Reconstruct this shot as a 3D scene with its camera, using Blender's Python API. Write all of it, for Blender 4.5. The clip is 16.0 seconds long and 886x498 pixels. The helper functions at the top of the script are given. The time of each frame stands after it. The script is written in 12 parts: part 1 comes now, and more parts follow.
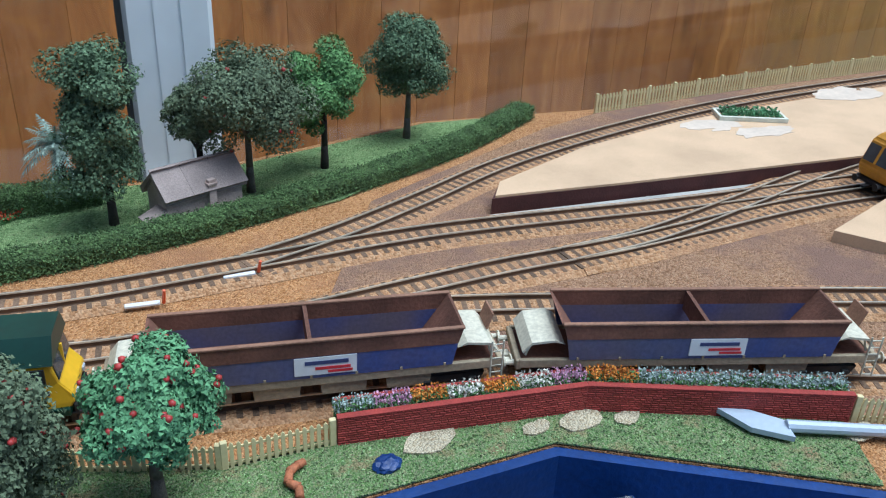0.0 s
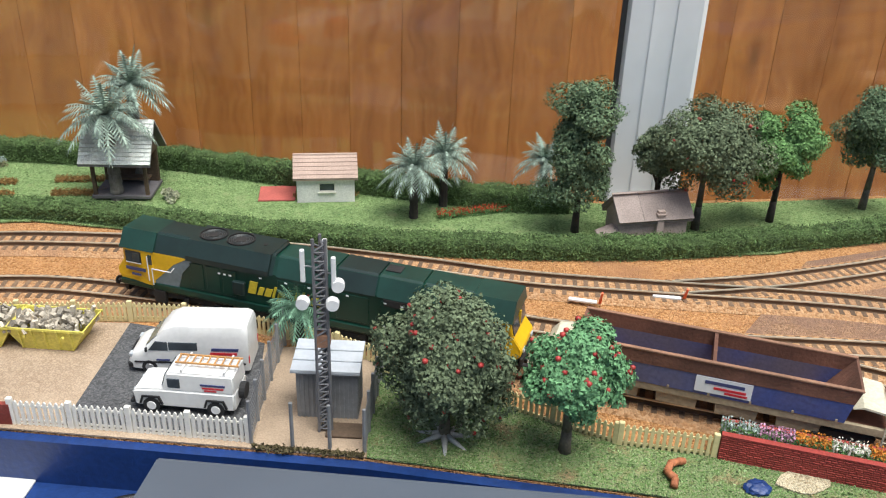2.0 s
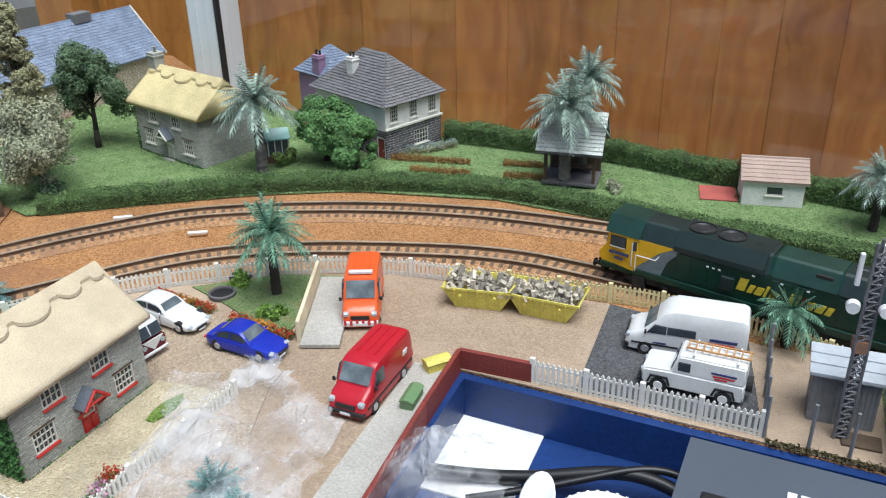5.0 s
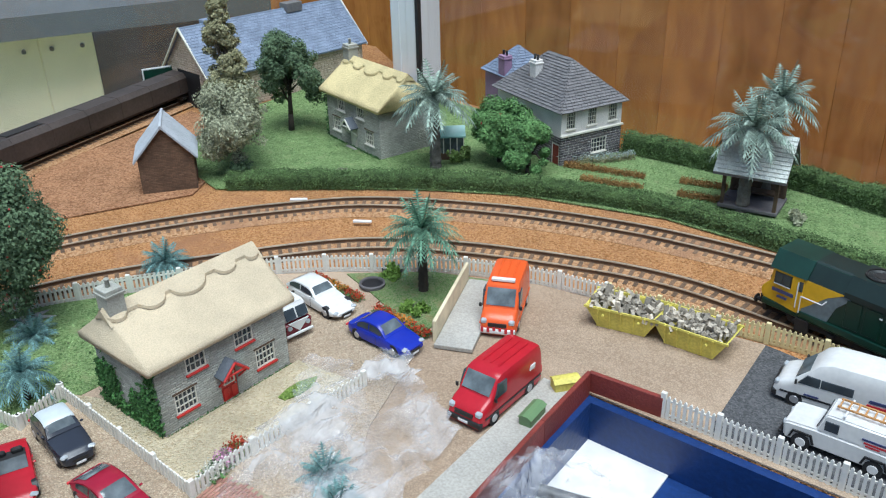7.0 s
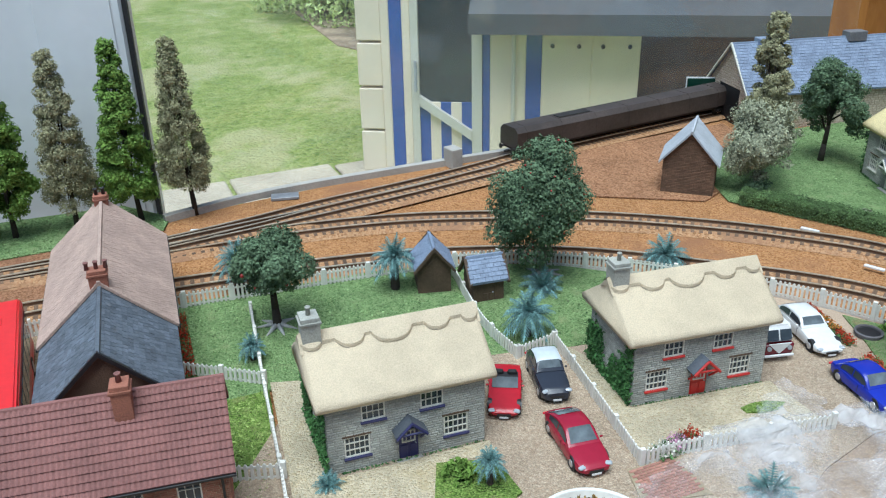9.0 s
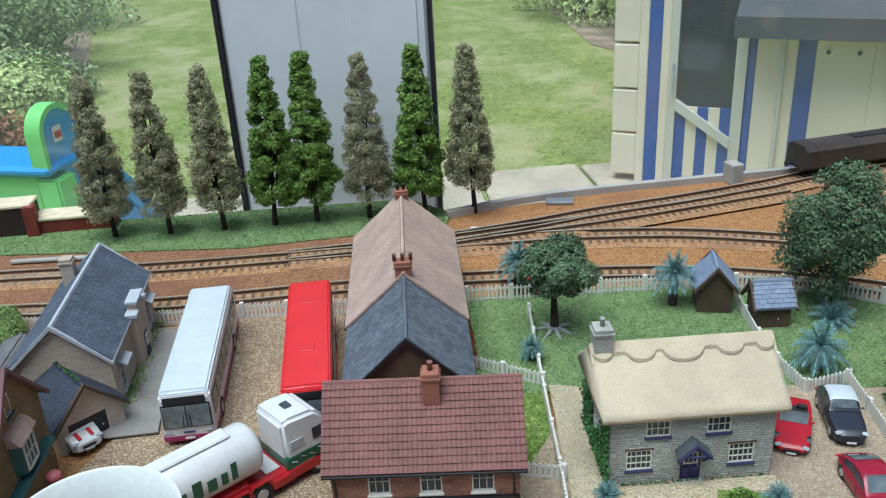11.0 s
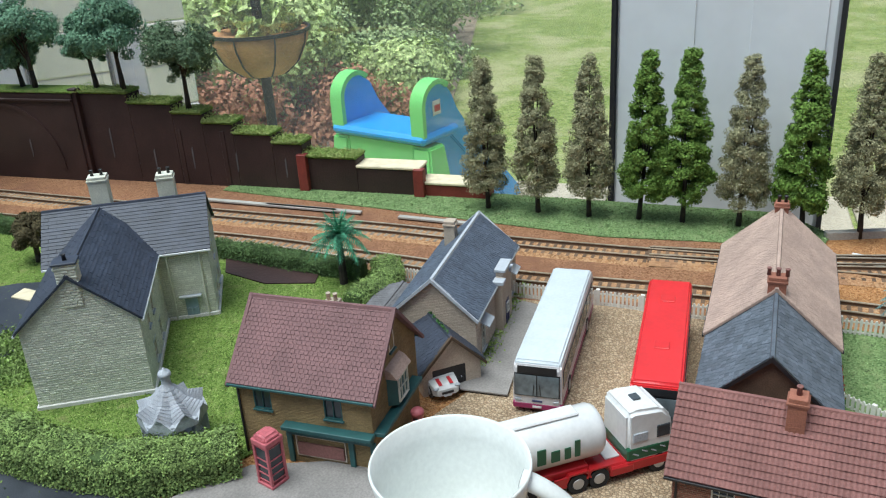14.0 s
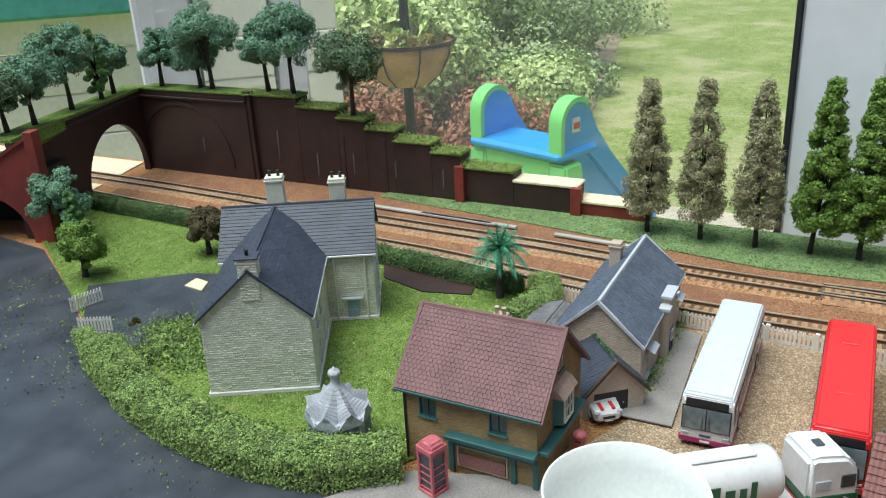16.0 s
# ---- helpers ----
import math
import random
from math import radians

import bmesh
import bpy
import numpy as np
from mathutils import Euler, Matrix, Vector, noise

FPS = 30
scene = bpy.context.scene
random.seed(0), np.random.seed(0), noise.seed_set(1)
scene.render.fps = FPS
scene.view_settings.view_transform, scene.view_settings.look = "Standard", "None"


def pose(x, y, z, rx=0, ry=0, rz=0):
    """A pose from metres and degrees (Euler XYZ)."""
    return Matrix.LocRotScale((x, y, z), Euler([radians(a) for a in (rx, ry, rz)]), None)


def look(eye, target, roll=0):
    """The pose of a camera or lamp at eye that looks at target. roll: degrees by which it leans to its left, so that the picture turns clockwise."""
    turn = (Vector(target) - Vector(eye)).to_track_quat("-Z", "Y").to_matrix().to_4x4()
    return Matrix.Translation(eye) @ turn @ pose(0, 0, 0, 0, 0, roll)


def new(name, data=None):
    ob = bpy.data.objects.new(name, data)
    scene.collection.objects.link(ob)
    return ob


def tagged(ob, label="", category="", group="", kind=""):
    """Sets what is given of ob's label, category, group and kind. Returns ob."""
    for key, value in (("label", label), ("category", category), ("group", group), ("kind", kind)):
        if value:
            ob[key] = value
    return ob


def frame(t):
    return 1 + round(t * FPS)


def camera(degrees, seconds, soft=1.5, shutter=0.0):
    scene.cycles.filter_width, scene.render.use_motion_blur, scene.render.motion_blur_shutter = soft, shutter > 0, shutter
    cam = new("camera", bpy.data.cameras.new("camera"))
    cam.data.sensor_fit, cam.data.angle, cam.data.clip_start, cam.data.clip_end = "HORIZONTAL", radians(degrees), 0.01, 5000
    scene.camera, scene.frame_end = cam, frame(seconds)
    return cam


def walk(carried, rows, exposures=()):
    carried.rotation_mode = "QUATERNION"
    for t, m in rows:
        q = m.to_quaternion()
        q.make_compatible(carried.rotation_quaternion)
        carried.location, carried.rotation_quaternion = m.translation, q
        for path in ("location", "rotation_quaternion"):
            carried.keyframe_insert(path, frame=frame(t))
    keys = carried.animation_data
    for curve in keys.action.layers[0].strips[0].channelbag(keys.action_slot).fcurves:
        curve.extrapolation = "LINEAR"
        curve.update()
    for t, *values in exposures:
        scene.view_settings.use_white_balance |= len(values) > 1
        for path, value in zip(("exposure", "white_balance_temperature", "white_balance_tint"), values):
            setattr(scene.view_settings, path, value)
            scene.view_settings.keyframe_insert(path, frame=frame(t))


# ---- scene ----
cam = camera(54.86, 16.0, soft=1.15)
PATH = [
    (0, (-0.0708, 0.1417, 0.2725), (0.4346, 0.8696, -0.1909), 2.89),
    (0.5, (-0.0395, 0.0965, 0.2811), (0.2766, 0.9220, -0.1865), 2.72),
    (1, (-0.0406, 0.0627, 0.2866), (0.1193, 0.9332, -0.1788), 2.64),
    (1.5, (-0.0669, 0.0652, 0.2945), (0.0121, 0.9492, -0.1664), 2.16),
    (2, (-0.0987, 0.0694, 0.3023), (-0.0532, 0.9636, -0.1430), 1.97),
    (2.5, (-0.1314, 0.0617, 0.2989), (-0.1156, 0.9596, -0.1409), 1.83),
    (3, (-0.1476, 0.0580, 0.3008), (-0.1656, 0.9553, -0.1404), 1.56),
    (3.5, (-0.1680, 0.0559, 0.3041), (-0.2366, 0.9528, -0.1327), 1.19),
    (4, (-0.2000, 0.0454, 0.3026), (-0.3278, 0.9339, -0.1381), 0.31),
    (4.5, (-0.2266, 0.0302, 0.3026), (-0.4287, 0.9000, -0.1475), -0.92),
    (4.7, (-0.2309, 0.0311, 0.3031), (-0.4663, 0.8927, -0.1467), -1.08),
    (6.8, (-0.2017, 0.0582, 0.3081), (-0.6526, 0.8313, -0.1379), -1.50),
    (7, (-0.2021, 0.0561, 0.3091), (-0.6853, 0.8087, -0.1384), -1.44),
    (7.5, (-0.1991, 0.0510, 0.3111), (-0.7877, 0.7310, -0.1261), -0.90),
    (8, (-0.1954, 0.0391, 0.3095), (-0.8975, 0.6052, -0.1224), -0.83),
    (8.5, (-0.1851, 0.0291, 0.3144), (-0.9683, 0.4751, -0.1188), -0.82),
    (9, (-0.1827, 0.0218, 0.3163), (-1.0205, 0.3676, -0.1062), -1.16),
    (9.2, (-0.1865, 0.0191, 0.3176), (-1.0397, 0.3281, -0.1025), -1.09),
    (11.3, (-0.1833, -0.0176, 0.3305), (-1.0910, 0.0152, -0.0879), -3.10),
    (11.5, (-0.1882, -0.0167, 0.3282), (-1.0949, -0.0247, -0.0934), -2.86),
    (12, (-0.1882, -0.0156, 0.3261), (-1.0878, -0.1126, -0.0996), -2.81),
    (12.5, (-0.1777, -0.0081, 0.3287), (-1.0727, -0.1683, -0.0876), -2.90),
    (13, (-0.1733, -0.0166, 0.3324), (-1.0611, -0.2266, -0.0771), -3.13),
    (13.5, (-0.1747, -0.0281, 0.3313), (-1.0527, -0.2797, -0.0760), -3.41),
    (14, (-0.1744, -0.0376, 0.3314), (-1.0414, -0.3357, -0.0679), -3.65),
    (14.5, (-0.1663, -0.0425, 0.3340), (-1.0202, -0.3876, -0.0556), -3.62),
    (15, (-0.1626, -0.0510, 0.3332), (-1.0002, -0.4391, -0.0512), -3.29),
    (15.5, (-0.1634, -0.0637, 0.3315), (-0.9868, -0.4864, -0.0472), -3.20),
    (16, (-0.1648, -0.0681, 0.3332), (-0.9838, -0.5013, -0.0430), -3.02),
]
EXPOSURES = [(0.0, 0.44, 5150.0, 2.0), (0.5, 0.68, 5000.0, 2.0), (1.0, 0.82, 5480.0, 7.0), (1.5, 0.80, 6000.0, 6.0), (2.5, 0.86, 6650.0, 6.0), (3.5, 0.80, 6800.0, 5.0), (4.5, 0.60, 6100.0, 5.0), (7.0, 0.44, 5560.0, 2.0), (8.0, 0.46, 5380.0, 1.0), (11.5, 0.24, 5480.0, 0.0), (12.5, 0.27, 5500.0, 0.0), (14.0, 0.44, 5780.0, 0.0), (16.0, 0.56, 5950.0, 0.0)]
walk(cam, [(t, look(eye, target, roll)) for t, eye, target, roll in PATH], EXPOSURES)

# ---- world and light: bright overcast daylight ----
world = bpy.data.worlds.new("sky")
scene.world = world
world.use_nodes = True
wn, wl = world.node_tree.nodes, world.node_tree.links
wn.clear()
sky = wn.new("ShaderNodeTexSky")
sky.sky_type, sky.sun_disc = "NISHITA", False
sky.sun_elevation, sky.sun_rotation = radians(73), radians(131.5)
sky.air_density, sky.dust_density, sky.ozone_density = 1.0, 3.0, 1.0
bg = wn.new("ShaderNodeBackground")
bg.inputs["Strength"].default_value = 0.078
wout = wn.new("ShaderNodeOutputWorld")
wl.new(sky.outputs[0], bg.inputs[0])
wl.new(bg.outputs[0], wout.inputs[0])
sun_data = bpy.data.lights.new("sun", "SUN")
sun_data.energy, sun_data.angle, sun_data.color = 3.05, radians(45), (1.0, 0.97, 0.92)
sun = new("sun", sun_data)
sun.matrix_world = look((0.62, -0.55, 2.7), (0.0, 0.0, 0.0))

# ---- building helpers ----
RNG = random.Random(7)


def thing(name, m, label, category, group=""):
    ob = tagged(new(name), label, category, group)
    ob.empty_display_size = 0.02
    ob.matrix_world = m
    return ob


def part(name, bm, material, parent=None, label="", smooth=False):
    """Links a bmesh (or a mesh) as one mesh object under a thing or a part."""
    if isinstance(bm, bpy.types.Mesh):
        me = bm
    else:
        me = bpy.data.meshes.new(name)
        bm.to_mesh(me)
        bm.free()
    if not me.materials:
        for mat in material if isinstance(material, (list, tuple)) else [material]:
            me.materials.append(mat)
    if smooth:
        me.shade_smooth()
        if smooth == "auto":
            me.set_sharp_from_angle(angle=radians(38))
    ob = new(name, me)
    if parent is not None:
        ob.parent = parent
    if label:
        ob["label"] = label
    return ob


def raw(name, verts, faces):
    me = bpy.data.meshes.new(name)
    me.from_pydata([tuple(v) for v in verts], [], [tuple(f) for f in faces])
    me.update()
    return me


def bm_new():
    return bmesh.new()


def box(bm, x0, x1, y0, y1, z0, z1, bevel=0.0):
    m = Matrix.LocRotScale(((x0 + x1) / 2, (y0 + y1) / 2, (z0 + z1) / 2), None, (abs(x1 - x0), abs(y1 - y0), abs(z1 - z0)))
    made = bmesh.ops.create_cube(bm, size=1.0, matrix=m)
    if bevel:
        edges = list({e for v in made["verts"] for e in v.link_edges})
        bmesh.ops.bevel(bm, geom=edges, offset=bevel, segments=1, affect="EDGES", clamp_overlap=True)
    return bm


def boxm(bm, m, sx, sy, sz, bevel=0.0):
    made = bmesh.ops.create_cube(bm, size=1.0, matrix=m @ Matrix.Diagonal((sx, sy, sz, 1)))
    if bevel:
        edges = list({e for v in made["verts"] for e in v.link_edges})
        bmesh.ops.bevel(bm, geom=edges, offset=bevel, segments=1, affect="EDGES", clamp_overlap=True)
    return bm


def tube(bm, p0, p1, r0, r1=None, seg=8):
    p0, p1 = Vector(p0), Vector(p1)
    d = p1 - p0
    m = Matrix.Translation((p0 + p1) / 2) @ d.to_track_quat("Z", "Y").to_matrix().to_4x4()
    bmesh.ops.create_cone(bm, cap_ends=True, segments=seg, radius1=r0, radius2=r0 if r1 is None else r1, depth=d.length, matrix=m)
    return bm


def prism(bm, pts, a, b, axis="x", caps=True):
    """A closed profile of (u, v) points drawn from a to b along an axis: x -> (y, z), y -> (x, z), z -> (x, y)."""
    def at(s, u, v):
        return {"x": (s, u, v), "y": (u, s, v), "z": (u, v, s)}[axis]
    one = [bm.verts.new(at(a, *p)) for p in pts]
    two = [bm.verts.new(at(b, *p)) for p in pts]
    n = len(pts)
    made = [bm.faces.new((one[i], one[(i + 1) % n], two[(i + 1) % n], two[i])) for i in range(n)]
    if caps:
        made += [bm.faces.new(one[::-1]), bm.faces.new(two)]
    bmesh.ops.recalc_face_normals(bm, faces=made)
    return bm


def lathe(bm, profile, seg=24):
    """Turns (r, z) points round the z axis."""
    rings = []
    for r, z in profile:
        rings.append([bm.verts.new((r * math.cos(2 * math.pi * i / seg), r * math.sin(2 * math.pi * i / seg), z)) for i in range(seg)])
    for a, b in zip(rings, rings[1:]):
        for i in range(seg):
            bm.faces.new((a[i], a[(i + 1) % seg], b[(i + 1) % seg], b[i]))
    return bm


def spline(pts, step=0.01):
    """Points at even steps along a smooth line through the given plan points, with the unit way at each."""
    p = np.array(pts, float)
    if len(p) > 2:
        out = []
        q = np.vstack([2 * p[0] - p[1], p, 2 * p[-1] - p[-2]])
        for i in range(1, len(q) - 2):
            for s in np.linspace(0, 1, 24, endpoint=False):
                a, b, c, d = q[i - 1], q[i], q[i + 1], q[i + 2]
                out.append(0.5 * (2 * b + (c - a) * s + (2 * a - 5 * b + 4 * c - d) * s**2 + (3 * b - a - 3 * c + d) * s**3))
        out.append(p[-1])
        p = np.array(out)
    d = np.r_[0, np.cumsum(np.hypot(*np.diff(p[:, :2], axis=0).T))]
    s = np.linspace(0, d[-1], max(2, int(round(d[-1] / step)) + 1))
    pos = np.stack([np.interp(s, d, p[:, k]) for k in range(p.shape[1])], 1)
    way = np.gradient(pos[:, :2], axis=0)
    way /= np.linalg.norm(way, axis=1)[:, None]
    return pos, way, s


def sweep(bm, pts, profile, step=0.01, closed=True):
    """A profile of (across, up) points drawn along a smooth plan line; across is to the right of the way."""
    pos, way, _ = spline(pts, step)
    rows = []
    for p, w in zip(pos, way):
        z = p[2] if len(p) > 2 else 0.0
        rows.append([bm.verts.new((p[0] + w[1] * u, p[1] - w[0] * u, z + v)) for u, v in profile])
    n = len(profile)
    faces = []
    for a, b in zip(rows, rows[1:]):
        for i in range(n if closed else n - 1):
            j = (i + 1) % n
            faces.append(bm.faces.new((a[i], b[i], b[j], a[j])))
    if closed:
        faces += [bm.faces.new(rows[0]), bm.faces.new(rows[-1][::-1])]
    bmesh.ops.recalc_face_normals(bm, faces=faces)
    return bm


def sheet(bm, pts, z, thick=0.001):
    """A thin slab with the given plan outline, its top at z."""
    return prism(bm, pts, z - thick, z, "z")

# ---- materials ----
def material(name, color, rough=0.7, metal=0.0, var=0.25, scale=200.0, bump=0.0, bscale=None, color2=None, fine=0.15, spec=0.5, randomize=0.0, island=False):
    """A surface with two scales of variation and fine relief. scale: blotches a metre; bscale: grains a metre."""
    m = bpy.data.materials.new(name)
    m.use_nodes = True
    t, l = m.node_tree.nodes, m.node_tree.links
    b = t["Principled BSDF"]
    b.inputs["Roughness"].default_value, b.inputs["Metallic"].default_value = rough, metal
    b.inputs["Specular IOR Level"].default_value = spec
    co = t.new("ShaderNodeTexCoord")
    n1 = t.new("ShaderNodeTexNoise")
    n1.inputs["Scale"].default_value, n1.inputs["Detail"].default_value = scale, 4
    l.new(co.outputs["Object"], n1.inputs["Vector"])
    ramp = t.new("ShaderNodeValToRGB")
    c2 = color2 or tuple(c * (1 - var) for c in color)
    ramp.color_ramp.elements[0].color, ramp.color_ramp.elements[1].color = (*c2, 1), (*color, 1)
    ramp.color_ramp.elements[0].position, ramp.color_ramp.elements[1].position = 0.36, 0.64
    l.new(n1.outputs["Fac"], ramp.inputs[0])
    n2 = t.new("ShaderNodeTexNoise")
    n2.inputs["Scale"].default_value, n2.inputs["Detail"].default_value = bscale or scale * 6, 2
    l.new(co.outputs["Object"], n2.inputs["Vector"])
    mr = t.new("ShaderNodeMapRange")
    mr.inputs[1].default_value, mr.inputs[2].default_value, mr.inputs[3].default_value, mr.inputs[4].default_value = 0.3, 0.7, 1 - fine, 1 + fine
    l.new(n2.outputs["Fac"], mr.inputs[0])
    mul = t.new("ShaderNodeVectorMath")
    mul.operation = "SCALE"
    l.new(ramp.outputs[0], mul.inputs[0])
    l.new(mr.outputs[0], mul.inputs["Scale"])
    last = mul.outputs[0]
    if randomize:
        src = t.new("ShaderNodeNewGeometry").outputs["Random Per Island"] if island else t.new("ShaderNodeObjectInfo").outputs["Random"]
        mr2 = t.new("ShaderNodeMapRange")
        mr2.inputs[3].default_value, mr2.inputs[4].default_value = 1 - randomize, 1 + randomize
        l.new(src, mr2.inputs[0])
        mul2 = t.new("ShaderNodeVectorMath")
        mul2.operation = "SCALE"
        l.new(last, mul2.inputs[0])
        l.new(mr2.outputs[0], mul2.inputs["Scale"])
        last = mul2.outputs[0]
    l.new(last, b.inputs["Base Color"])
    if bump:
        bp = t.new("ShaderNodeBump")
        bp.inputs["Strength"].default_value, bp.inputs["Distance"].default_value = min(1.0, bump), 0.0012
        l.new(n2.outputs["Fac"], bp.inputs["Height"])
        l.new(bp.outputs[0], b.inputs["Normal"])
    return m


def granular(name, colors, grain=500.0, rough=0.95, patch=25.0, patch_color=None, patch_at=0.6, bump=1.0, depth=0.0015, joint=0.0):
    """Loose grains (ballast, scatter, flock), each with a colour of its own, over a patchy bed."""
    m = bpy.data.materials.new(name)
    m.use_nodes = True
    t, l = m.node_tree.nodes, m.node_tree.links
    b = t["Principled BSDF"]
    b.inputs["Roughness"].default_value, b.inputs["Specular IOR Level"].default_value = rough, 0.2
    co = t.new("ShaderNodeTexCoord")
    vo = t.new("ShaderNodeTexVoronoi")
    vo.inputs["Scale"].default_value = grain
    l.new(co.outputs["Object"], vo.inputs["Vector"])
    sep = t.new("ShaderNodeSeparateColor")
    l.new(vo.outputs["Color"], sep.inputs[0])
    ramp = t.new("ShaderNodeValToRGB")
    ramp.color_ramp.interpolation = "LINEAR"
    while len(ramp.color_ramp.elements) < len(colors):
        ramp.color_ramp.elements.new(0.5)
    for i, (e, c) in enumerate(zip(ramp.color_ramp.elements, colors)):
        e.position, e.color = i / (len(colors) - 1), (*c, 1)
    l.new(sep.outputs[0], ramp.inputs[0])
    last = ramp.outputs[0]
    no = t.new("ShaderNodeTexNoise")
    no.inputs["Scale"].default_value, no.inputs["Detail"].default_value, no.inputs["Roughness"].default_value = patch, 6, 0.65
    l.new(co.outputs["Object"], no.inputs["Vector"])
    if patch_color:
        mr = t.new("ShaderNodeMapRange")
        mr.inputs[1].default_value, mr.inputs[2].default_value = patch_at - 0.07, patch_at + 0.07
        l.new(no.outputs["Fac"], mr.inputs[0])
        mix = t.new("ShaderNodeMix")
        mix.data_type = "RGBA"
        l.new(mr.outputs[0], mix.inputs[0])
        mix.inputs[7].default_value = (*patch_color, 1)
        l.new(last, mix.inputs[6])
        last = mix.outputs[2]
    mr3 = t.new("ShaderNodeMapRange")
    mr3.inputs[1].default_value, mr3.inputs[2].default_value, mr3.inputs[3].default_value, mr3.inputs[4].default_value = 0.3, 0.7, 0.8, 1.2
    l.new(no.outputs["Fac"], mr3.inputs[0])
    mul = t.new("ShaderNodeVectorMath")
    mul.operation = "SCALE"
    l.new(last, mul.inputs[0])
    l.new(mr3.outputs[0], mul.inputs["Scale"])
    last = mul.outputs[0]
    # recess shading between the grains, multiplied into the base colour
    if joint:
        ed = t.new("ShaderNodeTexVoronoi")
        ed.feature = "DISTANCE_TO_EDGE"
        ed.inputs["Scale"].default_value = grain
        l.new(co.outputs["Object"], ed.inputs["Vector"])
        jr = t.new("ShaderNodeMapRange")
        jr.inputs[1].default_value, jr.inputs[2].default_value, jr.inputs[3].default_value, jr.inputs[4].default_value = 0.03, 0.20, 1 - joint, 1.0
        l.new(ed.outputs["Distance"], jr.inputs[0])
        dirt_joint_shade = t.new("ShaderNodeVectorMath")
        dirt_joint_shade.operation = "SCALE"
        l.new(last, dirt_joint_shade.inputs[0])
        l.new(jr.outputs[0], dirt_joint_shade.inputs["Scale"])
        last = dirt_joint_shade.outputs[0]
    l.new(last, b.inputs["Base Color"])
    if bump:
        inv = t.new("ShaderNodeMath")
        inv.operation = "MULTIPLY"
        inv.inputs[1].default_value = -1.0
        l.new(vo.outputs["Distance"], inv.inputs[0])
        bp = t.new("ShaderNodeBump")
        bp.inputs["Strength"].default_value, bp.inputs["Distance"].default_value = bump, depth
        l.new(inv.outputs[0], bp.inputs["Height"])
        l.new(bp.outputs[0], b.inputs["Normal"])
    return m


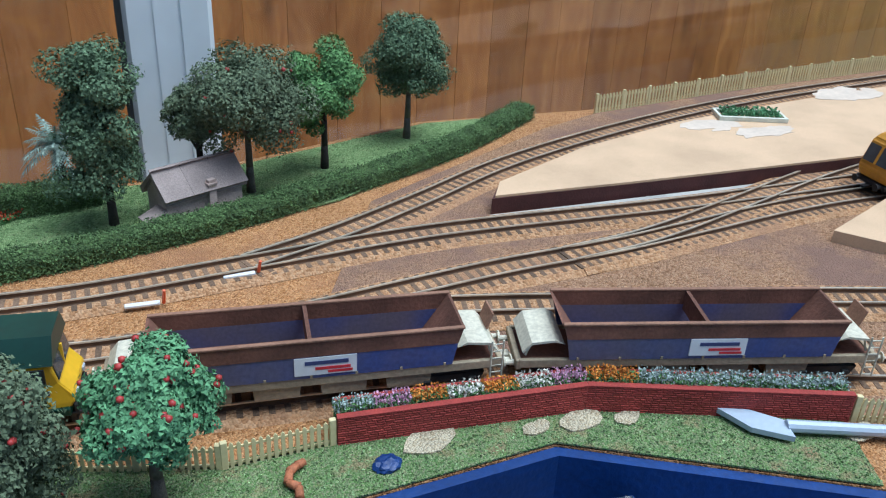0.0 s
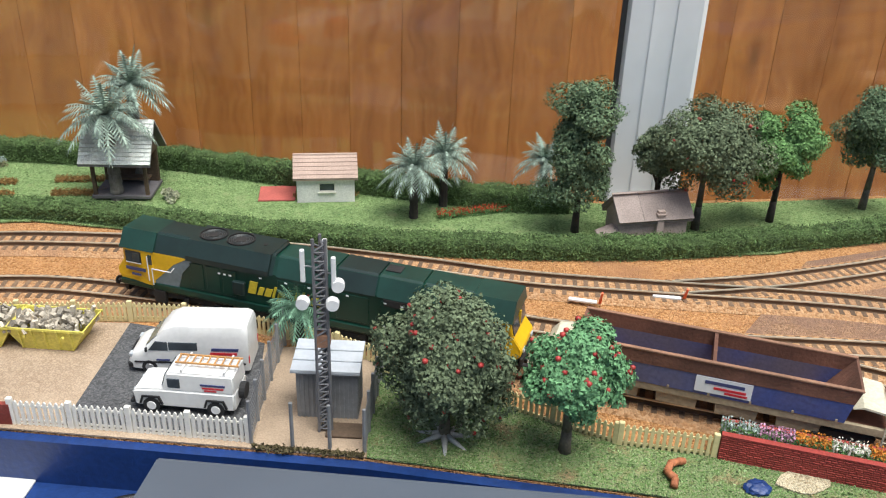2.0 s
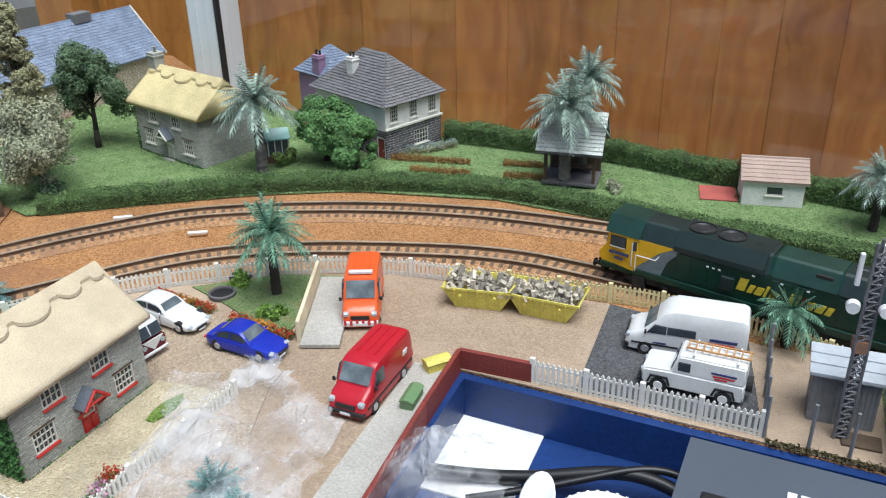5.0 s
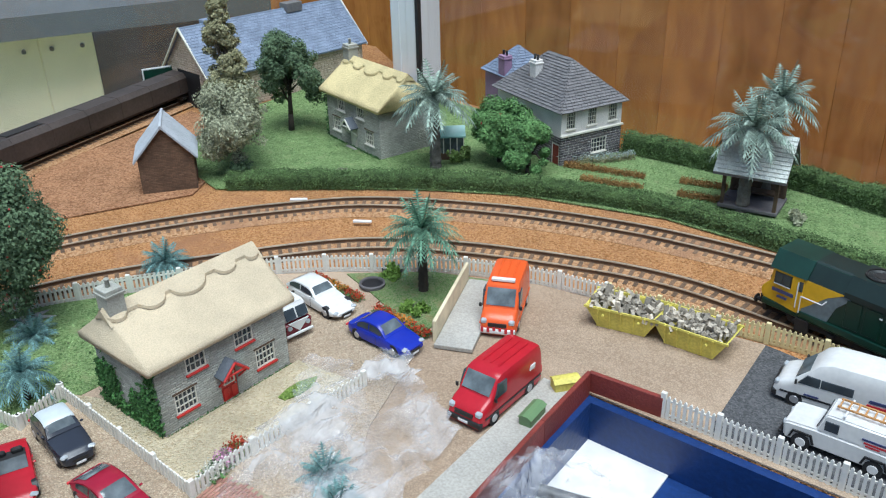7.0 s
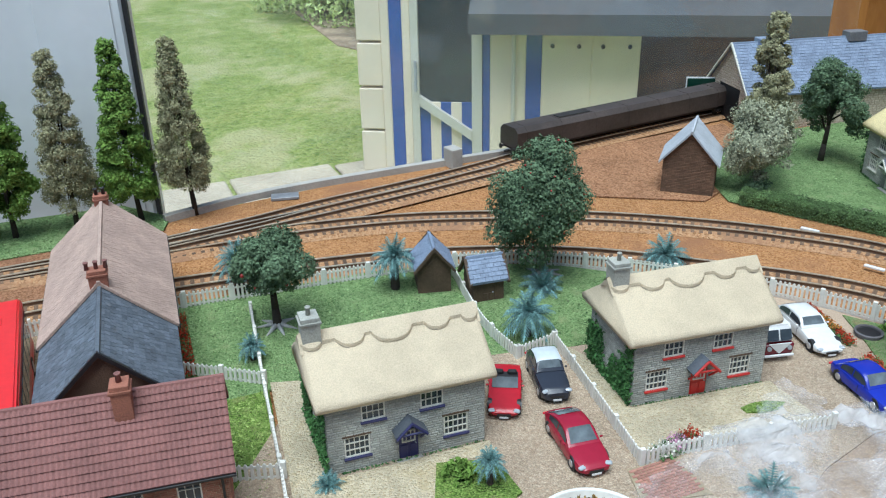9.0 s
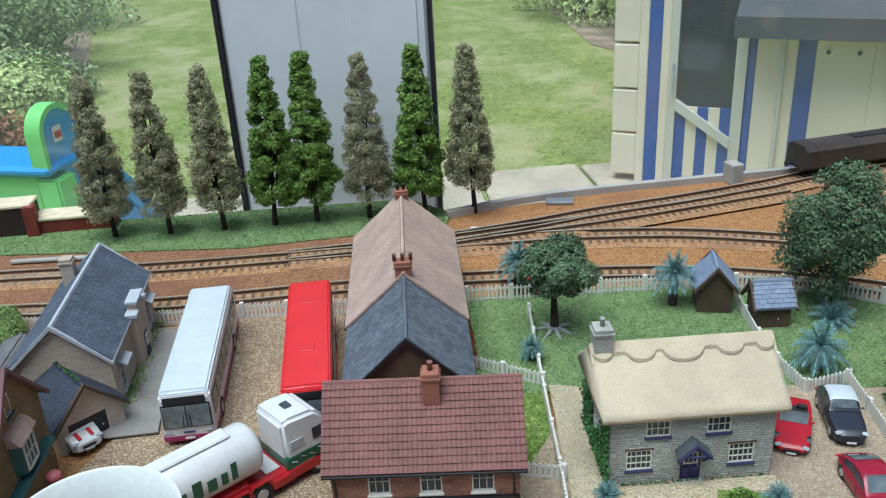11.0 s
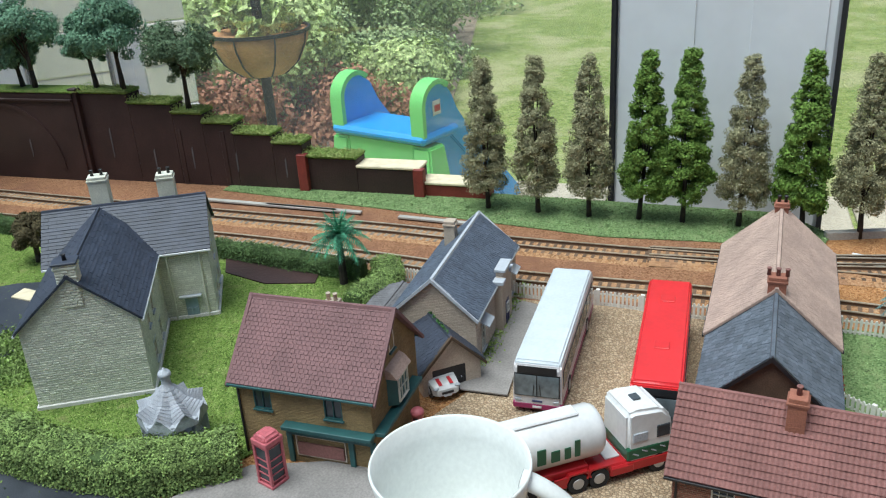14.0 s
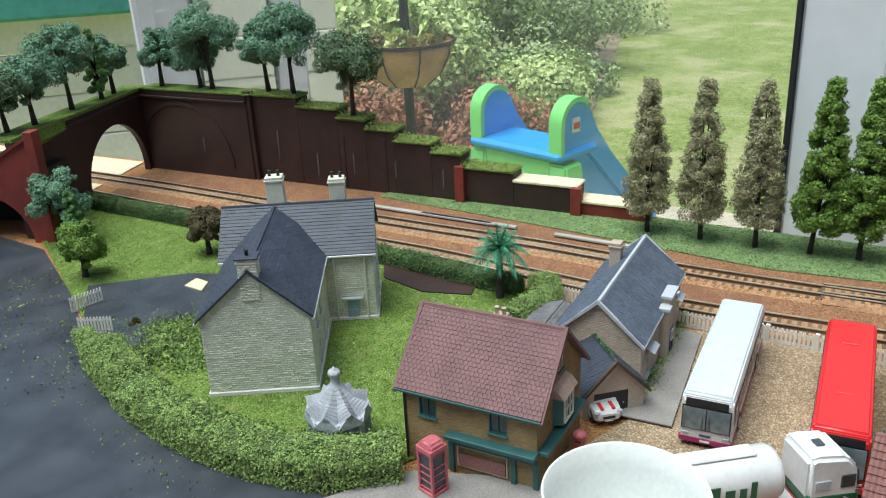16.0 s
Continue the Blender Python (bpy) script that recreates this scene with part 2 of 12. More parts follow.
M = {
    "ballast": granular("ballast", [(0.26, 0.115, 0.04), (0.46, 0.225, 0.085), (0.56, 0.31, 0.14), (0.36, 0.17, 0.07)], 760, patch=9, patch_color=(0.30, 0.15, 0.075), patch_at=0.58),
    "ballast_bed": granular("ballast_bed", [(0.25, 0.13, 0.06), (0.42, 0.23, 0.11), (0.50, 0.31, 0.17), (0.32, 0.18, 0.09)], 620, patch=12, patch_color=(0.28, 0.16, 0.09), patch_at=0.58, depth=0.001),
    "yard": granular("yard", [(0.335, 0.245, 0.17), (0.385, 0.29, 0.205), (0.415, 0.315, 0.225)], 620, patch=7, patch_color=(0.43, 0.33, 0.24), patch_at=0.55, depth=0.0006, bump=0.5, joint=0.26),
    "red_chips": granular("red_chips", [(0.21, 0.10, 0.05), (0.35, 0.18, 0.09), (0.44, 0.25, 0.14)], 600, patch=20),
    "grass": granular("grass", [(0.12, 0.21, 0.07), (0.24, 0.36, 0.14), (0.33, 0.45, 0.19), (0.19, 0.30, 0.11)], 780, patch=60, patch_color=(0.27, 0.33, 0.15), patch_at=0.62, depth=0.0025),
    "grass_bright": granular("grass_bright", [(0.10, 0.18, 0.03), (0.20, 0.31, 0.06), (0.29, 0.40, 0.10), (0.15, 0.24, 0.045)], 760, patch=60, patch_color=(0.26, 0.29, 0.10), patch_at=0.62, depth=0.0025),
    "grass_worn": granular("grass_worn", [(0.10, 0.18, 0.05), (0.18, 0.28, 0.10), (0.28, 0.30, 0.16), (0.15, 0.26, 0.09)], 1000, patch=55, patch_color=(0.24, 0.19, 0.10), patch_at=0.60),
    "gravel": granular("gravel", [(0.37, 0.275, 0.19), (0.48, 0.375, 0.265), (0.55, 0.445, 0.325), (0.42, 0.32, 0.225)], 760, patch=14, depth=0.0009, joint=0.34),
    "cobble": granular("cobble", [(0.33, 0.235, 0.15), (0.45, 0.335, 0.215), (0.54, 0.42, 0.285)], 480, patch=10, depth=0.0012, joint=0.5),
    "cream_ground": granular("cream_ground", [(0.52, 0.44, 0.30), (0.62, 0.54, 0.38), (0.47, 0.38, 0.24)], 850, patch=30, patch_color=(0.40, 0.32, 0.18), patch_at=0.64),
    "tarmac_grey": granular("tarmac_grey", [(0.055, 0.056, 0.06), (0.085, 0.086, 0.09), (0.125, 0.125, 0.13)], 900, patch=40, bump=0.6, depth=0.0006),
    "tarmac": material("tarmac", (0.060, 0.066, 0.078), 0.32, 0, 0.35, 26, 0.07, 1300, fine=0.30, color2=(0.034, 0.038, 0.047)),
    "paving_grey": material("paving_grey", (0.27, 0.25, 0.235), 0.85, 0, 0.25, 30, 0.2, 700),
    "concrete": material("concrete", (0.42, 0.40, 0.36), 0.85, 0, 0.2, 25, 0.2, 700),
    "platform_top": material("platform_top", (0.60, 0.42, 0.26), 0.9, 0, 0.18, 18, 0.3, 1400, fine=0.1),
    "sleeper": material("sleeper", (0.20, 0.125, 0.075), 0.9, 0, 0.55, 30, 0.4, 900, fine=0.3),
    "rail": material("rail", (0.74, 0.66, 0.52), 0.30, 0.55, 0.25, 40, 0, fine=0.1), "sleeper_pale": material("sleeper_pale", (0.34, 0.28, 0.21), 0.9, 0, 0.5, 40, 0.3, 900, fine=0.25), "rail_side": material("rail_side", (0.115, 0.062, 0.032), 0.7, 0.2, 0.4, 60),
    "blue_paint": material("blue_paint", (0.010, 0.040, 0.17), 0.45, 0, 0.35, 14, 0.3, 300),
    "brick_red": material("brick_red", (0.24, 0.05, 0.035), 0.8, 0, 0.3, 60, 0.4, 900),
    "hedge": material("hedge", (0.115, 0.19, 0.062), 0.9, 0, 0.45, 110, 0.3, 900, fine=0.25, randomize=0.45, island=True),
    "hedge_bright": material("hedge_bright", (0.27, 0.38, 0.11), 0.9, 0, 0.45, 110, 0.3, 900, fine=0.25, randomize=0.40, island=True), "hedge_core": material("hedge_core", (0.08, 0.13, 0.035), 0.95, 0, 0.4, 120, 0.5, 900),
    "cream_plastic": material("cream_plastic", (0.72, 0.62, 0.33), 0.5, 0, 0.15, 60, 0.0, fine=0.06),
    "white_plastic": material("white_plastic", (0.78, 0.76, 0.70), 0.45, 0, 0.1, 60, 0.0, fine=0.05),
    "white_upvc": material("white_upvc", (0.78, 0.80, 0.82), 0.35, 0, 0.06, 6, 0.0, fine=0.03),
    "rubber": material("rubber", (0.02, 0.02, 0.022), 0.6, 0, 0.2, 60),
    "fence_wood": material("fence_wood", (0.36, 0.15, 0.045), 0.4, 0, 0.3, 3, 0.1, 30, fine=0.12, randomize=0.18),
    "lawn": granular("lawn", [(0.16, 0.235, 0.05), (0.27, 0.335, 0.085), (0.35, 0.405, 0.13), (0.23, 0.285, 0.075)], 34, patch=1.6, patch_color=(0.36, 0.36, 0.17), patch_at=0.55, depth=0.02),
    "wall_white": material("wall_white", (0.75, 0.74, 0.70), 0.8, 0, 0.08, 4),
    "mdf": material("mdf", (0.45, 0.33, 0.2), 0.8, 0, 0.15, 20, 0.1, 300),
    "slate": material("slate", (0.11, 0.125, 0.15), 0.6, 0, 0.3, 60, 0.2, 700, randomize=0.2),
}

M.update({
    # car_glass: base colour lightened to stand for pale reflections
    "car_glass": material("car_glass", (0.17, 0.20, 0.215), 0.05, 0, 0.5, 90, fine=0.05, spec=0.7),
    "glass_dark": material("glass_dark", (0.055, 0.068, 0.080), 0.10, 0, 0.35, 80, fine=0.05, spec=0.6),
    "window_white": material("window_white", (0.68, 0.66, 0.58), 0.5, 0, 0.1, 200, fine=0.05),
    "thatch": material("thatch", (0.62, 0.52, 0.365), 0.95, 0, 0.16, 45, 0.55, 1300, fine=0.11),
    "thatch_yellow": material("thatch_yellow", (0.68, 0.57, 0.30), 0.95, 0, 0.22, 45, 0.8, 900, fine=0.14),
    "stone_grey": material("stone_grey", (0.42, 0.42, 0.37), 0.9, 0, 0.25, 60, 0.3, 1200, randomize=0.14, island=True),
    "mortar": material("mortar", (0.30, 0.30, 0.27), 0.95, 0, 0.2, 80, 0.2, 1200),
    "stone_cream": material("stone_cream", (0.64, 0.65, 0.54), 0.85, 0, 0.14, 60, 0.3, 1200, randomize=0.09, island=True),
    "mortar_pale": material("mortar_pale", (0.40, 0.33, 0.26), 0.95, 0, 0.2, 80), "mortar_cream": material("mortar_cream", (0.50, 0.51, 0.43), 0.95, 0, 0.2, 80),
    "stone_buff": material("stone_buff", (0.50, 0.415, 0.325), 0.88, 0, 0.16, 60, 0.3, 1200, randomize=0.10, island=True),
    "stone_shop": material("stone_shop", (0.27, 0.19, 0.085), 0.85, 0, 0.3, 50, 0.3, 1200, randomize=0.13, island=True),
    "mortar_buff": material("mortar_buff", (0.34, 0.28, 0.18), 0.95, 0, 0.2, 80),
    "brick_orange": material("brick_orange", (0.31, 0.125, 0.08), 0.85, 0, 0.25, 60, 0.3, 1200, randomize=0.22, island=True),
    "brick_brown": material("brick_brown", (0.15, 0.09, 0.055), 0.85, 0, 0.3, 60, 0.3, 1200, randomize=0.2, island=True),
    "tile_red": material("tile_red", (0.25, 0.115, 0.10), 0.75, 0, 0.22, 50, 0.2, 900, randomize=0.05),
    "tile_purple": material("tile_purple", (0.20, 0.105, 0.105), 0.75, 0, 0.2, 50, 0.2, 900, randomize=0.05),
    "tile_pink": material("tile_pink", (0.46, 0.335, 0.275), 0.8, 0, 0.2, 50, 0.2, 900, randomize=0.05, island=True),
    "slates": material("slates", (0.125, 0.145, 0.175), 0.6, 0, 0.25, 60, 0.2, 700, randomize=0.25, island=True),
    "slates_station": material("slates_station", (0.10, 0.122, 0.165), 0.55, 0, 0.25, 60, 0.2, 700, randomize=0.15, island=True),
    "slates_dark": material("slates_dark", (0.045, 0.054, 0.080), 0.55, 0, 0.25, 60, 0.2, 700, randomize=0.15, island=True),
    "slates_blue": material("slates_blue", (0.22, 0.27, 0.37), 0.6, 0, 0.2, 60, 0.2, 700, randomize=0.12, island=True),
    "slates_grey": material("slates_grey", (0.17, 0.165, 0.17), 0.65, 0, 0.2, 60, 0.2, 700, randomize=0.14, island=True),
    "render_white": material("render_white", (0.76, 0.74, 0.71), 0.85, 0, 0.14, 50, 0.2, 1200),
    "render_purple": material("render_purple", (0.30, 0.19, 0.30), 0.85, 0, 0.15, 50, 0.2, 1200),
    "stone_dark": material("stone_dark", (0.14, 0.13, 0.135), 0.9, 0, 0.3, 60, 0.3, 1200, randomize=0.3, island=True),
    "paint_red": material("paint_red", (0.50, 0.025, 0.02), 0.4, 0, 0.15, 80, fine=0.06),
    "paint_navy": material("paint_navy", (0.03, 0.03, 0.11), 0.45, 0, 0.2, 80, fine=0.06),
    "paint_teal": material("paint_teal", (0.032, 0.105, 0.105), 0.5, 0, 0.2, 80, fine=0.06),
    "paint_grey": material("paint_grey", (0.33, 0.35, 0.37), 0.5, 0, 0.15, 80, fine=0.06),
    "paint_ltblue": material("paint_ltblue", (0.30, 0.40, 0.48), 0.5, 0, 0.15, 80, fine=0.06),
    "paint_black": material("paint_black", (0.018, 0.018, 0.02), 0.45, 0, 0.3, 80, fine=0.1),
    "lead": material("lead", (0.46, 0.49, 0.53), 0.55, 0.0, 0.15, 50, fine=0.06),
    "timber": material("timber", (0.10, 0.065, 0.04), 0.8, 0, 0.3, 60, 0.2, 600),
    "ivy": material("ivy", (0.09, 0.22, 0.06), 0.8, 0, 0.4, 100, fine=0.2, randomize=0.5, island=True),
})

# plant colours
def leaf(name, color, var=0.35, rand=0.26):
    return material(name, color, 0.85, 0, var, 130, 0.2, 900, fine=0.25, randomize=rand, island=True, spec=0.25)


M.update({
    "leaf_dark": leaf("leaf_dark", (0.14, 0.21, 0.115)),
    "leaf_olive": leaf("leaf_olive", (0.155, 0.20, 0.115)),
    "leaf_mid": leaf("leaf_mid", (0.15, 0.29, 0.10)),
    "leaf_bright": leaf("leaf_bright", (0.17, 0.36, 0.17)),
    "leaf_fir": leaf("leaf_fir", (0.19, 0.31, 0.06)),
    "leaf_grey": leaf("leaf_grey", (0.38, 0.37, 0.21)),
    "leaf_pale": leaf("leaf_pale", (0.40, 0.42, 0.28)),
    "leaf_teal": leaf("leaf_teal", (0.20, 0.35, 0.22)),
    "leaf_verge": leaf("leaf_verge", (0.42, 0.50, 0.17), 0.3, 0.2),
    "leaf_red": leaf("leaf_red", (0.12, 0.10, 0.05)),
    "frond": leaf("frond", (0.32, 0.41, 0.34), 0.5, 0.4),
    "frond_green": leaf("frond_green", (0.09, 0.30, 0.17), 0.4, 0.35),
    "frond_blue": leaf("frond_blue", (0.17, 0.30, 0.29), 0.4, 0.35),
    "frond_deep": leaf("frond_deep", (0.16, 0.30, 0.20), 0.4, 0.35),
    "bark": material("bark", (0.05, 0.04, 0.032), 0.9, 0, 0.4, 90, 0.5, 700),
    "bark_grey": material("bark_grey", (0.16, 0.14, 0.11), 0.9, 0, 0.4, 90, 0.5, 700),
    "palm_bark": material("palm_bark", (0.19, 0.17, 0.15), 0.9, 0, 0.4, 200, 0.8, 900),
    "fruit": material("fruit", (0.40, 0.04, 0.035), 0.5, 0, 0.3, 100),
    "flower_red": leaf("flower_red", (0.50, 0.07, 0.03)), "flower_orange": leaf("flower_orange", (0.70, 0.28, 0.05)),
    "flower_white": leaf("flower_white", (0.78, 0.76, 0.66)), "flower_pink": leaf("flower_pink", (0.66, 0.38, 0.52)),
    "flower_blue": leaf("flower_blue", (0.42, 0.50, 0.46)), "dry_bed": leaf("dry_bed", (0.34, 0.20, 0.07)),
    "wall_dark": material("wall_dark", (0.045, 0.022, 0.020), 0.55, 0, 0.35, 25, 0.4, 500, fine=0.2),
    "portal_red": material("portal_red", (0.22, 0.035, 0.025), 0.6, 0, 0.3, 30, 0.4, 600, fine=0.15),
    "cream_wood": material("cream_wood", (0.76, 0.66, 0.45), 0.7, 0, 0.15, 5, 0.1, 100),
    "shed_cream": material("shed_cream", (0.88, 0.78, 0.62), 0.7, 0, 0.10, 4, 0.1, 60, fine=0.05),
    "shed_blue": material("shed_blue", (0.05, 0.12, 0.42), 0.6, 0, 0.15, 5, 0.1, 60),
    "shed_dark": material("shed_dark", (0.055, 0.035, 0.06), 0.3, 0, 0.3, 3),
    "roof_felt": material("roof_felt", (0.09, 0.10, 0.11), 0.85, 0, 0.2, 6, 0.3, 200),
    "toy_green": material("toy_green", (0.26, 0.76, 0.20), 0.4, 0, 0.06, 6, fine=0.03),
    "toy_blue": material("toy_blue", (0.04, 0.36, 0.85), 0.4, 0, 0.06, 6, fine=0.03),
    "coir": material("coir", (0.70, 0.36, 0.15), 0.95, 0, 0.3, 14, 0.8, 120),
    "garden_leaf": leaf("garden_leaf", (0.62, 0.74, 0.30), 0.5, 0.5), "garden_dark": leaf("garden_dark", (0.48, 0.60, 0.28), 0.5, 0.5),
    "garden_red": leaf("garden_red", (0.52, 0.25, 0.15)), "garden_soil": material("garden_soil", (0.40, 0.32, 0.22), 0.95, 0, 0.5, 6, 0.8, 60),
    "stone_slab": material("stone_slab", (0.55, 0.48, 0.36), 0.85, 0, 0.2, 4, 0.2, 80), "teal_fascia": material("teal_fascia", (0.10, 0.35, 0.30), 0.5, 0, 0.1, 4),
})

# paints
def gloss(name, color, rough=0.25, var=0.08, metal=0.0):
    return material(name, color, rough, metal, var, 60, fine=0.04, spec=0.5)


M.update({
    "car_white": gloss("car_white", (0.70, 0.70, 0.69)), "car_red": gloss("car_red", (0.43, 0.013, 0.025)), "car_blue": gloss("car_blue", (0.015, 0.03, 0.36)),
    "car_black": gloss("car_black", (0.03, 0.035, 0.05)), "car_crimson": gloss("car_crimson", (0.30, 0.012, 0.035)), "car_orange": gloss("car_orange", (0.70, 0.105, 0.022)),
    "car_maroon": gloss("car_maroon", (0.17, 0.02, 0.03)), "tyre": material("tyre", (0.02, 0.02, 0.022), 0.8), "hub": gloss("hub", (0.5, 0.5, 0.52), 0.3, 0.1, 0.6),
    "chrome": gloss("chrome", (0.6, 0.6, 0.62), 0.2, 0.05, 0.8), "lamp_glass": gloss("lamp_glass", (0.42, 0.45, 0.48), 0.10), "bus_silver": gloss("bus_silver", (0.56, 0.61, 0.64), 0.30), "bus_side": gloss("bus_side", (0.62, 0.60, 0.60), 0.35), "bus_magenta": gloss("bus_magenta", (0.28, 0.02, 0.10), 0.35),
    "bus_red": gloss("bus_red", (0.62, 0.02, 0.025), 0.3), "truck_green": gloss("truck_green", (0.02, 0.10, 0.05), 0.3), "truck_red": gloss("truck_red", (0.42, 0.015, 0.02), 0.3),
    "loco_green": material("loco_green", (0.004, 0.036, 0.022), 0.30, 0, 0.25, 50, fine=0.08), "loco_roof": material("loco_roof", (0.009, 0.042, 0.031), 0.42, 0, 0.3, 40, fine=0.1), "loco_grey": material("loco_grey", (0.010, 0.024, 0.022), 0.45, 0, 0.3, 40, fine=0.1),
    "loco_yellow": material("loco_yellow", (0.72, 0.42, 0.012), 0.35, 0, 0.12, 50, fine=0.05), "loco_swoosh": material("loco_swoosh", (0.16, 0.20, 0.22), 0.4, 0, 0.1, 50), "loco_letter": material("loco_letter", (0.62, 0.47, 0.035), 0.4, 0, 0.1, 50),
    "black_frame": material("black_frame", (0.022, 0.020, 0.019), 0.75, 0, 0.5, 60, 0.2, 500), "rust": material("rust", (0.20, 0.088, 0.056), 0.85, 0, 0.45, 35, 0.3, 500), "rust_light": material("rust_light", (0.30, 0.16, 0.10), 0.85, 0, 0.3, 35, 0.3, 500), "hopper_blue": material("hopper_blue", (0.032, 0.065, 0.25), 0.55, 0, 0.6, 14, 0.1, 500, color2=(0.11, 0.10, 0.14)), "hopper_tan": material("hopper_tan", (0.36, 0.29, 0.19), 0.8, 0, 0.35, 35, 0.2, 500), "hopper_cream": material("hopper_cream", (0.62, 0.58, 0.45), 0.6, 0, 0.25, 35, 0.1, 500),
    "dark_wagon": material("dark_wagon", (0.062, 0.048, 0.042), 0.55, 0, 0.4, 25, 0.1, 400), "decal_white": gloss("decal_white", (0.75, 0.75, 0.75), 0.4), "decal_red": gloss("decal_red", (0.55, 0.03, 0.04), 0.4), "decal_navy": gloss("decal_navy", (0.05, 0.06, 0.16), 0.4),
    "skip_yellow": material("skip_yellow", (0.66, 0.58, 0.12), 0.6, 0, 0.2, 60, 0.2, 600), "rubble": material("rubble", (0.52, 0.46, 0.37), 0.9, 0, 0.5, 90, 0.4, 800, randomize=0.55, island=True), "wood_light": material("wood_light", (0.48, 0.25, 0.09), 0.7, 0, 0.2, 60),
    "china": gloss("china", (0.72, 0.74, 0.71), 0.15, 0.03), "station_grey": material("station_grey", (0.075, 0.09, 0.115), 0.5, 0, 0.08, 20, 0.15, 3000, fine=0.06), "badge_blue": gloss("badge_blue", (0.04, 0.22, 0.70), 0.15), "paper": material("paper", (0.72, 0.71, 0.68), 0.8, 0, 0.05, 10), "cable": gloss("cable", (0.012, 0.012, 0.014), 0.4),
    "phone_red": material("phone_red", (0.50, 0.13, 0.15), 0.45, 0, 0.15, 60), "mast_grey": material("mast_grey", (0.16, 0.16, 0.17), 0.6, 0.1, 0.25, 80, fine=0.1), "zinc": material("zinc", (0.27, 0.28, 0.295), 0.5, 0.2, 0.25, 50, fine=0.1), "tool_blue": gloss("tool_blue", (0.42, 0.48, 0.56), 0.35), "stone_pale": material("stone_pale", (0.46, 0.49, 0.53), 0.7, 0, 0.2, 60, 0.2, 900), "clay": material("clay", (0.40, 0.14, 0.06), 0.8, 0, 0.4, 90, 0.4, 600), "flag_orange": gloss("flag_orange", (0.75, 0.12, 0.03), 0.5),
})


def film_material():
    """Thin creased clear plastic film."""
    m = bpy.data.materials.new("clear_film")
    m.use_nodes = True
    t, l = m.node_tree.nodes, m.node_tree.links
    out = t["Material Output"]
    b = t["Principled BSDF"]
    b.inputs["Base Color"].default_value, b.inputs["Roughness"].default_value = (0.80, 0.81, 0.84, 1), 0.12
    tr = t.new("ShaderNodeBsdfTransparent")
    mx = t.new("ShaderNodeMixShader")
    co = t.new("ShaderNodeTexCoord")
    no = t.new("ShaderNodeTexNoise")
    no.inputs["Scale"].default_value, no.inputs["Detail"].default_value = 34, 6
    l.new(co.outputs["Object"], no.inputs["Vector"])
    mr = t.new("ShaderNodeMapRange")
    mr.inputs[1].default_value, mr.inputs[2].default_value, mr.inputs[3].default_value, mr.inputs[4].default_value = 0.41, 0.72, 0.07, 0.50
    l.new(no.outputs["Fac"], mr.inputs[0])
    l.new(mr.outputs[0], mx.inputs[0])
    l.new(tr.outputs[0], mx.inputs[1])
    l.new(b.outputs[0], mx.inputs[2])
    l.new(mx.outputs[0], out.inputs[0])
    cr, mp, bp = t.new("ShaderNodeTexNoise"), t.new("ShaderNodeMapping"), t.new("ShaderNodeBump")
    mp.inputs["Scale"].default_value = (1.0, 0.28, 1.0)
    mp.inputs["Rotation"].default_value = (0, 0, 0.6)
    cr.inputs["Scale"].default_value, cr.inputs["Detail"].default_value, cr.inputs["Distortion"].default_value = 190, 3, 0.8
    bp.inputs["Strength"].default_value, bp.inputs["Distance"].default_value = 0.9, 0.004
    l.new(co.outputs["Object"], mp.inputs["Vector"])
    l.new(mp.outputs[0], cr.inputs["Vector"])
    l.new(cr.outputs["Fac"], bp.inputs["Height"])
    l.new(bp.outputs[0], b.inputs["Normal"])
    return m


M["film"] = film_material()
M["clapboard"] = material("clapboard", (0.95, 0.87, 0.80), 0.7, 0, 0.10, 4, 0.1, 60, fine=0.05)


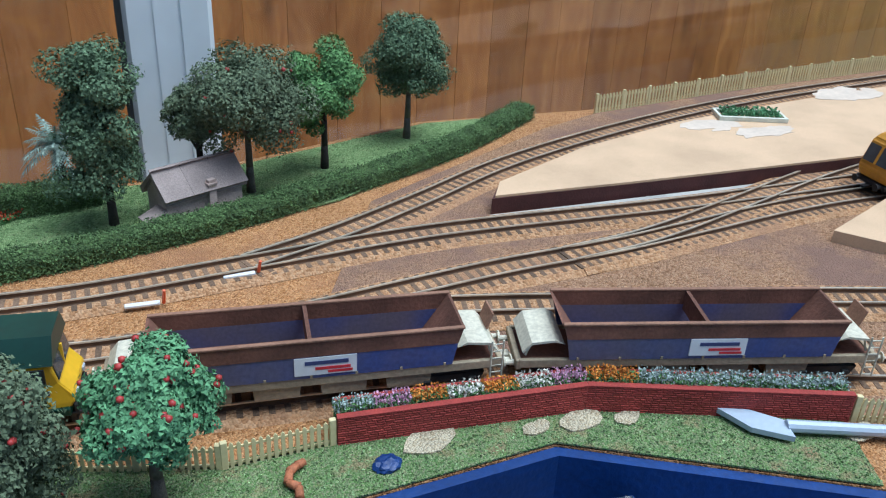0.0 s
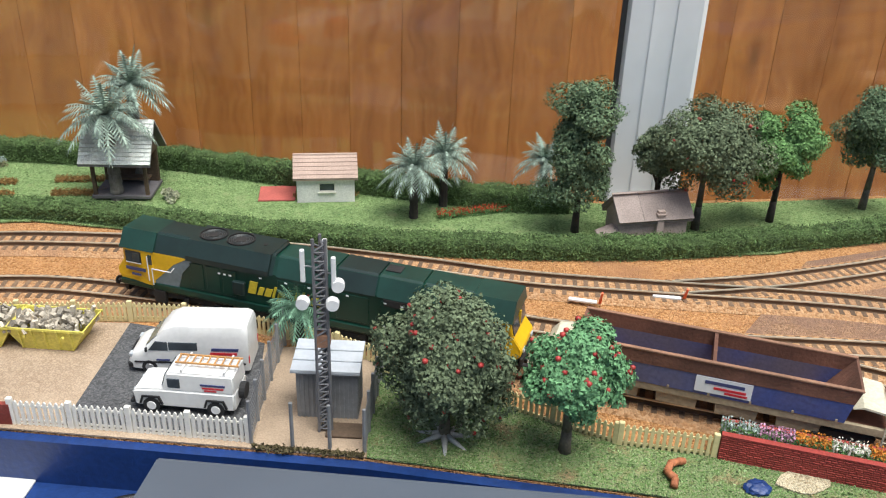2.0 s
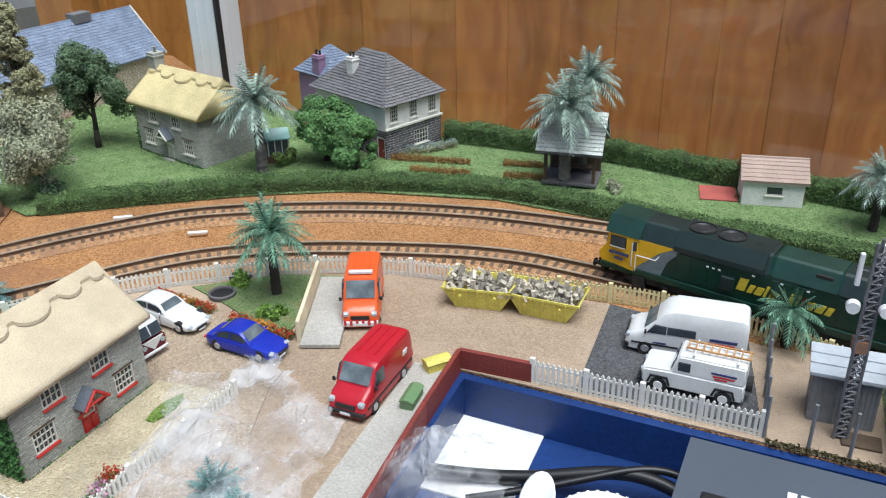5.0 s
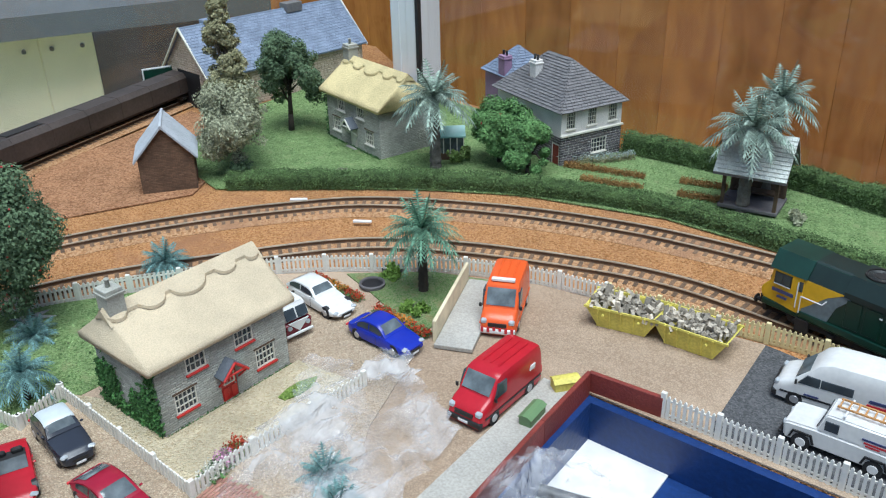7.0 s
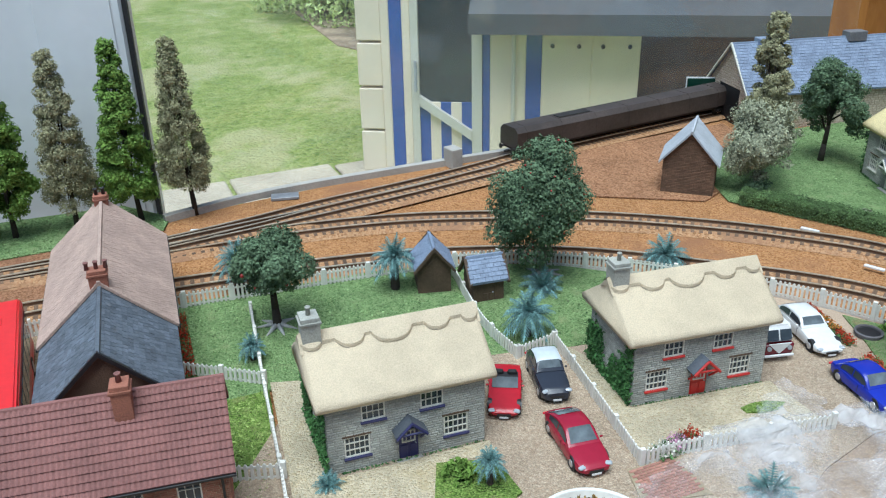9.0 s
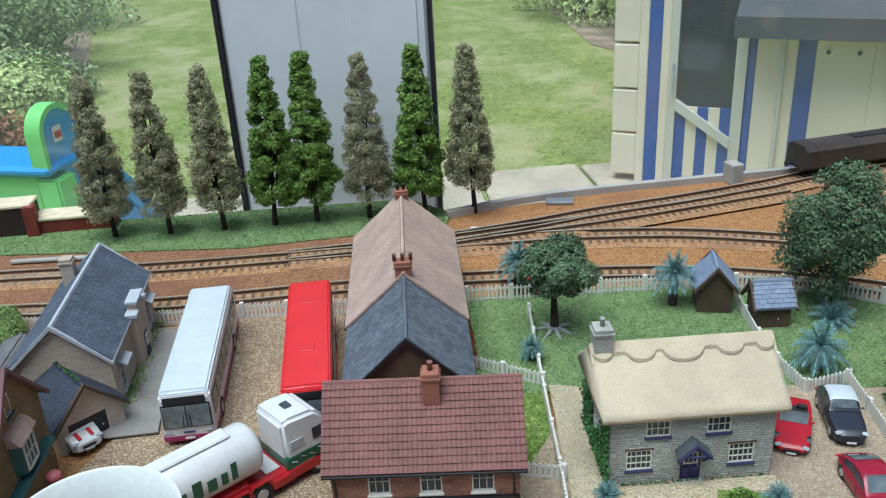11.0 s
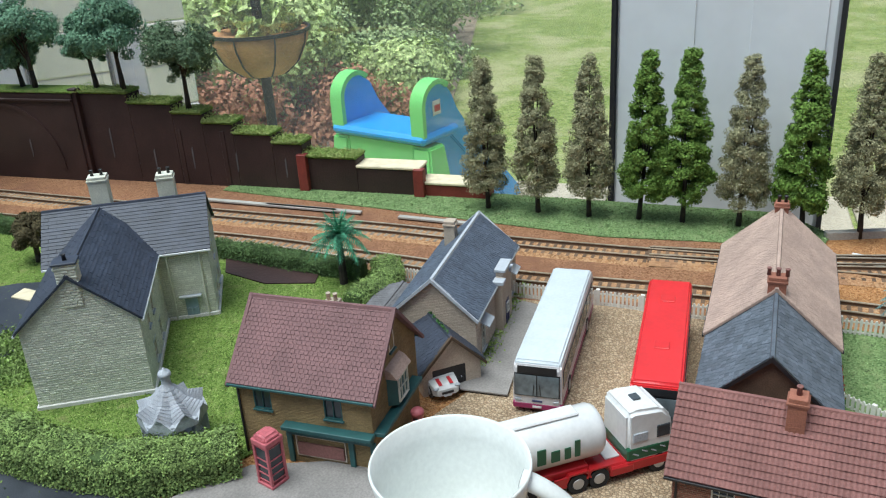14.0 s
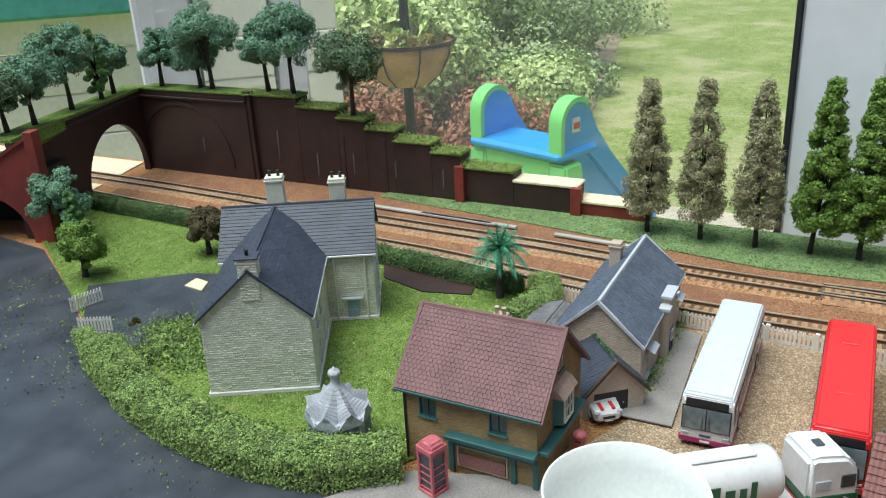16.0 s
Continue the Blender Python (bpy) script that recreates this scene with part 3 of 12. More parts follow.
def grained(name, dark, light, rough, scale):
    """Varnished softwood with upright grain, knots and a tint for each board."""
    m = bpy.data.materials.new(name)
    m.use_nodes = True
    t, l = m.node_tree.nodes, m.node_tree.links
    b = t["Principled BSDF"]
    b.inputs["Roughness"].default_value = rough
    co, info = t.new("ShaderNodeTexCoord"), t.new("ShaderNodeObjectInfo")
    shift = t.new("ShaderNodeVectorMath")
    shift.operation = "MULTIPLY_ADD"
    l.new(info.outputs["Random"], shift.inputs[0])
    shift.inputs[1].default_value = (7.0, 3.0, 11.0)
    l.new(co.outputs["Object"], shift.inputs[2])
    mp = t.new("ShaderNodeMapping")
    mp.inputs["Scale"].default_value = (scale, scale, scale * 0.035)
    l.new(shift.outputs[0], mp.inputs["Vector"])
    warp = t.new("ShaderNodeTexNoise")
    warp.inputs["Scale"].default_value, warp.inputs["Detail"].default_value = 5.0, 2
    l.new(shift.outputs[0], warp.inputs["Vector"])
    add = t.new("ShaderNodeVectorMath")
    add.operation = "MULTIPLY_ADD"
    l.new(warp.outputs["Color"], add.inputs[0])
    add.inputs[1].default_value = (2.5, 2.5, 0.3)
    l.new(mp.outputs[0], add.inputs[2])
    no = t.new("ShaderNodeTexNoise")
    no.inputs["Scale"].default_value, no.inputs["Detail"].default_value, no.inputs["Roughness"].default_value = 1.0, 5, 0.65
    l.new(add.outputs[0], no.inputs["Vector"])
    ramp = t.new("ShaderNodeValToRGB")
    ramp.color_ramp.elements[0].position, ramp.color_ramp.elements[0].color = 0.33, (*dark, 1)
    ramp.color_ramp.elements[1].position, ramp.color_ramp.elements[1].color = 0.68, (*light, 1)
    l.new(no.outputs["Fac"], ramp.inputs[0])
    kmap = t.new("ShaderNodeMapping")
    kmap.inputs["Scale"].default_value = (7.0, 7.0, 2.6)
    l.new(shift.outputs[0], kmap.inputs["Vector"])
    vo = t.new("ShaderNodeTexVoronoi")
    l.new(kmap.outputs[0], vo.inputs["Vector"])
    vo.inputs["Scale"].default_value = 1.0
    kr = t.new("ShaderNodeMapRange")
    kr.inputs[1].default_value, kr.inputs[2].default_value, kr.inputs[3].default_value, kr.inputs[4].default_value = 0.04, 0.16, 0.62, 1.0
    l.new(vo.outputs["Distance"], kr.inputs[0])
    tint = t.new("ShaderNodeMapRange")
    tint.inputs[3].default_value, tint.inputs[4].default_value = 0.82, 1.12
    l.new(info.outputs["Random"], tint.inputs[0])
    k = t.new("ShaderNodeMath")
    k.operation = "MULTIPLY"
    l.new(kr.outputs[0], k.inputs[0])
    l.new(tint.outputs[0], k.inputs[1])
    mul = t.new("ShaderNodeVectorMath")
    mul.operation = "SCALE"
    l.new(ramp.outputs[0], mul.inputs[0])
    l.new(k.outputs[0], mul.inputs["Scale"])
    l.new(mul.outputs[0], b.inputs["Base Color"])
    bp = t.new("ShaderNodeBump")
    bp.inputs["Strength"].default_value, bp.inputs["Distance"].default_value = 0.25, 0.002
    l.new(no.outputs["Fac"], bp.inputs["Height"])
    l.new(bp.outputs[0], b.inputs["Normal"])
    return m


M["fence_wood"] = grained("fence_wood", (0.29, 0.098, 0.022), (0.50, 0.195, 0.046), 0.26, 24.0)


def glare_glass(name, least, most):
    """Window glass with a thin whitish veil: glare put into its colour."""
    m = bpy.data.materials.new(name)
    m.use_nodes = True
    t, l = m.node_tree.nodes, m.node_tree.links
    tr, df, mx, gl, mx2 = (t.new(n) for n in ("ShaderNodeBsdfTransparent", "ShaderNodeBsdfDiffuse", "ShaderNodeMixShader", "ShaderNodeBsdfGlossy", "ShaderNodeMixShader"))
    df.inputs[0].default_value = (0.85, 0.85, 0.80, 1)
    gl.inputs["Roughness"].default_value = 0.02
    no, mr, co = t.new("ShaderNodeTexNoise"), t.new("ShaderNodeMapRange"), t.new("ShaderNodeTexCoord")
    l.new(co.outputs["Object"], no.inputs["Vector"])
    no.inputs["Scale"].default_value, no.inputs["Detail"].default_value = 4.0, 4
    mr.inputs[1].default_value, mr.inputs[2].default_value, mr.inputs[3].default_value, mr.inputs[4].default_value = 0.35, 0.7, least, most
    l.new(no.outputs["Fac"], mr.inputs[0])
    l.new(mr.outputs[0], mx.inputs[0])
    l.new(tr.outputs[0], mx.inputs[1])
    l.new(df.outputs[0], mx.inputs[2])
    mx2.inputs[0].default_value = 0.04
    l.new(mx.outputs[0], mx2.inputs[1])
    l.new(gl.outputs[0], mx2.inputs[2])
    l.new(mx2.outputs[0], t["Material Output"].inputs[0])
    return m


# the diffuse white share stands for glare on the garden panes
M["glare_glass"] = glare_glass("glare_glass", 0.02, 0.07)
M["clear_glass"] = glare_glass("clear_glass", 0.0, 0.012)

M["platform_face"] = material("platform_face", (0.075, 0.022, 0.020), 0.7, 0, 0.3, 40, 0.3, 700)
M["fan_grey"] = material("fan_grey", (0.05, 0.055, 0.055), 0.5, 0.2, 0.2, 60)

M["ballast_brown"] = granular("ballast_brown", [(0.19, 0.085, 0.04), (0.33, 0.165, 0.085), (0.43, 0.24, 0.135), (0.27, 0.13, 0.07)], 760, patch=11, patch_color=(0.22, 0.11, 0.065), patch_at=0.56)
M["ballast_dark"] = granular("ballast_dark", [(0.20, 0.105, 0.055), (0.36, 0.205, 0.11), (0.46, 0.29, 0.175), (0.28, 0.155, 0.09)], 760, patch=8, patch_color=(0.215, 0.13, 0.095), patch_at=0.52)

# ---- the layout's boards, ground covers and the room round it ----
def structure(name, bm, mat, label="", z=0.0, smooth=False):
    ob = part(name, bm, mat, None, "", smooth)
    ob.location.z = z
    return tagged(ob, label, kind="structure")


BOARD = [(1.5, 0.70), (0.98, 0.72), (0.525, 0.755), (0.45, 0.775), (0.35, 0.80), (0.1, 0.775), (-0.2, 0.81), (-0.3, 0.85), (-0.5, 0.87),
         (-0.62, 0.90), (-0.80, 0.95), (-1.0, 1.12), (-1.13, 1.12), (-1.10, 0.72), (-1.012, 0.46), (-1.008, 0.25), (-0.985, 0.07), (-1.035, 0.03),
         (-1.05, -0.3), (-1.05, -0.95), (-1.05, -1.35), (-0.30, -1.35), (-0.22, -0.95), (-0.30, -0.60), (-0.42, -0.33), (-0.40, 0.0), (-0.37, 0.30),
         (-0.358, 0.455), (-0.117, 0.425), (0.07, 0.388), (0.162, 0.373), (0.274, 0.272), (0.50, 0.06), (1.5, -0.6)]
structure("ground", sheet(bm_new(), BOARD, 0.0, 0.012), M["ballast"], "layout baseboard covered with orange-brown scatter ballast")
structure("ballast_bridge", sheet(bm_new(), [(-1.03, -0.02), (-1.04, -0.985), (-0.86, -0.94), (-0.80, -0.30), (-0.79, -0.02)], 0.0009, 0.0008), M["ballast_brown"], "red-brown ballast towards the bridge")
structure("ballast_station", sheet(bm_new(), [(0.16, 0.41), (0.13, 0.55), (0.22, 0.66), (0.45, 0.73), (0.55, 0.745), (1.49, 0.69), (1.49, -0.55), (0.55, 0.06), (0.33, 0.27), (0.25, 0.345)], 0.0009, 0.0008), M["ballast_dark"], "weathered brown ballast by the platform")
# plain timber legs under the boards
for k, (x, y) in enumerate(((-0.98, 0.88), (-0.98, -0.88), (-0.62, 0.62), (-0.60, -0.30), (0.30, 0.62), (1.20, 0.45))):
    structure(f"board_leg_{k + 1}", box(bm_new(), x - 0.03, x + 0.03, y - 0.03, y + 0.03, -0.95, -0.0125, 0.002), M["timber"], "plain timber leg under the layout board")
# painted edge of the boards round the operating well
EDGE = [(-0.42, -0.33), (-0.40, 0.0), (-0.37, 0.30), (-0.358, 0.455), (-0.117, 0.425), (0.07, 0.388), (0.162, 0.373), (0.274, 0.272), (0.50, 0.06), (1.0, -0.30)]
def offset(pts, d):
    """The same line moved d to the right of its way."""
    p = [Vector(q) for q in pts]
    out = []
    for k, q in enumerate(p):
        a = (q - p[k - 1]).normalized() if k else (p[1] - q).normalized()
        b = (p[k + 1] - q).normalized() if k < len(p) - 1 else a
        n = (Vector((a.y, -a.x)) + Vector((b.y, -b.x))).normalized()
        c = max(0.4, n.dot(Vector((a.y, -a.x))))
        out.append(tuple(q + n * d / c))
    return out


bm = prism(bm_new(), EDGE + offset(EDGE, 0.006)[::-1], -0.06, -0.001, "z")
structure("board_edge", bm, M["blue_paint"], "blue-painted edge of the baseboard")
# lower shelf in the well
structure("shelf", sheet(bm_new(), [(-0.42, -0.33), (-0.37, 0.30), (-0.358, 0.45), (-0.117, 0.42), (0.07, 0.383), (0.162, 0.368), (0.27, 0.268), (0.5, 0.06), (0.75, -0.2), (0.2, -0.05), (-0.1, 0.2), (-0.25, 0.2), (-0.36, 0.0)], -0.030, 0.012), M["blue_paint"], "blue-painted shelf in the operating well")

GRASS = {
    "lawn_gardens": ([(0.46, 0.765), (0.2, 0.672), (0.06, 0.662), (-0.1, 0.664), (-0.25, 0.69), (-0.40, 0.716), (-0.53, 0.702), (-0.61, 0.672), (-0.70, 0.628), (-0.79, 0.575), (-0.86, 0.60), (-0.95, 0.72), (-0.93, 0.98), (-0.80, 0.94), (-0.62, 0.89), (-0.5, 0.86), (-0.3, 0.84), (-0.2, 0.80), (0.1, 0.765), (0.35, 0.79)], "grass", 0.002),
    "lawn_front": ([(0.2745, 0.2722), (0.30, 0.31), (0.19, 0.388), (0.07, 0.43), (0.018, 0.44), (-0.04, 0.472), (-0.117, 0.515), (-0.1172, 0.4252), (0.07, 0.3882), (0.162, 0.3732)], "grass_worn", 0.002),
    "lawn_cottage": ([(-0.80, 0.05), (-0.79, 0.21), (-0.765, 0.32), (-0.735, 0.355), (-0.63, 0.47), (-0.60, 0.44), (-0.62, 0.30), (-0.655, 0.12), (-0.655, 0.05)], "grass", 0.002),
    "lawn_side": ([(-0.655, 0.05), (-0.655, 0.093), (-0.57, 0.082), (-0.54, 0.05)], "grass_bright", 0.002),
    "verge_back": ([(-1.035, 0.03), (-1.05, -0.3), (-1.05, -0.6), (-1.013, -0.6), (-0.984, -0.38), (-0.946, -0.14), (-0.955, 0.06), (-0.985, 0.07)], "grass", 0.0022),
    "lawn_manor": ([(-0.83, -0.30), (-0.835, -0.50), (-0.86, -0.75), (-0.87, -0.97), (-0.76, -0.9), (-0.65, -0.72), (-0.60, -0.64), (-0.53, -0.52), (-0.515, -0.42), (-0.52, -0.33), (-0.57, -0.30), (-0.70, -0.27), (-0.76, -0.28)], "grass_bright", 0.002),
}
for name, (pts, mat, z) in GRASS.items():
    structure(name, sheet(bm_new(), pts, z), M[mat], "flocked model grass")
structure("road", sheet(bm_new(), [(-0.36, -0.325), (-0.505, -0.335), (-0.512, -0.415), (-0.524, -0.52), (-0.60, -0.652), (-0.656, -0.729), (-0.735, -0.865), (-0.75, -0.98), (-0.48, -1.2), (-0.30, -1.1), (-0.25, -0.9)], 0.0015), M["tarmac"], "dark painted tarmac road with a slight sheen")
structure("drive", sheet(bm_new(), [(-0.60, -0.655), (-0.578, -0.60), (-0.590, -0.572), (-0.625, -0.565), (-0.72, -0.565), (-0.76, -0.60), (-0.74, -0.66), (-0.68, -0.735)], 0.0028), M["tarmac"], "dark tarmac drive")
structure("yard", sheet(bm_new(), [(-0.3585, 0.4545), (-0.3705, 0.30), (-0.39, 0.10), (-0.60, 0.25), (-0.625, 0.28), (-0.61, 0.44), (-0.635, 0.465), (-0.585, 0.50), (-0.507, 0.54), (-0.44, 0.559), (-0.28, 0.559), (-0.115, 0.515), (-0.1175, 0.4255)], 0.0015), M["yard"], "sandy concrete yard")
structure("car_park", sheet(bm_new(), [(-0.284, 0.452), (-0.278, 0.557), (-0.187, 0.534), (-0.180, 0.440)], 0.0025), M["tarmac_grey"], "dark grey tarmac parking bay")
structure("gravel_court", sheet(bm_new(), [(-0.385, 0.22), (-0.41, 0.05), (-0.56, 0.05), (-0.655, 0.117), (-0.63, 0.255), (-0.60, 0.30), (-0.61, 0.44), (-0.54, 0.47), (-0.47, 0.44), (-0.45, 0.36)], 0.0025), M["gravel"], "pale gravel court")
PATHS = {
    "sandy_path": [(-0.661, 0.095), (-0.655, 0.114), (-0.552, 0.105), (-0.548, 0.199), (-0.534, 0.199), (-0.541, 0.163), (-0.512, 0.150), (-0.490, 0.165), (-0.478, 0.14), (-0.480, 0.10), (-0.495, 0.0755), (-0.56, 0.0835)],
    "front_path": [(-0.626, 0.2915), (-0.601, 0.30), (-0.541, 0.293), (-0.529, 0.390), (-0.481, 0.390), (-0.488, 0.345), (-0.496, 0.301), (-0.498, 0.2715)],
}
for name, pts in PATHS.items():
    structure(name, sheet(bm_new(), pts, 0.0034), M["cream_ground"], "pale sandy path at the cottage")
structure("grass_plot", sheet(bm_new(), [(-0.541, 0.163), (-0.531, 0.195), (-0.500, 0.196), (-0.488, 0.166), (-0.512, 0.150)], 0.0040), M["grass_bright"], "small plot of bright flocked grass")
structure("cobbled_yard", sheet(bm_new(), [(-0.798, 0.045), (-0.806, -0.11), (-0.80, -0.19), (-0.66, -0.19), (-0.42, -0.30), (-0.40, 0.05)], 0.0015), M["cobble"], "brown cobbled goods yard")
structure("pavement", sheet(bm_new(), [(-0.655, -0.163), (-0.79, -0.17), (-0.80, -0.20), (-0.69, -0.205), (-0.655, -0.2)], 0.004), M["paving_grey"], "grey paved strip")
structure("pavement_shop", sheet(bm_new(), [(-0.36, -0.20), (-0.50, -0.20), (-0.575, -0.205), (-0.545, -0.30), (-0.49, -0.345), (-0.36, -0.33)], 0.004), M["paving_grey"], "grey pavement slabs")

# ---- railway ----
TRACKS = {
    "main": [(0.80, 0.02), (0.62, 0.15), (0.45, 0.265), (0.33, 0.343), (0.25, 0.388), (0.17, 0.429), (0.108, 0.458), (0.042, 0.481), (-0.03, 0.505), (-0.10, 0.531), (-0.19, 0.568), (-0.245, 0.585), (-0.304, 0.598), (-0.358, 0.605), (-0.418, 0.600), (-0.52, 0.576), (-0.60, 0.538), (-0.676, 0.462), (-0.748, 0.372), (-0.80, 0.25), (-0.826, 0.10), (-0.836, -0.04), (-0.838, -0.20), (-0.855, -0.35), (-0.872, -0.50), (-0.882, -0.82), (-0.895, -1.0), (-0.905, -1.3)],
    "loop": [(1.1, 0.38), (0.9, 0.43), (0.588, 0.500), (0.422, 0.537), (0.286, 0.574), (0.205, 0.592), (0.10, 0.605), (-0.005, 0.619), (-0.087, 0.640), (-0.2, 0.664), (-0.334, 0.676), (-0.427, 0.675), (-0.53, 0.656), (-0.634, 0.617), (-0.692, 0.572), (-0.75, 0.51), (-0.81, 0.425), (-0.86, 0.32), (-0.885, 0.242), (-0.899, 0.149), (-0.903, 0.04), (-0.907, -0.11), (-0.912, -0.218), (-0.925, -0.361), (-0.932, -0.511), (-0.945, -0.77), (-0.955, -0.95), (-0.965, -1.3)],
    "bay": [(1.3, 0.62), (0.916, 0.673), (0.677, 0.693), (0.508, 0.688), (0.358, 0.668), (0.253, 0.638), (0.171, 0.617), (0.10, 0.606)],
    "crossover": [(1.0, 0.36), (0.70, 0.445), (0.588, 0.474), (0.504, 0.490), (0.41, 0.499), (0.332, 0.506), (0.245, 0.520), (0.175, 0.527), (0.10, 0.533), (0.03, 0.543), (-0.025, 0.557), (-0.09, 0.592), (-0.155, 0.630), (-0.20, 0.650), (-0.26, 0.667)],
    "relief": [(0.80, 0.15), (0.62, 0.26), (0.388, 0.395), (0.338, 0.417), (0.24, 0.469), (0.205, 0.487), (0.145, 0.515), (0.10, 0.531), (0.03, 0.546)],
    "shunt": [(0.85, 0.50), (0.72, 0.522), (0.589, 0.524), (0.463, 0.513), (0.363, 0.506), (0.29, 0.512)],
    "goods": [(-0.907, -0.09), (-0.912, 0.04), (-0.925, 0.128), (-0.942, 0.209), (-0.956, 0.308), (-0.975, 0.40), (-1.0, 0.50), (-1.022, 0.65), (-1.04, 0.80), (-1.06, 1.05)],
    "head": [(-0.903, 0.02), (-0.915, 0.12), (-0.926, 0.22), (-0.94, 0.31), (-0.957, 0.41)],
}
tie_bm = box(bm_new(), -0.0016, 0.0016, -0.0165, 0.0165, 0.0005, 0.0032, 0.0004)
tie_mesh = bpy.data.meshes.new("sleeper")
tie_bm.to_mesh(tie_mesh)
tie_bm.free()
tie_mesh.materials.append(M["sleeper"])
TV = [(x, y, z) for x in (-0.0016, 0.0016) for y in (-0.0165, 0.0165) for z in (0.0005, 0.0030)]
TF = [(0, 1, 3, 2), (4, 6, 7, 5), (0, 4, 5, 1), (2, 3, 7, 6), (1, 5, 7, 3), (0, 2, 6, 4)]


def track(name, pts, singly):
    ob = thing("railway_track", Matrix(), "weathered model railway track with brown sleepers and dull rails", "track", "tracks")
    lift = 0.00035 * list(TRACKS).index(name)
    for side in (-1, 1):
        u = side * 0.00875
        q = part("rail", sweep(bm_new(), [(*p, lift) for p in pts], [(u - 0.0010, 0.0027), (u + 0.0010, 0.0027), (u + 0.0005, 0.0034), (u + 0.0005, 0.0056), (u - 0.0005, 0.0056), (u - 0.0005, 0.0034)], 0.012), M["rail_side"], ob, "rusty brown rail")
        part("rail_head", sweep(bm_new(), [(*p, lift) for p in pts], [(u - 0.0007, 0.0056), (u + 0.0007, 0.0056), (u + 0.0006, 0.0064), (u - 0.0006, 0.0064)], 0.012), M["rail"], q, "dull gold railhead")
    part("ballast_bed", sweep(bm_new(), [(*p, lift) for p in pts], [(-0.022, 0.0), (0.022, 0.0), (0.0175, 0.0027), (-0.0175, 0.0027)], 0.012), M["ballast_bed"], ob, "sandy ballast between the sleepers")
    pos, way, s = spline(pts, 0.0078)
    runs = {"sleeper": ([], []), "sleeper_pale": ([], [])}
    for n, (p, w) in enumerate(zip(pos, way)):
        verts, faces = runs["sleeper_pale" if p[1] < -0.25 else "sleeper"]
        a = math.atan2(w[1], w[0]) + RNG.uniform(-0.02, 0.02)
        if singly and -1.0 < p[1]:
            o = part("sleeper", tie_mesh, None, ob)
            o.matrix_local = Matrix.Translation((p[0], p[1], 0)) @ Matrix.Rotation(a, 4, "Z")
        else:
            c, q = math.cos(a), math.sin(a)
            k = len(verts)
            verts += [(p[0] + c * x - q * y, p[1] + q * x + c * y, z + lift * 0.9) for x, y, z in TV]
            faces += [[k + i for i in f] for f in TF]
    for mat, (verts, faces) in runs.items():
        if verts:
            tagged(part("sleeper_run", raw("sleeper_run", verts, faces), M[mat], ob), kind="stuff")


for name, pts in TRACKS.items():
    track(name, pts, False)

# ---- hedges ----
def tufts(centres, size, count, rng, way=None):
    """Many small leaf scraps at the given centres: vertices and faces. way: the outward direction at each centre, which the scraps roughly face."""
    c = np.asarray(centres, float)
    pick = np.arange(count) % len(c) if way is not None else rng.integers(0, len(c), count)
    p = c[pick]
    a = rng.normal(size=(count, 3))
    if way is not None:
        n = np.asarray(way, float)[pick] + rng.normal(size=(count, 3)) * 0.62 + np.array([0, 0, 0.25])
        n /= np.linalg.norm(n, axis=1)[:, None]
        a -= n * (a * n).sum(1)[:, None]
    a /= np.linalg.norm(a, axis=1)[:, None]
    b = np.cross(n, a) if way is not None else np.cross(a, rng.normal(size=(count, 3)))
    b /= np.linalg.norm(b, axis=1)[:, None]
    s = size * rng.uniform(0.6, 1.35, (count, 1))
    if way is not None:
        v = np.stack([p - a * s, p + a * s * 0.7 + b * s * 0.75, p + a * s * 0.5 - b * s * 0.8], 1)
        return v.reshape(-1, 3), np.arange(count * 3).reshape(-1, 3)
    v = np.stack([p - a * s, p + b * s * 0.6, p + a * s, p - b * s * 0.6 + np.cross(a, b) * s * 0.4], 1)
    return v.reshape(-1, 3), np.arange(count * 4).reshape(-1, 4)


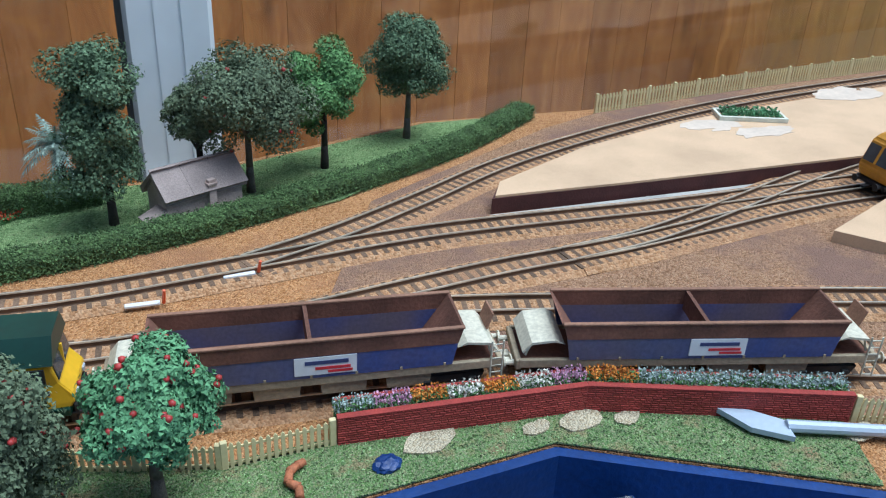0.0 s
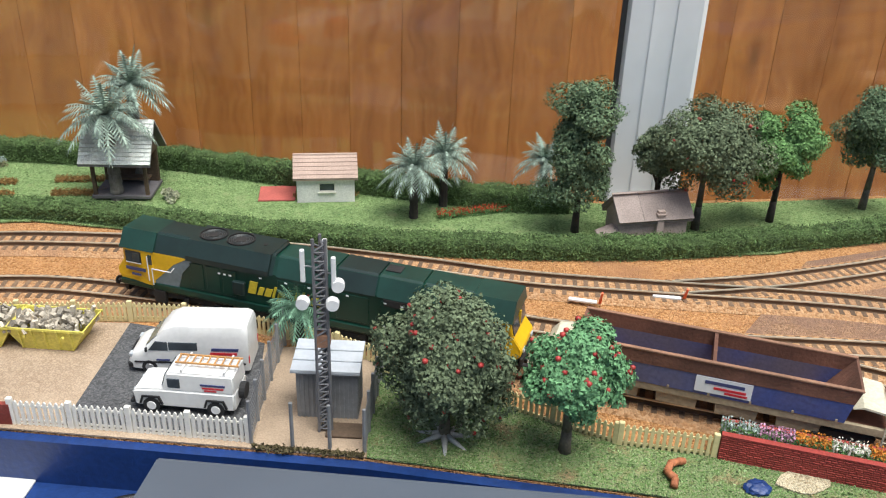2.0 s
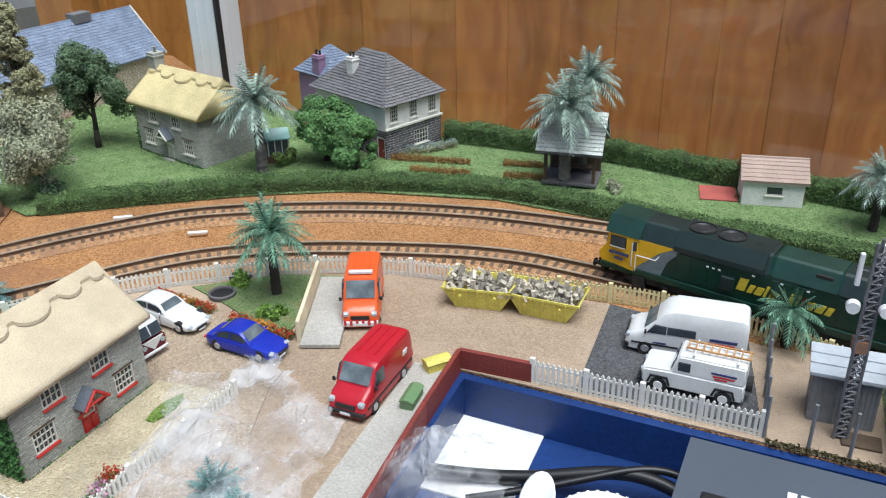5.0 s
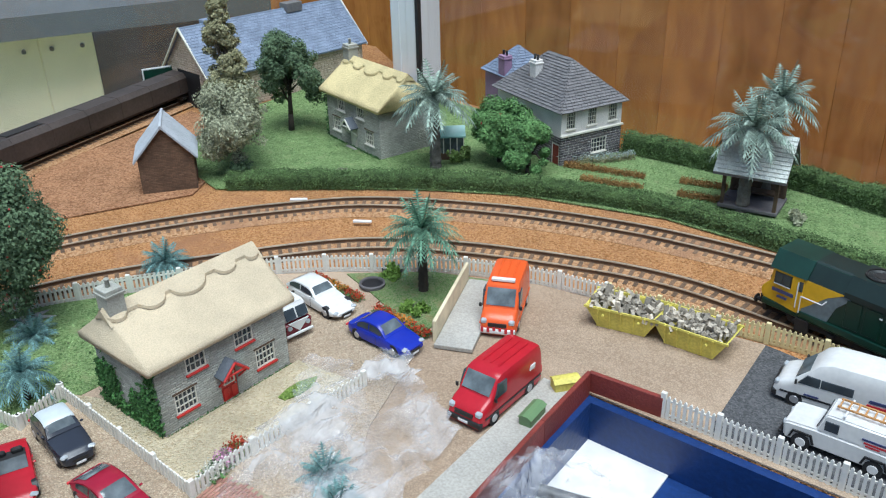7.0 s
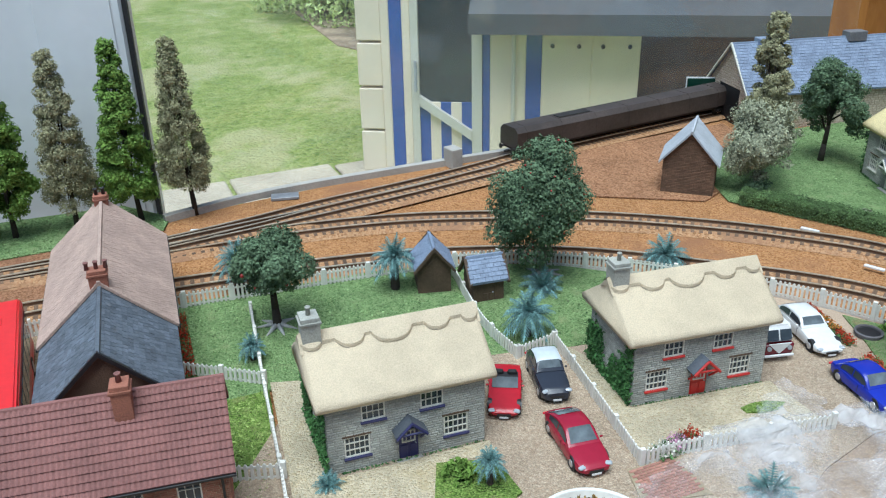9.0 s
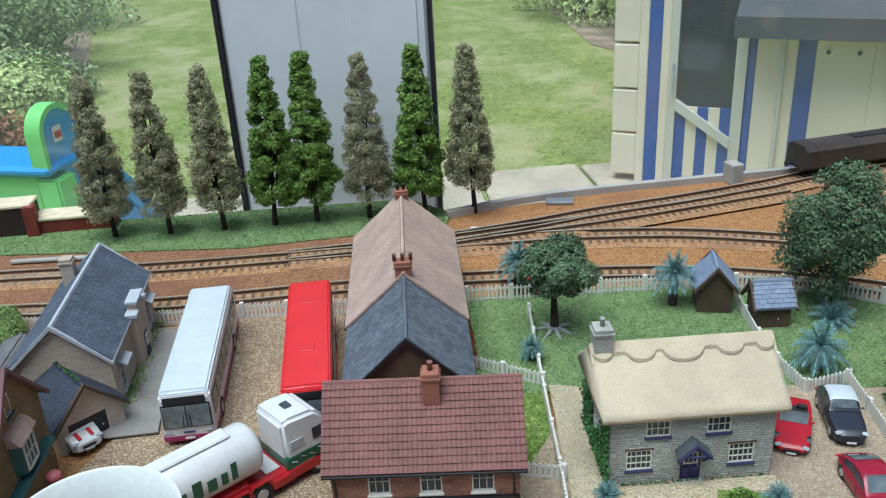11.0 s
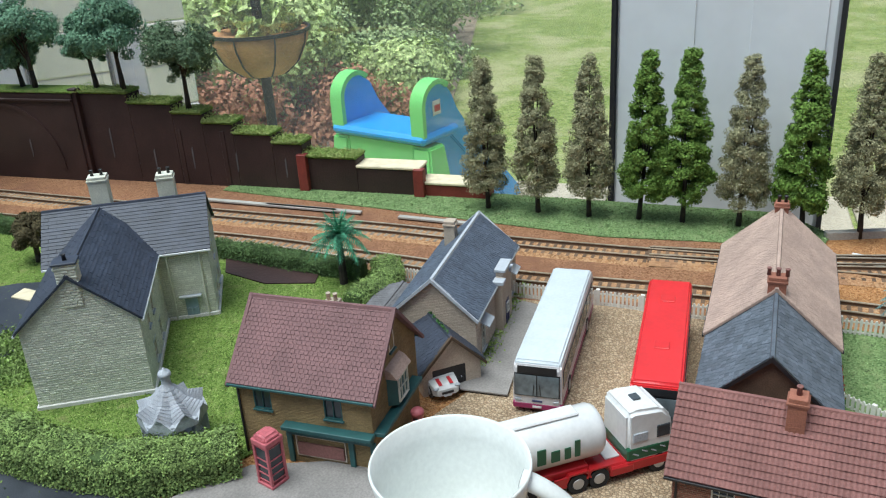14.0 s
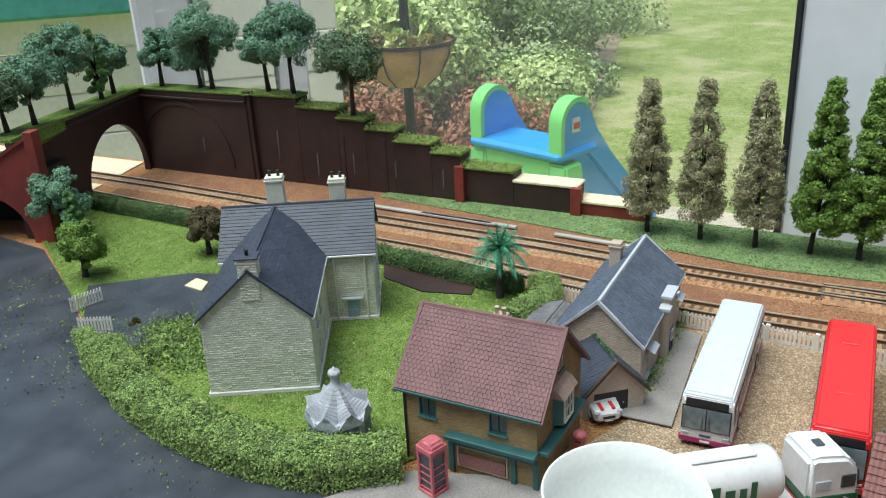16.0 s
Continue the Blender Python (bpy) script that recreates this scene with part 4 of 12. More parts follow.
def hedge(pts, width, height, mat, leaf, label, seed, density=2100000.0):
    leaf *= 0.50
    rng = np.random.default_rng(seed)
    ob = thing("hedge", Matrix(), label, "hedge")
    w = width / 2
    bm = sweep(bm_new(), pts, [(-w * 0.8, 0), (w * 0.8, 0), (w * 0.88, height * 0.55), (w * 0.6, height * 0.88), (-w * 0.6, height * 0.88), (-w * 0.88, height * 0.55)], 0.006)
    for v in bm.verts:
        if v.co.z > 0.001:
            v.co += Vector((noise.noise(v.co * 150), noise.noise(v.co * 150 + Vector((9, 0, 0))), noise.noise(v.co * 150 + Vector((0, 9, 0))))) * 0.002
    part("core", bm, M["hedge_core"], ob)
    pos, way, s = spline(pts, 0.002)
    n = int(s[-1] * (2 * height + width) * density)
    i = rng.integers(0, len(pos), n)
    lump = 1 + 0.10 * np.sin(s[i] * 90) * np.sin(s[i] * 37 + 2) + 0.04 * np.sin(s[i] * 210)
    k = rng.random(n) * (2 * height + width)
    top = k < width
    u = np.where(top, k - w, np.sign(k - width - height) * w * (0.98 - 0.10 * rng.random(n)))
    z = np.where(top, height * 0.95 - 0.25 * height * np.abs((k - w) / w) ** 4, height * rng.random(n) * 0.92) * lump
    c = np.stack([pos[i, 0] + way[i, 1] * u, pos[i, 1] - way[i, 0] * u, z + 0.0004], 1)
    c += rng.normal(size=c.shape) * 0.0011
    side = np.where(top, 0.0, np.sign(u))
    out = np.stack([way[i, 1] * side, -way[i, 0] * side, np.where(top, 1.0, 0.25)], 1)
    v, f = tufts(c, leaf, n, rng, out)
    v[:, 2] = np.maximum(v[:, 2], 0.0005)
    tagged(part("foliage", raw("foliage", v, f), M[mat], ob), kind="stuff")
    return ob


hedge([(0.452, 0.766), (0.33, 0.716), (0.19, 0.684), (0.06, 0.668), (-0.10, 0.674), (-0.25, 0.698), (-0.40, 0.728), (-0.53, 0.712), (-0.61, 0.684), (-0.70, 0.637), (-0.785, 0.588)], 0.021, 0.0145, "hedge", 0.0016, "long dark green clipped hedge beside the tracks", 1)
hedge([(0.045, 0.752), (-0.01, 0.755), (-0.125, 0.786), (-0.207, 0.806), (-0.307, 0.838), (-0.39, 0.848), (-0.49, 0.858)], 0.018, 0.022, "hedge", 0.0016, "dark green hedge at the back of the gardens", 2)
hedge([(-0.862, -0.95), (-0.852, -0.75), (-0.845, -0.60), (-0.838, -0.50), (-0.822, -0.40), (-0.815, -0.335)], 0.016, 0.018, "hedge", 0.0016, "green hedge along the railway boundary", 3)
hedge([(-0.82, -0.315), (-0.785, -0.30), (-0.745, -0.315)], 0.026, 0.024, "hedge_bright", 0.0016, "bright green clipped hedge", 4)
hedge([(-0.597, -0.650), (-0.590, -0.634), (-0.578, -0.608)], 0.015, 0.013, "hedge_bright", 0.0016, "low end of the bright green garden hedge", 6)
hedge([(-0.574, -0.600), (-0.566, -0.583), (-0.555, -0.56), (-0.53, -0.50), (-0.515, -0.42), (-0.52, -0.35), (-0.545, -0.308)], 0.032, 0.025, "hedge_bright", 0.0018, "bright green clipped garden hedge along the road", 5)

# ---- the window wall, the garden and the room ----
def pillar(name, a, b, deep, z1, gasket):
    """An upright of the window wall between two plan points."""
    a, b = Vector((*a, 0)), Vector((*b, 0))
    d = (b - a).normalized()
    m = Matrix.Translation((a + b) / 2) @ Matrix.Rotation(math.atan2(d.y, d.x), 4, "Z")
    ln = (b - a).length
    ob = tagged(thing(name, m, "white plastic window upright with black gasket", "window frame"), kind="structure")
    bm = box(bm_new(), -ln / 2, ln / 2, 0, deep, -0.9, z1, 0.004)
    part("upright", bm, M["white_upvc"], ob)
    bm = box(bm_new(), -ln * 0.16, -ln * 0.12, -0.0012, 0, -0.9, z1)
    box(bm, ln * 0.13, ln * 0.45, -0.0015, 0, -0.9, z1, 0.0007)
    part("bead", bm, M["white_upvc"], ob)
    g = ln / 2 + 0.002
    for x in gasket:
        part("gasket", box(bm_new(), x * g - 0.0022, x * g + 0.0022, -0.004, 0.004, -0.9, z1), M["rubber"], ob, "black rubber gasket")
    return ob


pillar("window_1", (0.091, 0.815), (0.158, 0.803), 0.018, 0.9, (-1,))
pillar("window_2", (-0.885, 1.0), (-0.84, 1.0), 0.06, 0.9, (1,))
pillar("window_3", (-1.085, -0.146), (-1.04, 0.062), 0.05, 0.9, (-1, 1))
# boarded fence outside
def boarded_fence(x0, x1, y):
    ob = tagged(thing("garden_fence", Matrix.Translation((0, y, -1.575)), "tall varnished brown wooden board fence in the garden", "fence"))
    x, n = x0, 0
    while x < x1:
        w = 0.112 + RNG.uniform(-0.012, 0.012)
        part("board", box(bm_new(), x, x + w - 0.0004, RNG.uniform(0, 0.001), 0.02, 0, 3.2, 0.0009), M["fence_wood"], ob)
        x += w
    part("rail", box(bm_new(), x0, x1, 0.031, 0.06, 1.2, 1.3), M["fence_wood"], ob)
    part("backing", box(bm_new(), x0, x1, 0.0205, 0.030, 0, 3.19), M["fence_wood"], ob, "backing boards")


boarded_fence(-1.95, 3.2, 1.9)
structure("garden_lawn", sheet(bm_new(), [(-60, -60), (60, -60), (60, 60), (-60, 60)], -1.575, 0.05), M["lawn"], "mown garden lawn")
structure("floor", sheet(bm_new(), [(-1.15, -3.2), (3.2, -3.2), (3.2, 1.15), (-1.15, 1.15)], -0.95, 0.05), M["concrete"], "plain room floor")
structure("wall_rear", box(bm_new(), -0.6, 3.3, -3.3, -3.2, -1.1, 1.5), M["wall_white"], "plain white room wall")
structure("wall_side", box(bm_new(), 3.2, 3.3, -3.2, 1.2, -1.1, 1.5), M["wall_white"], "plain white room wall")

# ---- buildings ----
def side_frame(side, L, D):
    """Local frame of a wall: x along it as seen from outside, -y outwards, z up, its middle at the base."""
    return {0: pose(0, -D / 2, 0), 1: pose(L / 2, 0, 0, 0, 0, 90), 2: pose(0, D / 2, 0, 0, 0, 180), 3: pose(-L / 2, 0, 0, 0, 0, -90)}[side]


def wall_panel(bm, m, length, height, openings, thick=0.002, gable=0.0):
    """A wall with openings (u0, u1, z0, z1) cut through it, and a gable above."""
    xs = sorted({-length / 2, length / 2, *(v for o in openings for v in o[:2])})
    zs = sorted({0.0, height, *(v for o in openings for v in o[2:] if v < height)})
    for xa, xb in zip(xs, xs[1:]):
        for za, zb in zip(zs, zs[1:]):
            cx, cz = (xa + xb) / 2, (za + zb) / 2
            if not any(o[0] < cx < o[1] and o[2] < cz < o[3] for o in openings):
                boxm(bm, m @ Matrix.Translation((cx, thick / 2, cz)), xb - xa, thick, zb - za)
    if gable:
        old = set(bm.verts)
        prism(bm, [(-length / 2, height), (length / 2, height), (0, height + gable)], 0, thick, "y")
        bmesh.ops.transform(bm, matrix=m, verts=[v for v in bm.verts if v not in old])
    bmesh.ops.remove_doubles(bm, verts=bm.verts, dist=0.00001)


def blockwork(m, length, height, openings, ch, bl, gable=0.0, gap=0.0004, proud=0.0005, seed=0, skip=0.0):
    """Courses of blocks laid on a wall, with open joints: vertices and faces."""
    rng = random.Random(seed)
    verts, faces = [], []
    z, row = 0.0, 0
    top = height + gable
    while z < top - ch * 0.3:
        half = length / 2 if z < height else (length / 2) * max(0.0, 1 - (z + ch * 0.7 - height) / gable) if gable else 0
        u = -half - (rng.random() if row % 2 else 0) * bl * 0.5
        while u < half:
            w = bl * rng.uniform(0.75, 1.25)
            a, b = max(u, -half) + gap / 2, min(u + w, half) - gap / 2
            za, zb = z + gap / 2, min(z + ch, top) - gap / 2
            u += w
            if b - a < bl * 0.15 or rng.random() < skip:
                continue
            cuts = [(a, b)]
            for o in openings:
                if o[2] < (za + zb) / 2 < o[3]:
                    cuts = [q for x0, x1 in cuts for q in ((x0, min(x1, o[0])), (max(x0, o[1]), x1)) if q[1] - q[0] > bl * 0.12]
            for a2, b2 in cuts:
                k = len(verts)
                p = proud * rng.uniform(0.5, 1.4)
                e = min(0.0003, (b2 - a2) / 4)
                for x, y, zz in ((a2, 0, za), (b2, 0, za), (b2, 0, zb), (a2, 0, zb), (a2 + e, -p, za + e), (b2 - e, -p, za + e), (b2 - e, -p, zb - e), (a2 + e, -p, zb - e)):
                    verts.append(m @ Vector((x, y, zz)))
                faces += [[k + 4, k + 5, k + 6, k + 7], [k, k + 1, k + 5, k + 4], [k + 1, k + 2, k + 6, k + 5], [k + 2, k + 3, k + 7, k + 6], [k + 3, k, k + 4, k + 7]]
        z += ch
        row += 1
    return verts, faces


def tiling(m, U, V, tw, th, thick=0.0012, trim=None, seed=0, wave=0.0):
    """Overlapping tiles on a slope: x along the eaves, y up the slope, z outwards. trim(y) gives the reach in x at each height."""
    rng = random.Random(seed)
    verts, faces = [], []
    n = max(1, round(V / th))
    th = V / n
    for r in range(n):
        y0, y1 = r * th, (r + 1) * th + th * 0.15
        lo, hi = trim((r + 0.5) * th) if trim else (-U / 2, U / 2)
        x = lo - (tw / 2 if r % 2 else 0)
        while x < hi:
            a, b = max(x, lo), min(x + tw, hi)
            x += tw
            if b - a < tw * 0.1:
                continue
            k = len(verts)
            j = rng.uniform(0.75, 1.25) * thick
            g = 0.00012
            for px, py, pz in ((a + g, y0, 0), (b - g, y0, 0), (b - g, y1, 0), (a + g, y1, 0), (a + g, y0, j), (b - g, y0, j + wave), (b - g, y1, j * 0.2 + wave * 0.5), (a + g, y1, j * 0.2)):
                verts.append(m @ Vector((px, py, pz)))
            faces += [[k + 4, k + 5, k + 6, k + 7], [k, k + 1, k + 5, k + 4], [k + 1, k + 2, k + 6, k + 5], [k + 3, k, k + 4, k + 7]]
    return verts, faces


def pantiling(m, U, V, tw, th):
    """Double-roll tiles in unstaggered columns, one (verts, faces) each."""
    nx, ny = round(U / tw), round(V / th)
    tw, th, tiles = U / nx, V / ny, []
    for r in range(ny):
        for c in range(nx):
            x0, y0 = -U / 2 + c * tw, r * th
            lift = 0.0002 + RNG.uniform(0, 0.0002)
            rows = [[], [], []]
            for i in range(9):
                x, hump = x0 + tw * i / 8, 0.00065 * (0.5 - 0.5 * math.cos(math.pi * i / 2)) ** 0.8
                rows[0].append(m @ Vector((x, y0, 0)))
                rows[1].append(m @ Vector((x, y0, hump + lift + 0.0006)))
                rows[2].append(m @ Vector((x, y0 + th * 1.12, hump + 0.0001)))
            tiles.append(([v for row in rows for v in row], [(a, a + 1, a + 10, a + 9) for a in list(range(8)) + list(range(9, 17))]))
    return tiles


def stuff(name, vf, mat, parent, label=""):
    return tagged(part(name, raw(name, *vf), mat, parent, label), kind="stuff")


def window(parent, m, w, h, nx, ny, mat, sill=None, lintel=None, proud=0.0006):
    """A glazed window with bars in an opening; m: the middle of its foot on the wall's face."""
    bar = min(0.0005, w * 0.07)
    fw = bar * 1.4
    bm = bm_new()
    rings = []
    for y in (-proud, proud):
        rings.append([[bm.verts.new(m @ Vector((x, y, z))) for x, z in ((-w / 2 + e, e), (w / 2 - e, e), (w / 2 - e, h - e), (-w / 2 + e, h - e))] for e in (0.0, fw)])
    for k in range(4):
        n = (k + 1) % 4
        (oa, ia), (ob, ib) = rings
        for q in ((oa[k], oa[n], ia[n], ia[k]), (ib[k], ib[n], ob[n], ob[k]), (ob[k], ob[n], oa[n], oa[k]), (ia[k], ia[n], ib[n], ib[k])):
            bm.faces.new(q)
    bmesh.ops.recalc_face_normals(bm, faces=bm.faces)
    win = part("window", bm, mat, parent)
    for i in range(1, nx):
        part("glazing_bar", boxm(bm_new(), m @ Matrix.Translation((-w / 2 + w * i / nx, 0.0002, h / 2)), bar * 0.8, proud * 1.6, h - fw), mat, win)
    for i in range(1, ny):
        part("glazing_bar", boxm(bm_new(), m @ Matrix.Translation((0, 0.0002, h * i / ny)), w - fw, proud * 1.5, bar * 0.8), mat, win)
    part("pane", boxm(bm_new(), m @ Matrix.Translation((0, 0.0009, h / 2)), w, 0.0004, h), M["glass_dark"], win, "dark glass pane")
    if sill:
        part("sill", boxm(bm_new(), m @ Matrix.Translation((0, -0.0006, -0.0006)), w + 0.0016, 0.0028, 0.0013, 0.0002), sill, win)
    if lintel:
        part("lintel", boxm(bm_new(), m @ Matrix.Translation((0, -0.0003, h + 0.0007)), w + 0.002, 0.0016, 0.0013, 0.0002), lintel, win)
    return win


def door(parent, m, w, h, mat, step=None, glazed=False):
    bm = boxm(bm_new(), m @ Matrix.Translation((0, 0.0005, h / 2)), w, 0.001, h)
    for x in (-0.25, 0.25):
        boxm(bm, m @ Matrix.Translation((x * w, 0.0, h * 0.28)), w * 0.34, 0.0012, h * 0.36, 0.0002)
    ob = part("door", bm, mat, parent)
    part("knob", tube(bm_new(), m @ Vector((w * 0.36, 0, h * 0.48)), m @ Vector((w * 0.36, -0.001, h * 0.48)), 0.0004), M["lead"], ob)
    if glazed:
        window(ob, m @ Matrix.Translation((0, -0.0004, h * 0.55)), w * 0.7, h * 0.33, 3, 2, M["window_white"])
    if step:
        part("step", boxm(bm_new(), m @ Matrix.Translation((0, -0.003, 0.001)), w * 1.4, 0.005, 0.003, 0.0004), step, parent)
    return ob


def chimney(parent, x, y, w, d, z0, z1, mat, pots, pot_mat, cap=None):
    bm = box(bm_new(), x - w / 2, x + w / 2, y - d / 2, y + d / 2, z0, z1 - 0.0025, 0.0002)
    box(bm, x - w / 2 - 0.0008, x + w / 2 + 0.0008, y - d / 2 - 0.0008, y + d / 2 + 0.0008, z1 - 0.004, z1 - 0.0025, 0.0002)
    box(bm, x - w / 2, x + w / 2, y - d / 2, y + d / 2, z1 - 0.0026, z1, 0.0003)
    ob = part("chimney", bm, mat, parent)
    for i in range(pots):
        o = (i - (pots - 1) / 2) * max(w, d) * 0.5
        px, py = (x + o, y) if w >= d else (x, y + o)
        bm = lathe(bm_new(), [(0.0001, z1), (0.0014, z1), (0.0012, z1 + 0.004), (0.0016, z1 + 0.0042), (0.0016, z1 + 0.005), (0.0009, z1 + 0.005), (0.0008, z1 + 0.001)], 10)
        bmesh.ops.translate(bm, vec=(px, py, 0), verts=bm.verts)
        part("chimney_pot", bm, pot_mat, ob, smooth=True)
    return ob


SHARE = {0: "front", 1: "side", 2: "back", 3: "side"}


def house(name, m, label, L, D, H, R, wall_mat, roof_mat, wins=(), doors=(), over=0.004, block=None, mortar=None, tile=(0.0032, 0.0034), bare=(), hip=False, group="", ridge_mat=None, barge=None, base=None, fascia=None, singly=False, pantiles=False):
    """A gabled or hipped house, ridge along x, front towards -y. wins: (side, u, z, w, h, nx, ny, frame, sill, lintel)."""
    ob = thing(name, m, label, "house", group)
    rise = R - H
    for side in range(4):
        f = side_frame(side, L, D)
        length = L if side in (0, 2) else D - 0.004
        g = 0.0 if hip or side in (0, 2) else rise
        holes = [(w[1] - w[3] / 2, w[1] + w[3] / 2, w[2], w[2] + w[4]) for w in wins if w[0] == side] + [(d[1] - d[2] / 2, d[1] + d[2] / 2, 0.0, d[3]) for d in doors if d[0] == side]
        bm = bm_new()
        wall_panel(bm, f, length, H, holes, 0.002, g)
        wm = mortar if (block and side not in bare) else wall_mat
        wall = part("wall", bm, wm or wall_mat, ob)
        if block and side not in bare:
            stuff("stonework", blockwork(f, L if side in (0, 2) else D, H, holes, block[0], block[1], g, block[0] * 0.13, block[0] * 0.15, seed=side + 3), wall_mat, wall)
        if base:
            part("plinth", boxm(bm_new(), f @ Matrix.Translation((0, -0.0006, 0.0024)), (L if side in (0, 2) else D) + 0.002, 0.0020, 0.0048, 0.0003), base, wall)
    for w in wins:
        window(ob, side_frame(w[0], L, D) @ Matrix.Translation((w[1], 0.0005, w[2])), *w[3:])
    for d in doors:
        door(ob, side_frame(d[0], L, D) @ Matrix.Translation((d[1], 0.0004, 0.0002)), d[2], d[3] - 0.0002, *d[4:])
    # roof
    half = D / 2 + over
    pitch = math.atan2(rise, D / 2)
    low = H - over * math.tan(pitch)
    slope = half / math.cos(pitch)
    lx = L + 2 * over
    if hip:
        rl = max(0.004, L - D)
        bm = bm_new()
        b = [bm.verts.new(v) for v in ((-lx / 2, -half, low), (lx / 2, -half, low), (lx / 2, half, low), (-lx / 2, half, low))]
        a = [bm.verts.new((-rl / 2, 0, R)), bm.verts.new((rl / 2, 0, R))]
        for q in ((b[0], b[1], a[1], a[0]), (b[2], b[3], a[0], a[1]), (b[1], b[2], a[1]), (b[3], b[0], a[0]), (b[3], b[2], b[1], b[0])):
            bm.faces.new(q)
        roof = part("roof", bm, roof_mat, ob)
        hx = (lx - rl) / 2
        hp = math.atan2(R - low, hx)
        for s, (rz, u, v, dist, p) in enumerate(((0, lx, slope, half, pitch), (180, lx, slope, half, pitch), (90, 2 * half, hx / math.cos(hp), lx / 2, hp), (-90, 2 * half, hx / math.cos(hp), lx / 2, hp))):
            fm = pose(0, 0, low, 0, 0, rz) @ Matrix.Translation((0, -dist, 0.0003)) @ Matrix.Rotation(p, 4, "X")
            inner = rl if s < 2 else 0.0
            stuff("tiling", tiling(fm, u, v, *tile, trim=lambda y, u=u, v=v, i=inner: (-(u + (i - u) * y / v) / 2, (u + (i - u) * y / v) / 2), seed=s), roof_mat, roof)
        return ob
    roof = part("roof", prism(bm_new(), [(-half, low), (0, R + 0.0004), (half, low), (half, low - 0.0012), (0, R - 0.0014), (-half, low - 0.0012)], -lx / 2, lx / 2, "x"), roof_mat, ob)
    for s, rz in enumerate((0, 180)):
        fm = pose(0, 0, low, 0, 0, rz) @ Matrix.Translation((0, -half, 0.0004)) @ Matrix.Rotation(pitch, 4, "X")
        if pantiles:
            for v, f in pantiling(fm, lx, slope, *tile):
                part("tile", raw("tile", v, f), roof_mat, roof)
        elif singly:
            verts, faces = tiling(fm, lx, slope, *tile, thick=tile[1] * 0.22, seed=s)
            for k in range(0, len(verts), 8):
                part("tile", raw("tile", verts[k:k + 8], [(4, 5, 6, 7), (0, 1, 5, 4), (1, 2, 6, 5), (3, 0, 4, 7)]), roof_mat, roof)
        else:
            stuff("tiling", tiling(fm, lx, slope, *tile, thick=tile[1] * 0.16, seed=s), roof_mat, roof)
    part("ridge", prism(bm_new(), [(-0.0016, R - 0.0006), (-0.0010, R + 0.0012), (0.0010, R + 0.0012), (0.0016, R - 0.0006)], -lx / 2, lx / 2, "x"), ridge_mat or roof_mat, roof)
    if barge:
        for s in (-1, 1):
            x0 = s * (lx / 2)
            part("barge_board", prism(bm_new(), [(-half - 0.0006, low - 0.001), (0, R + 0.0018), (half + 0.0006, low - 0.001), (half, low - 0.003), (0, R - 0.0012), (-half, low - 0.003)], x0 - 0.0012, x0 + 0.0012, "x"), barge, roof)
    if fascia:
        for s in (-1, 1):
            part("gutter", box(bm_new(), -lx / 2, lx / 2, s * half - 0.0009, s * half + 0.0009, low - 0.0018, low - 0.0001, 0.0003), fascia, roof)
    return ob


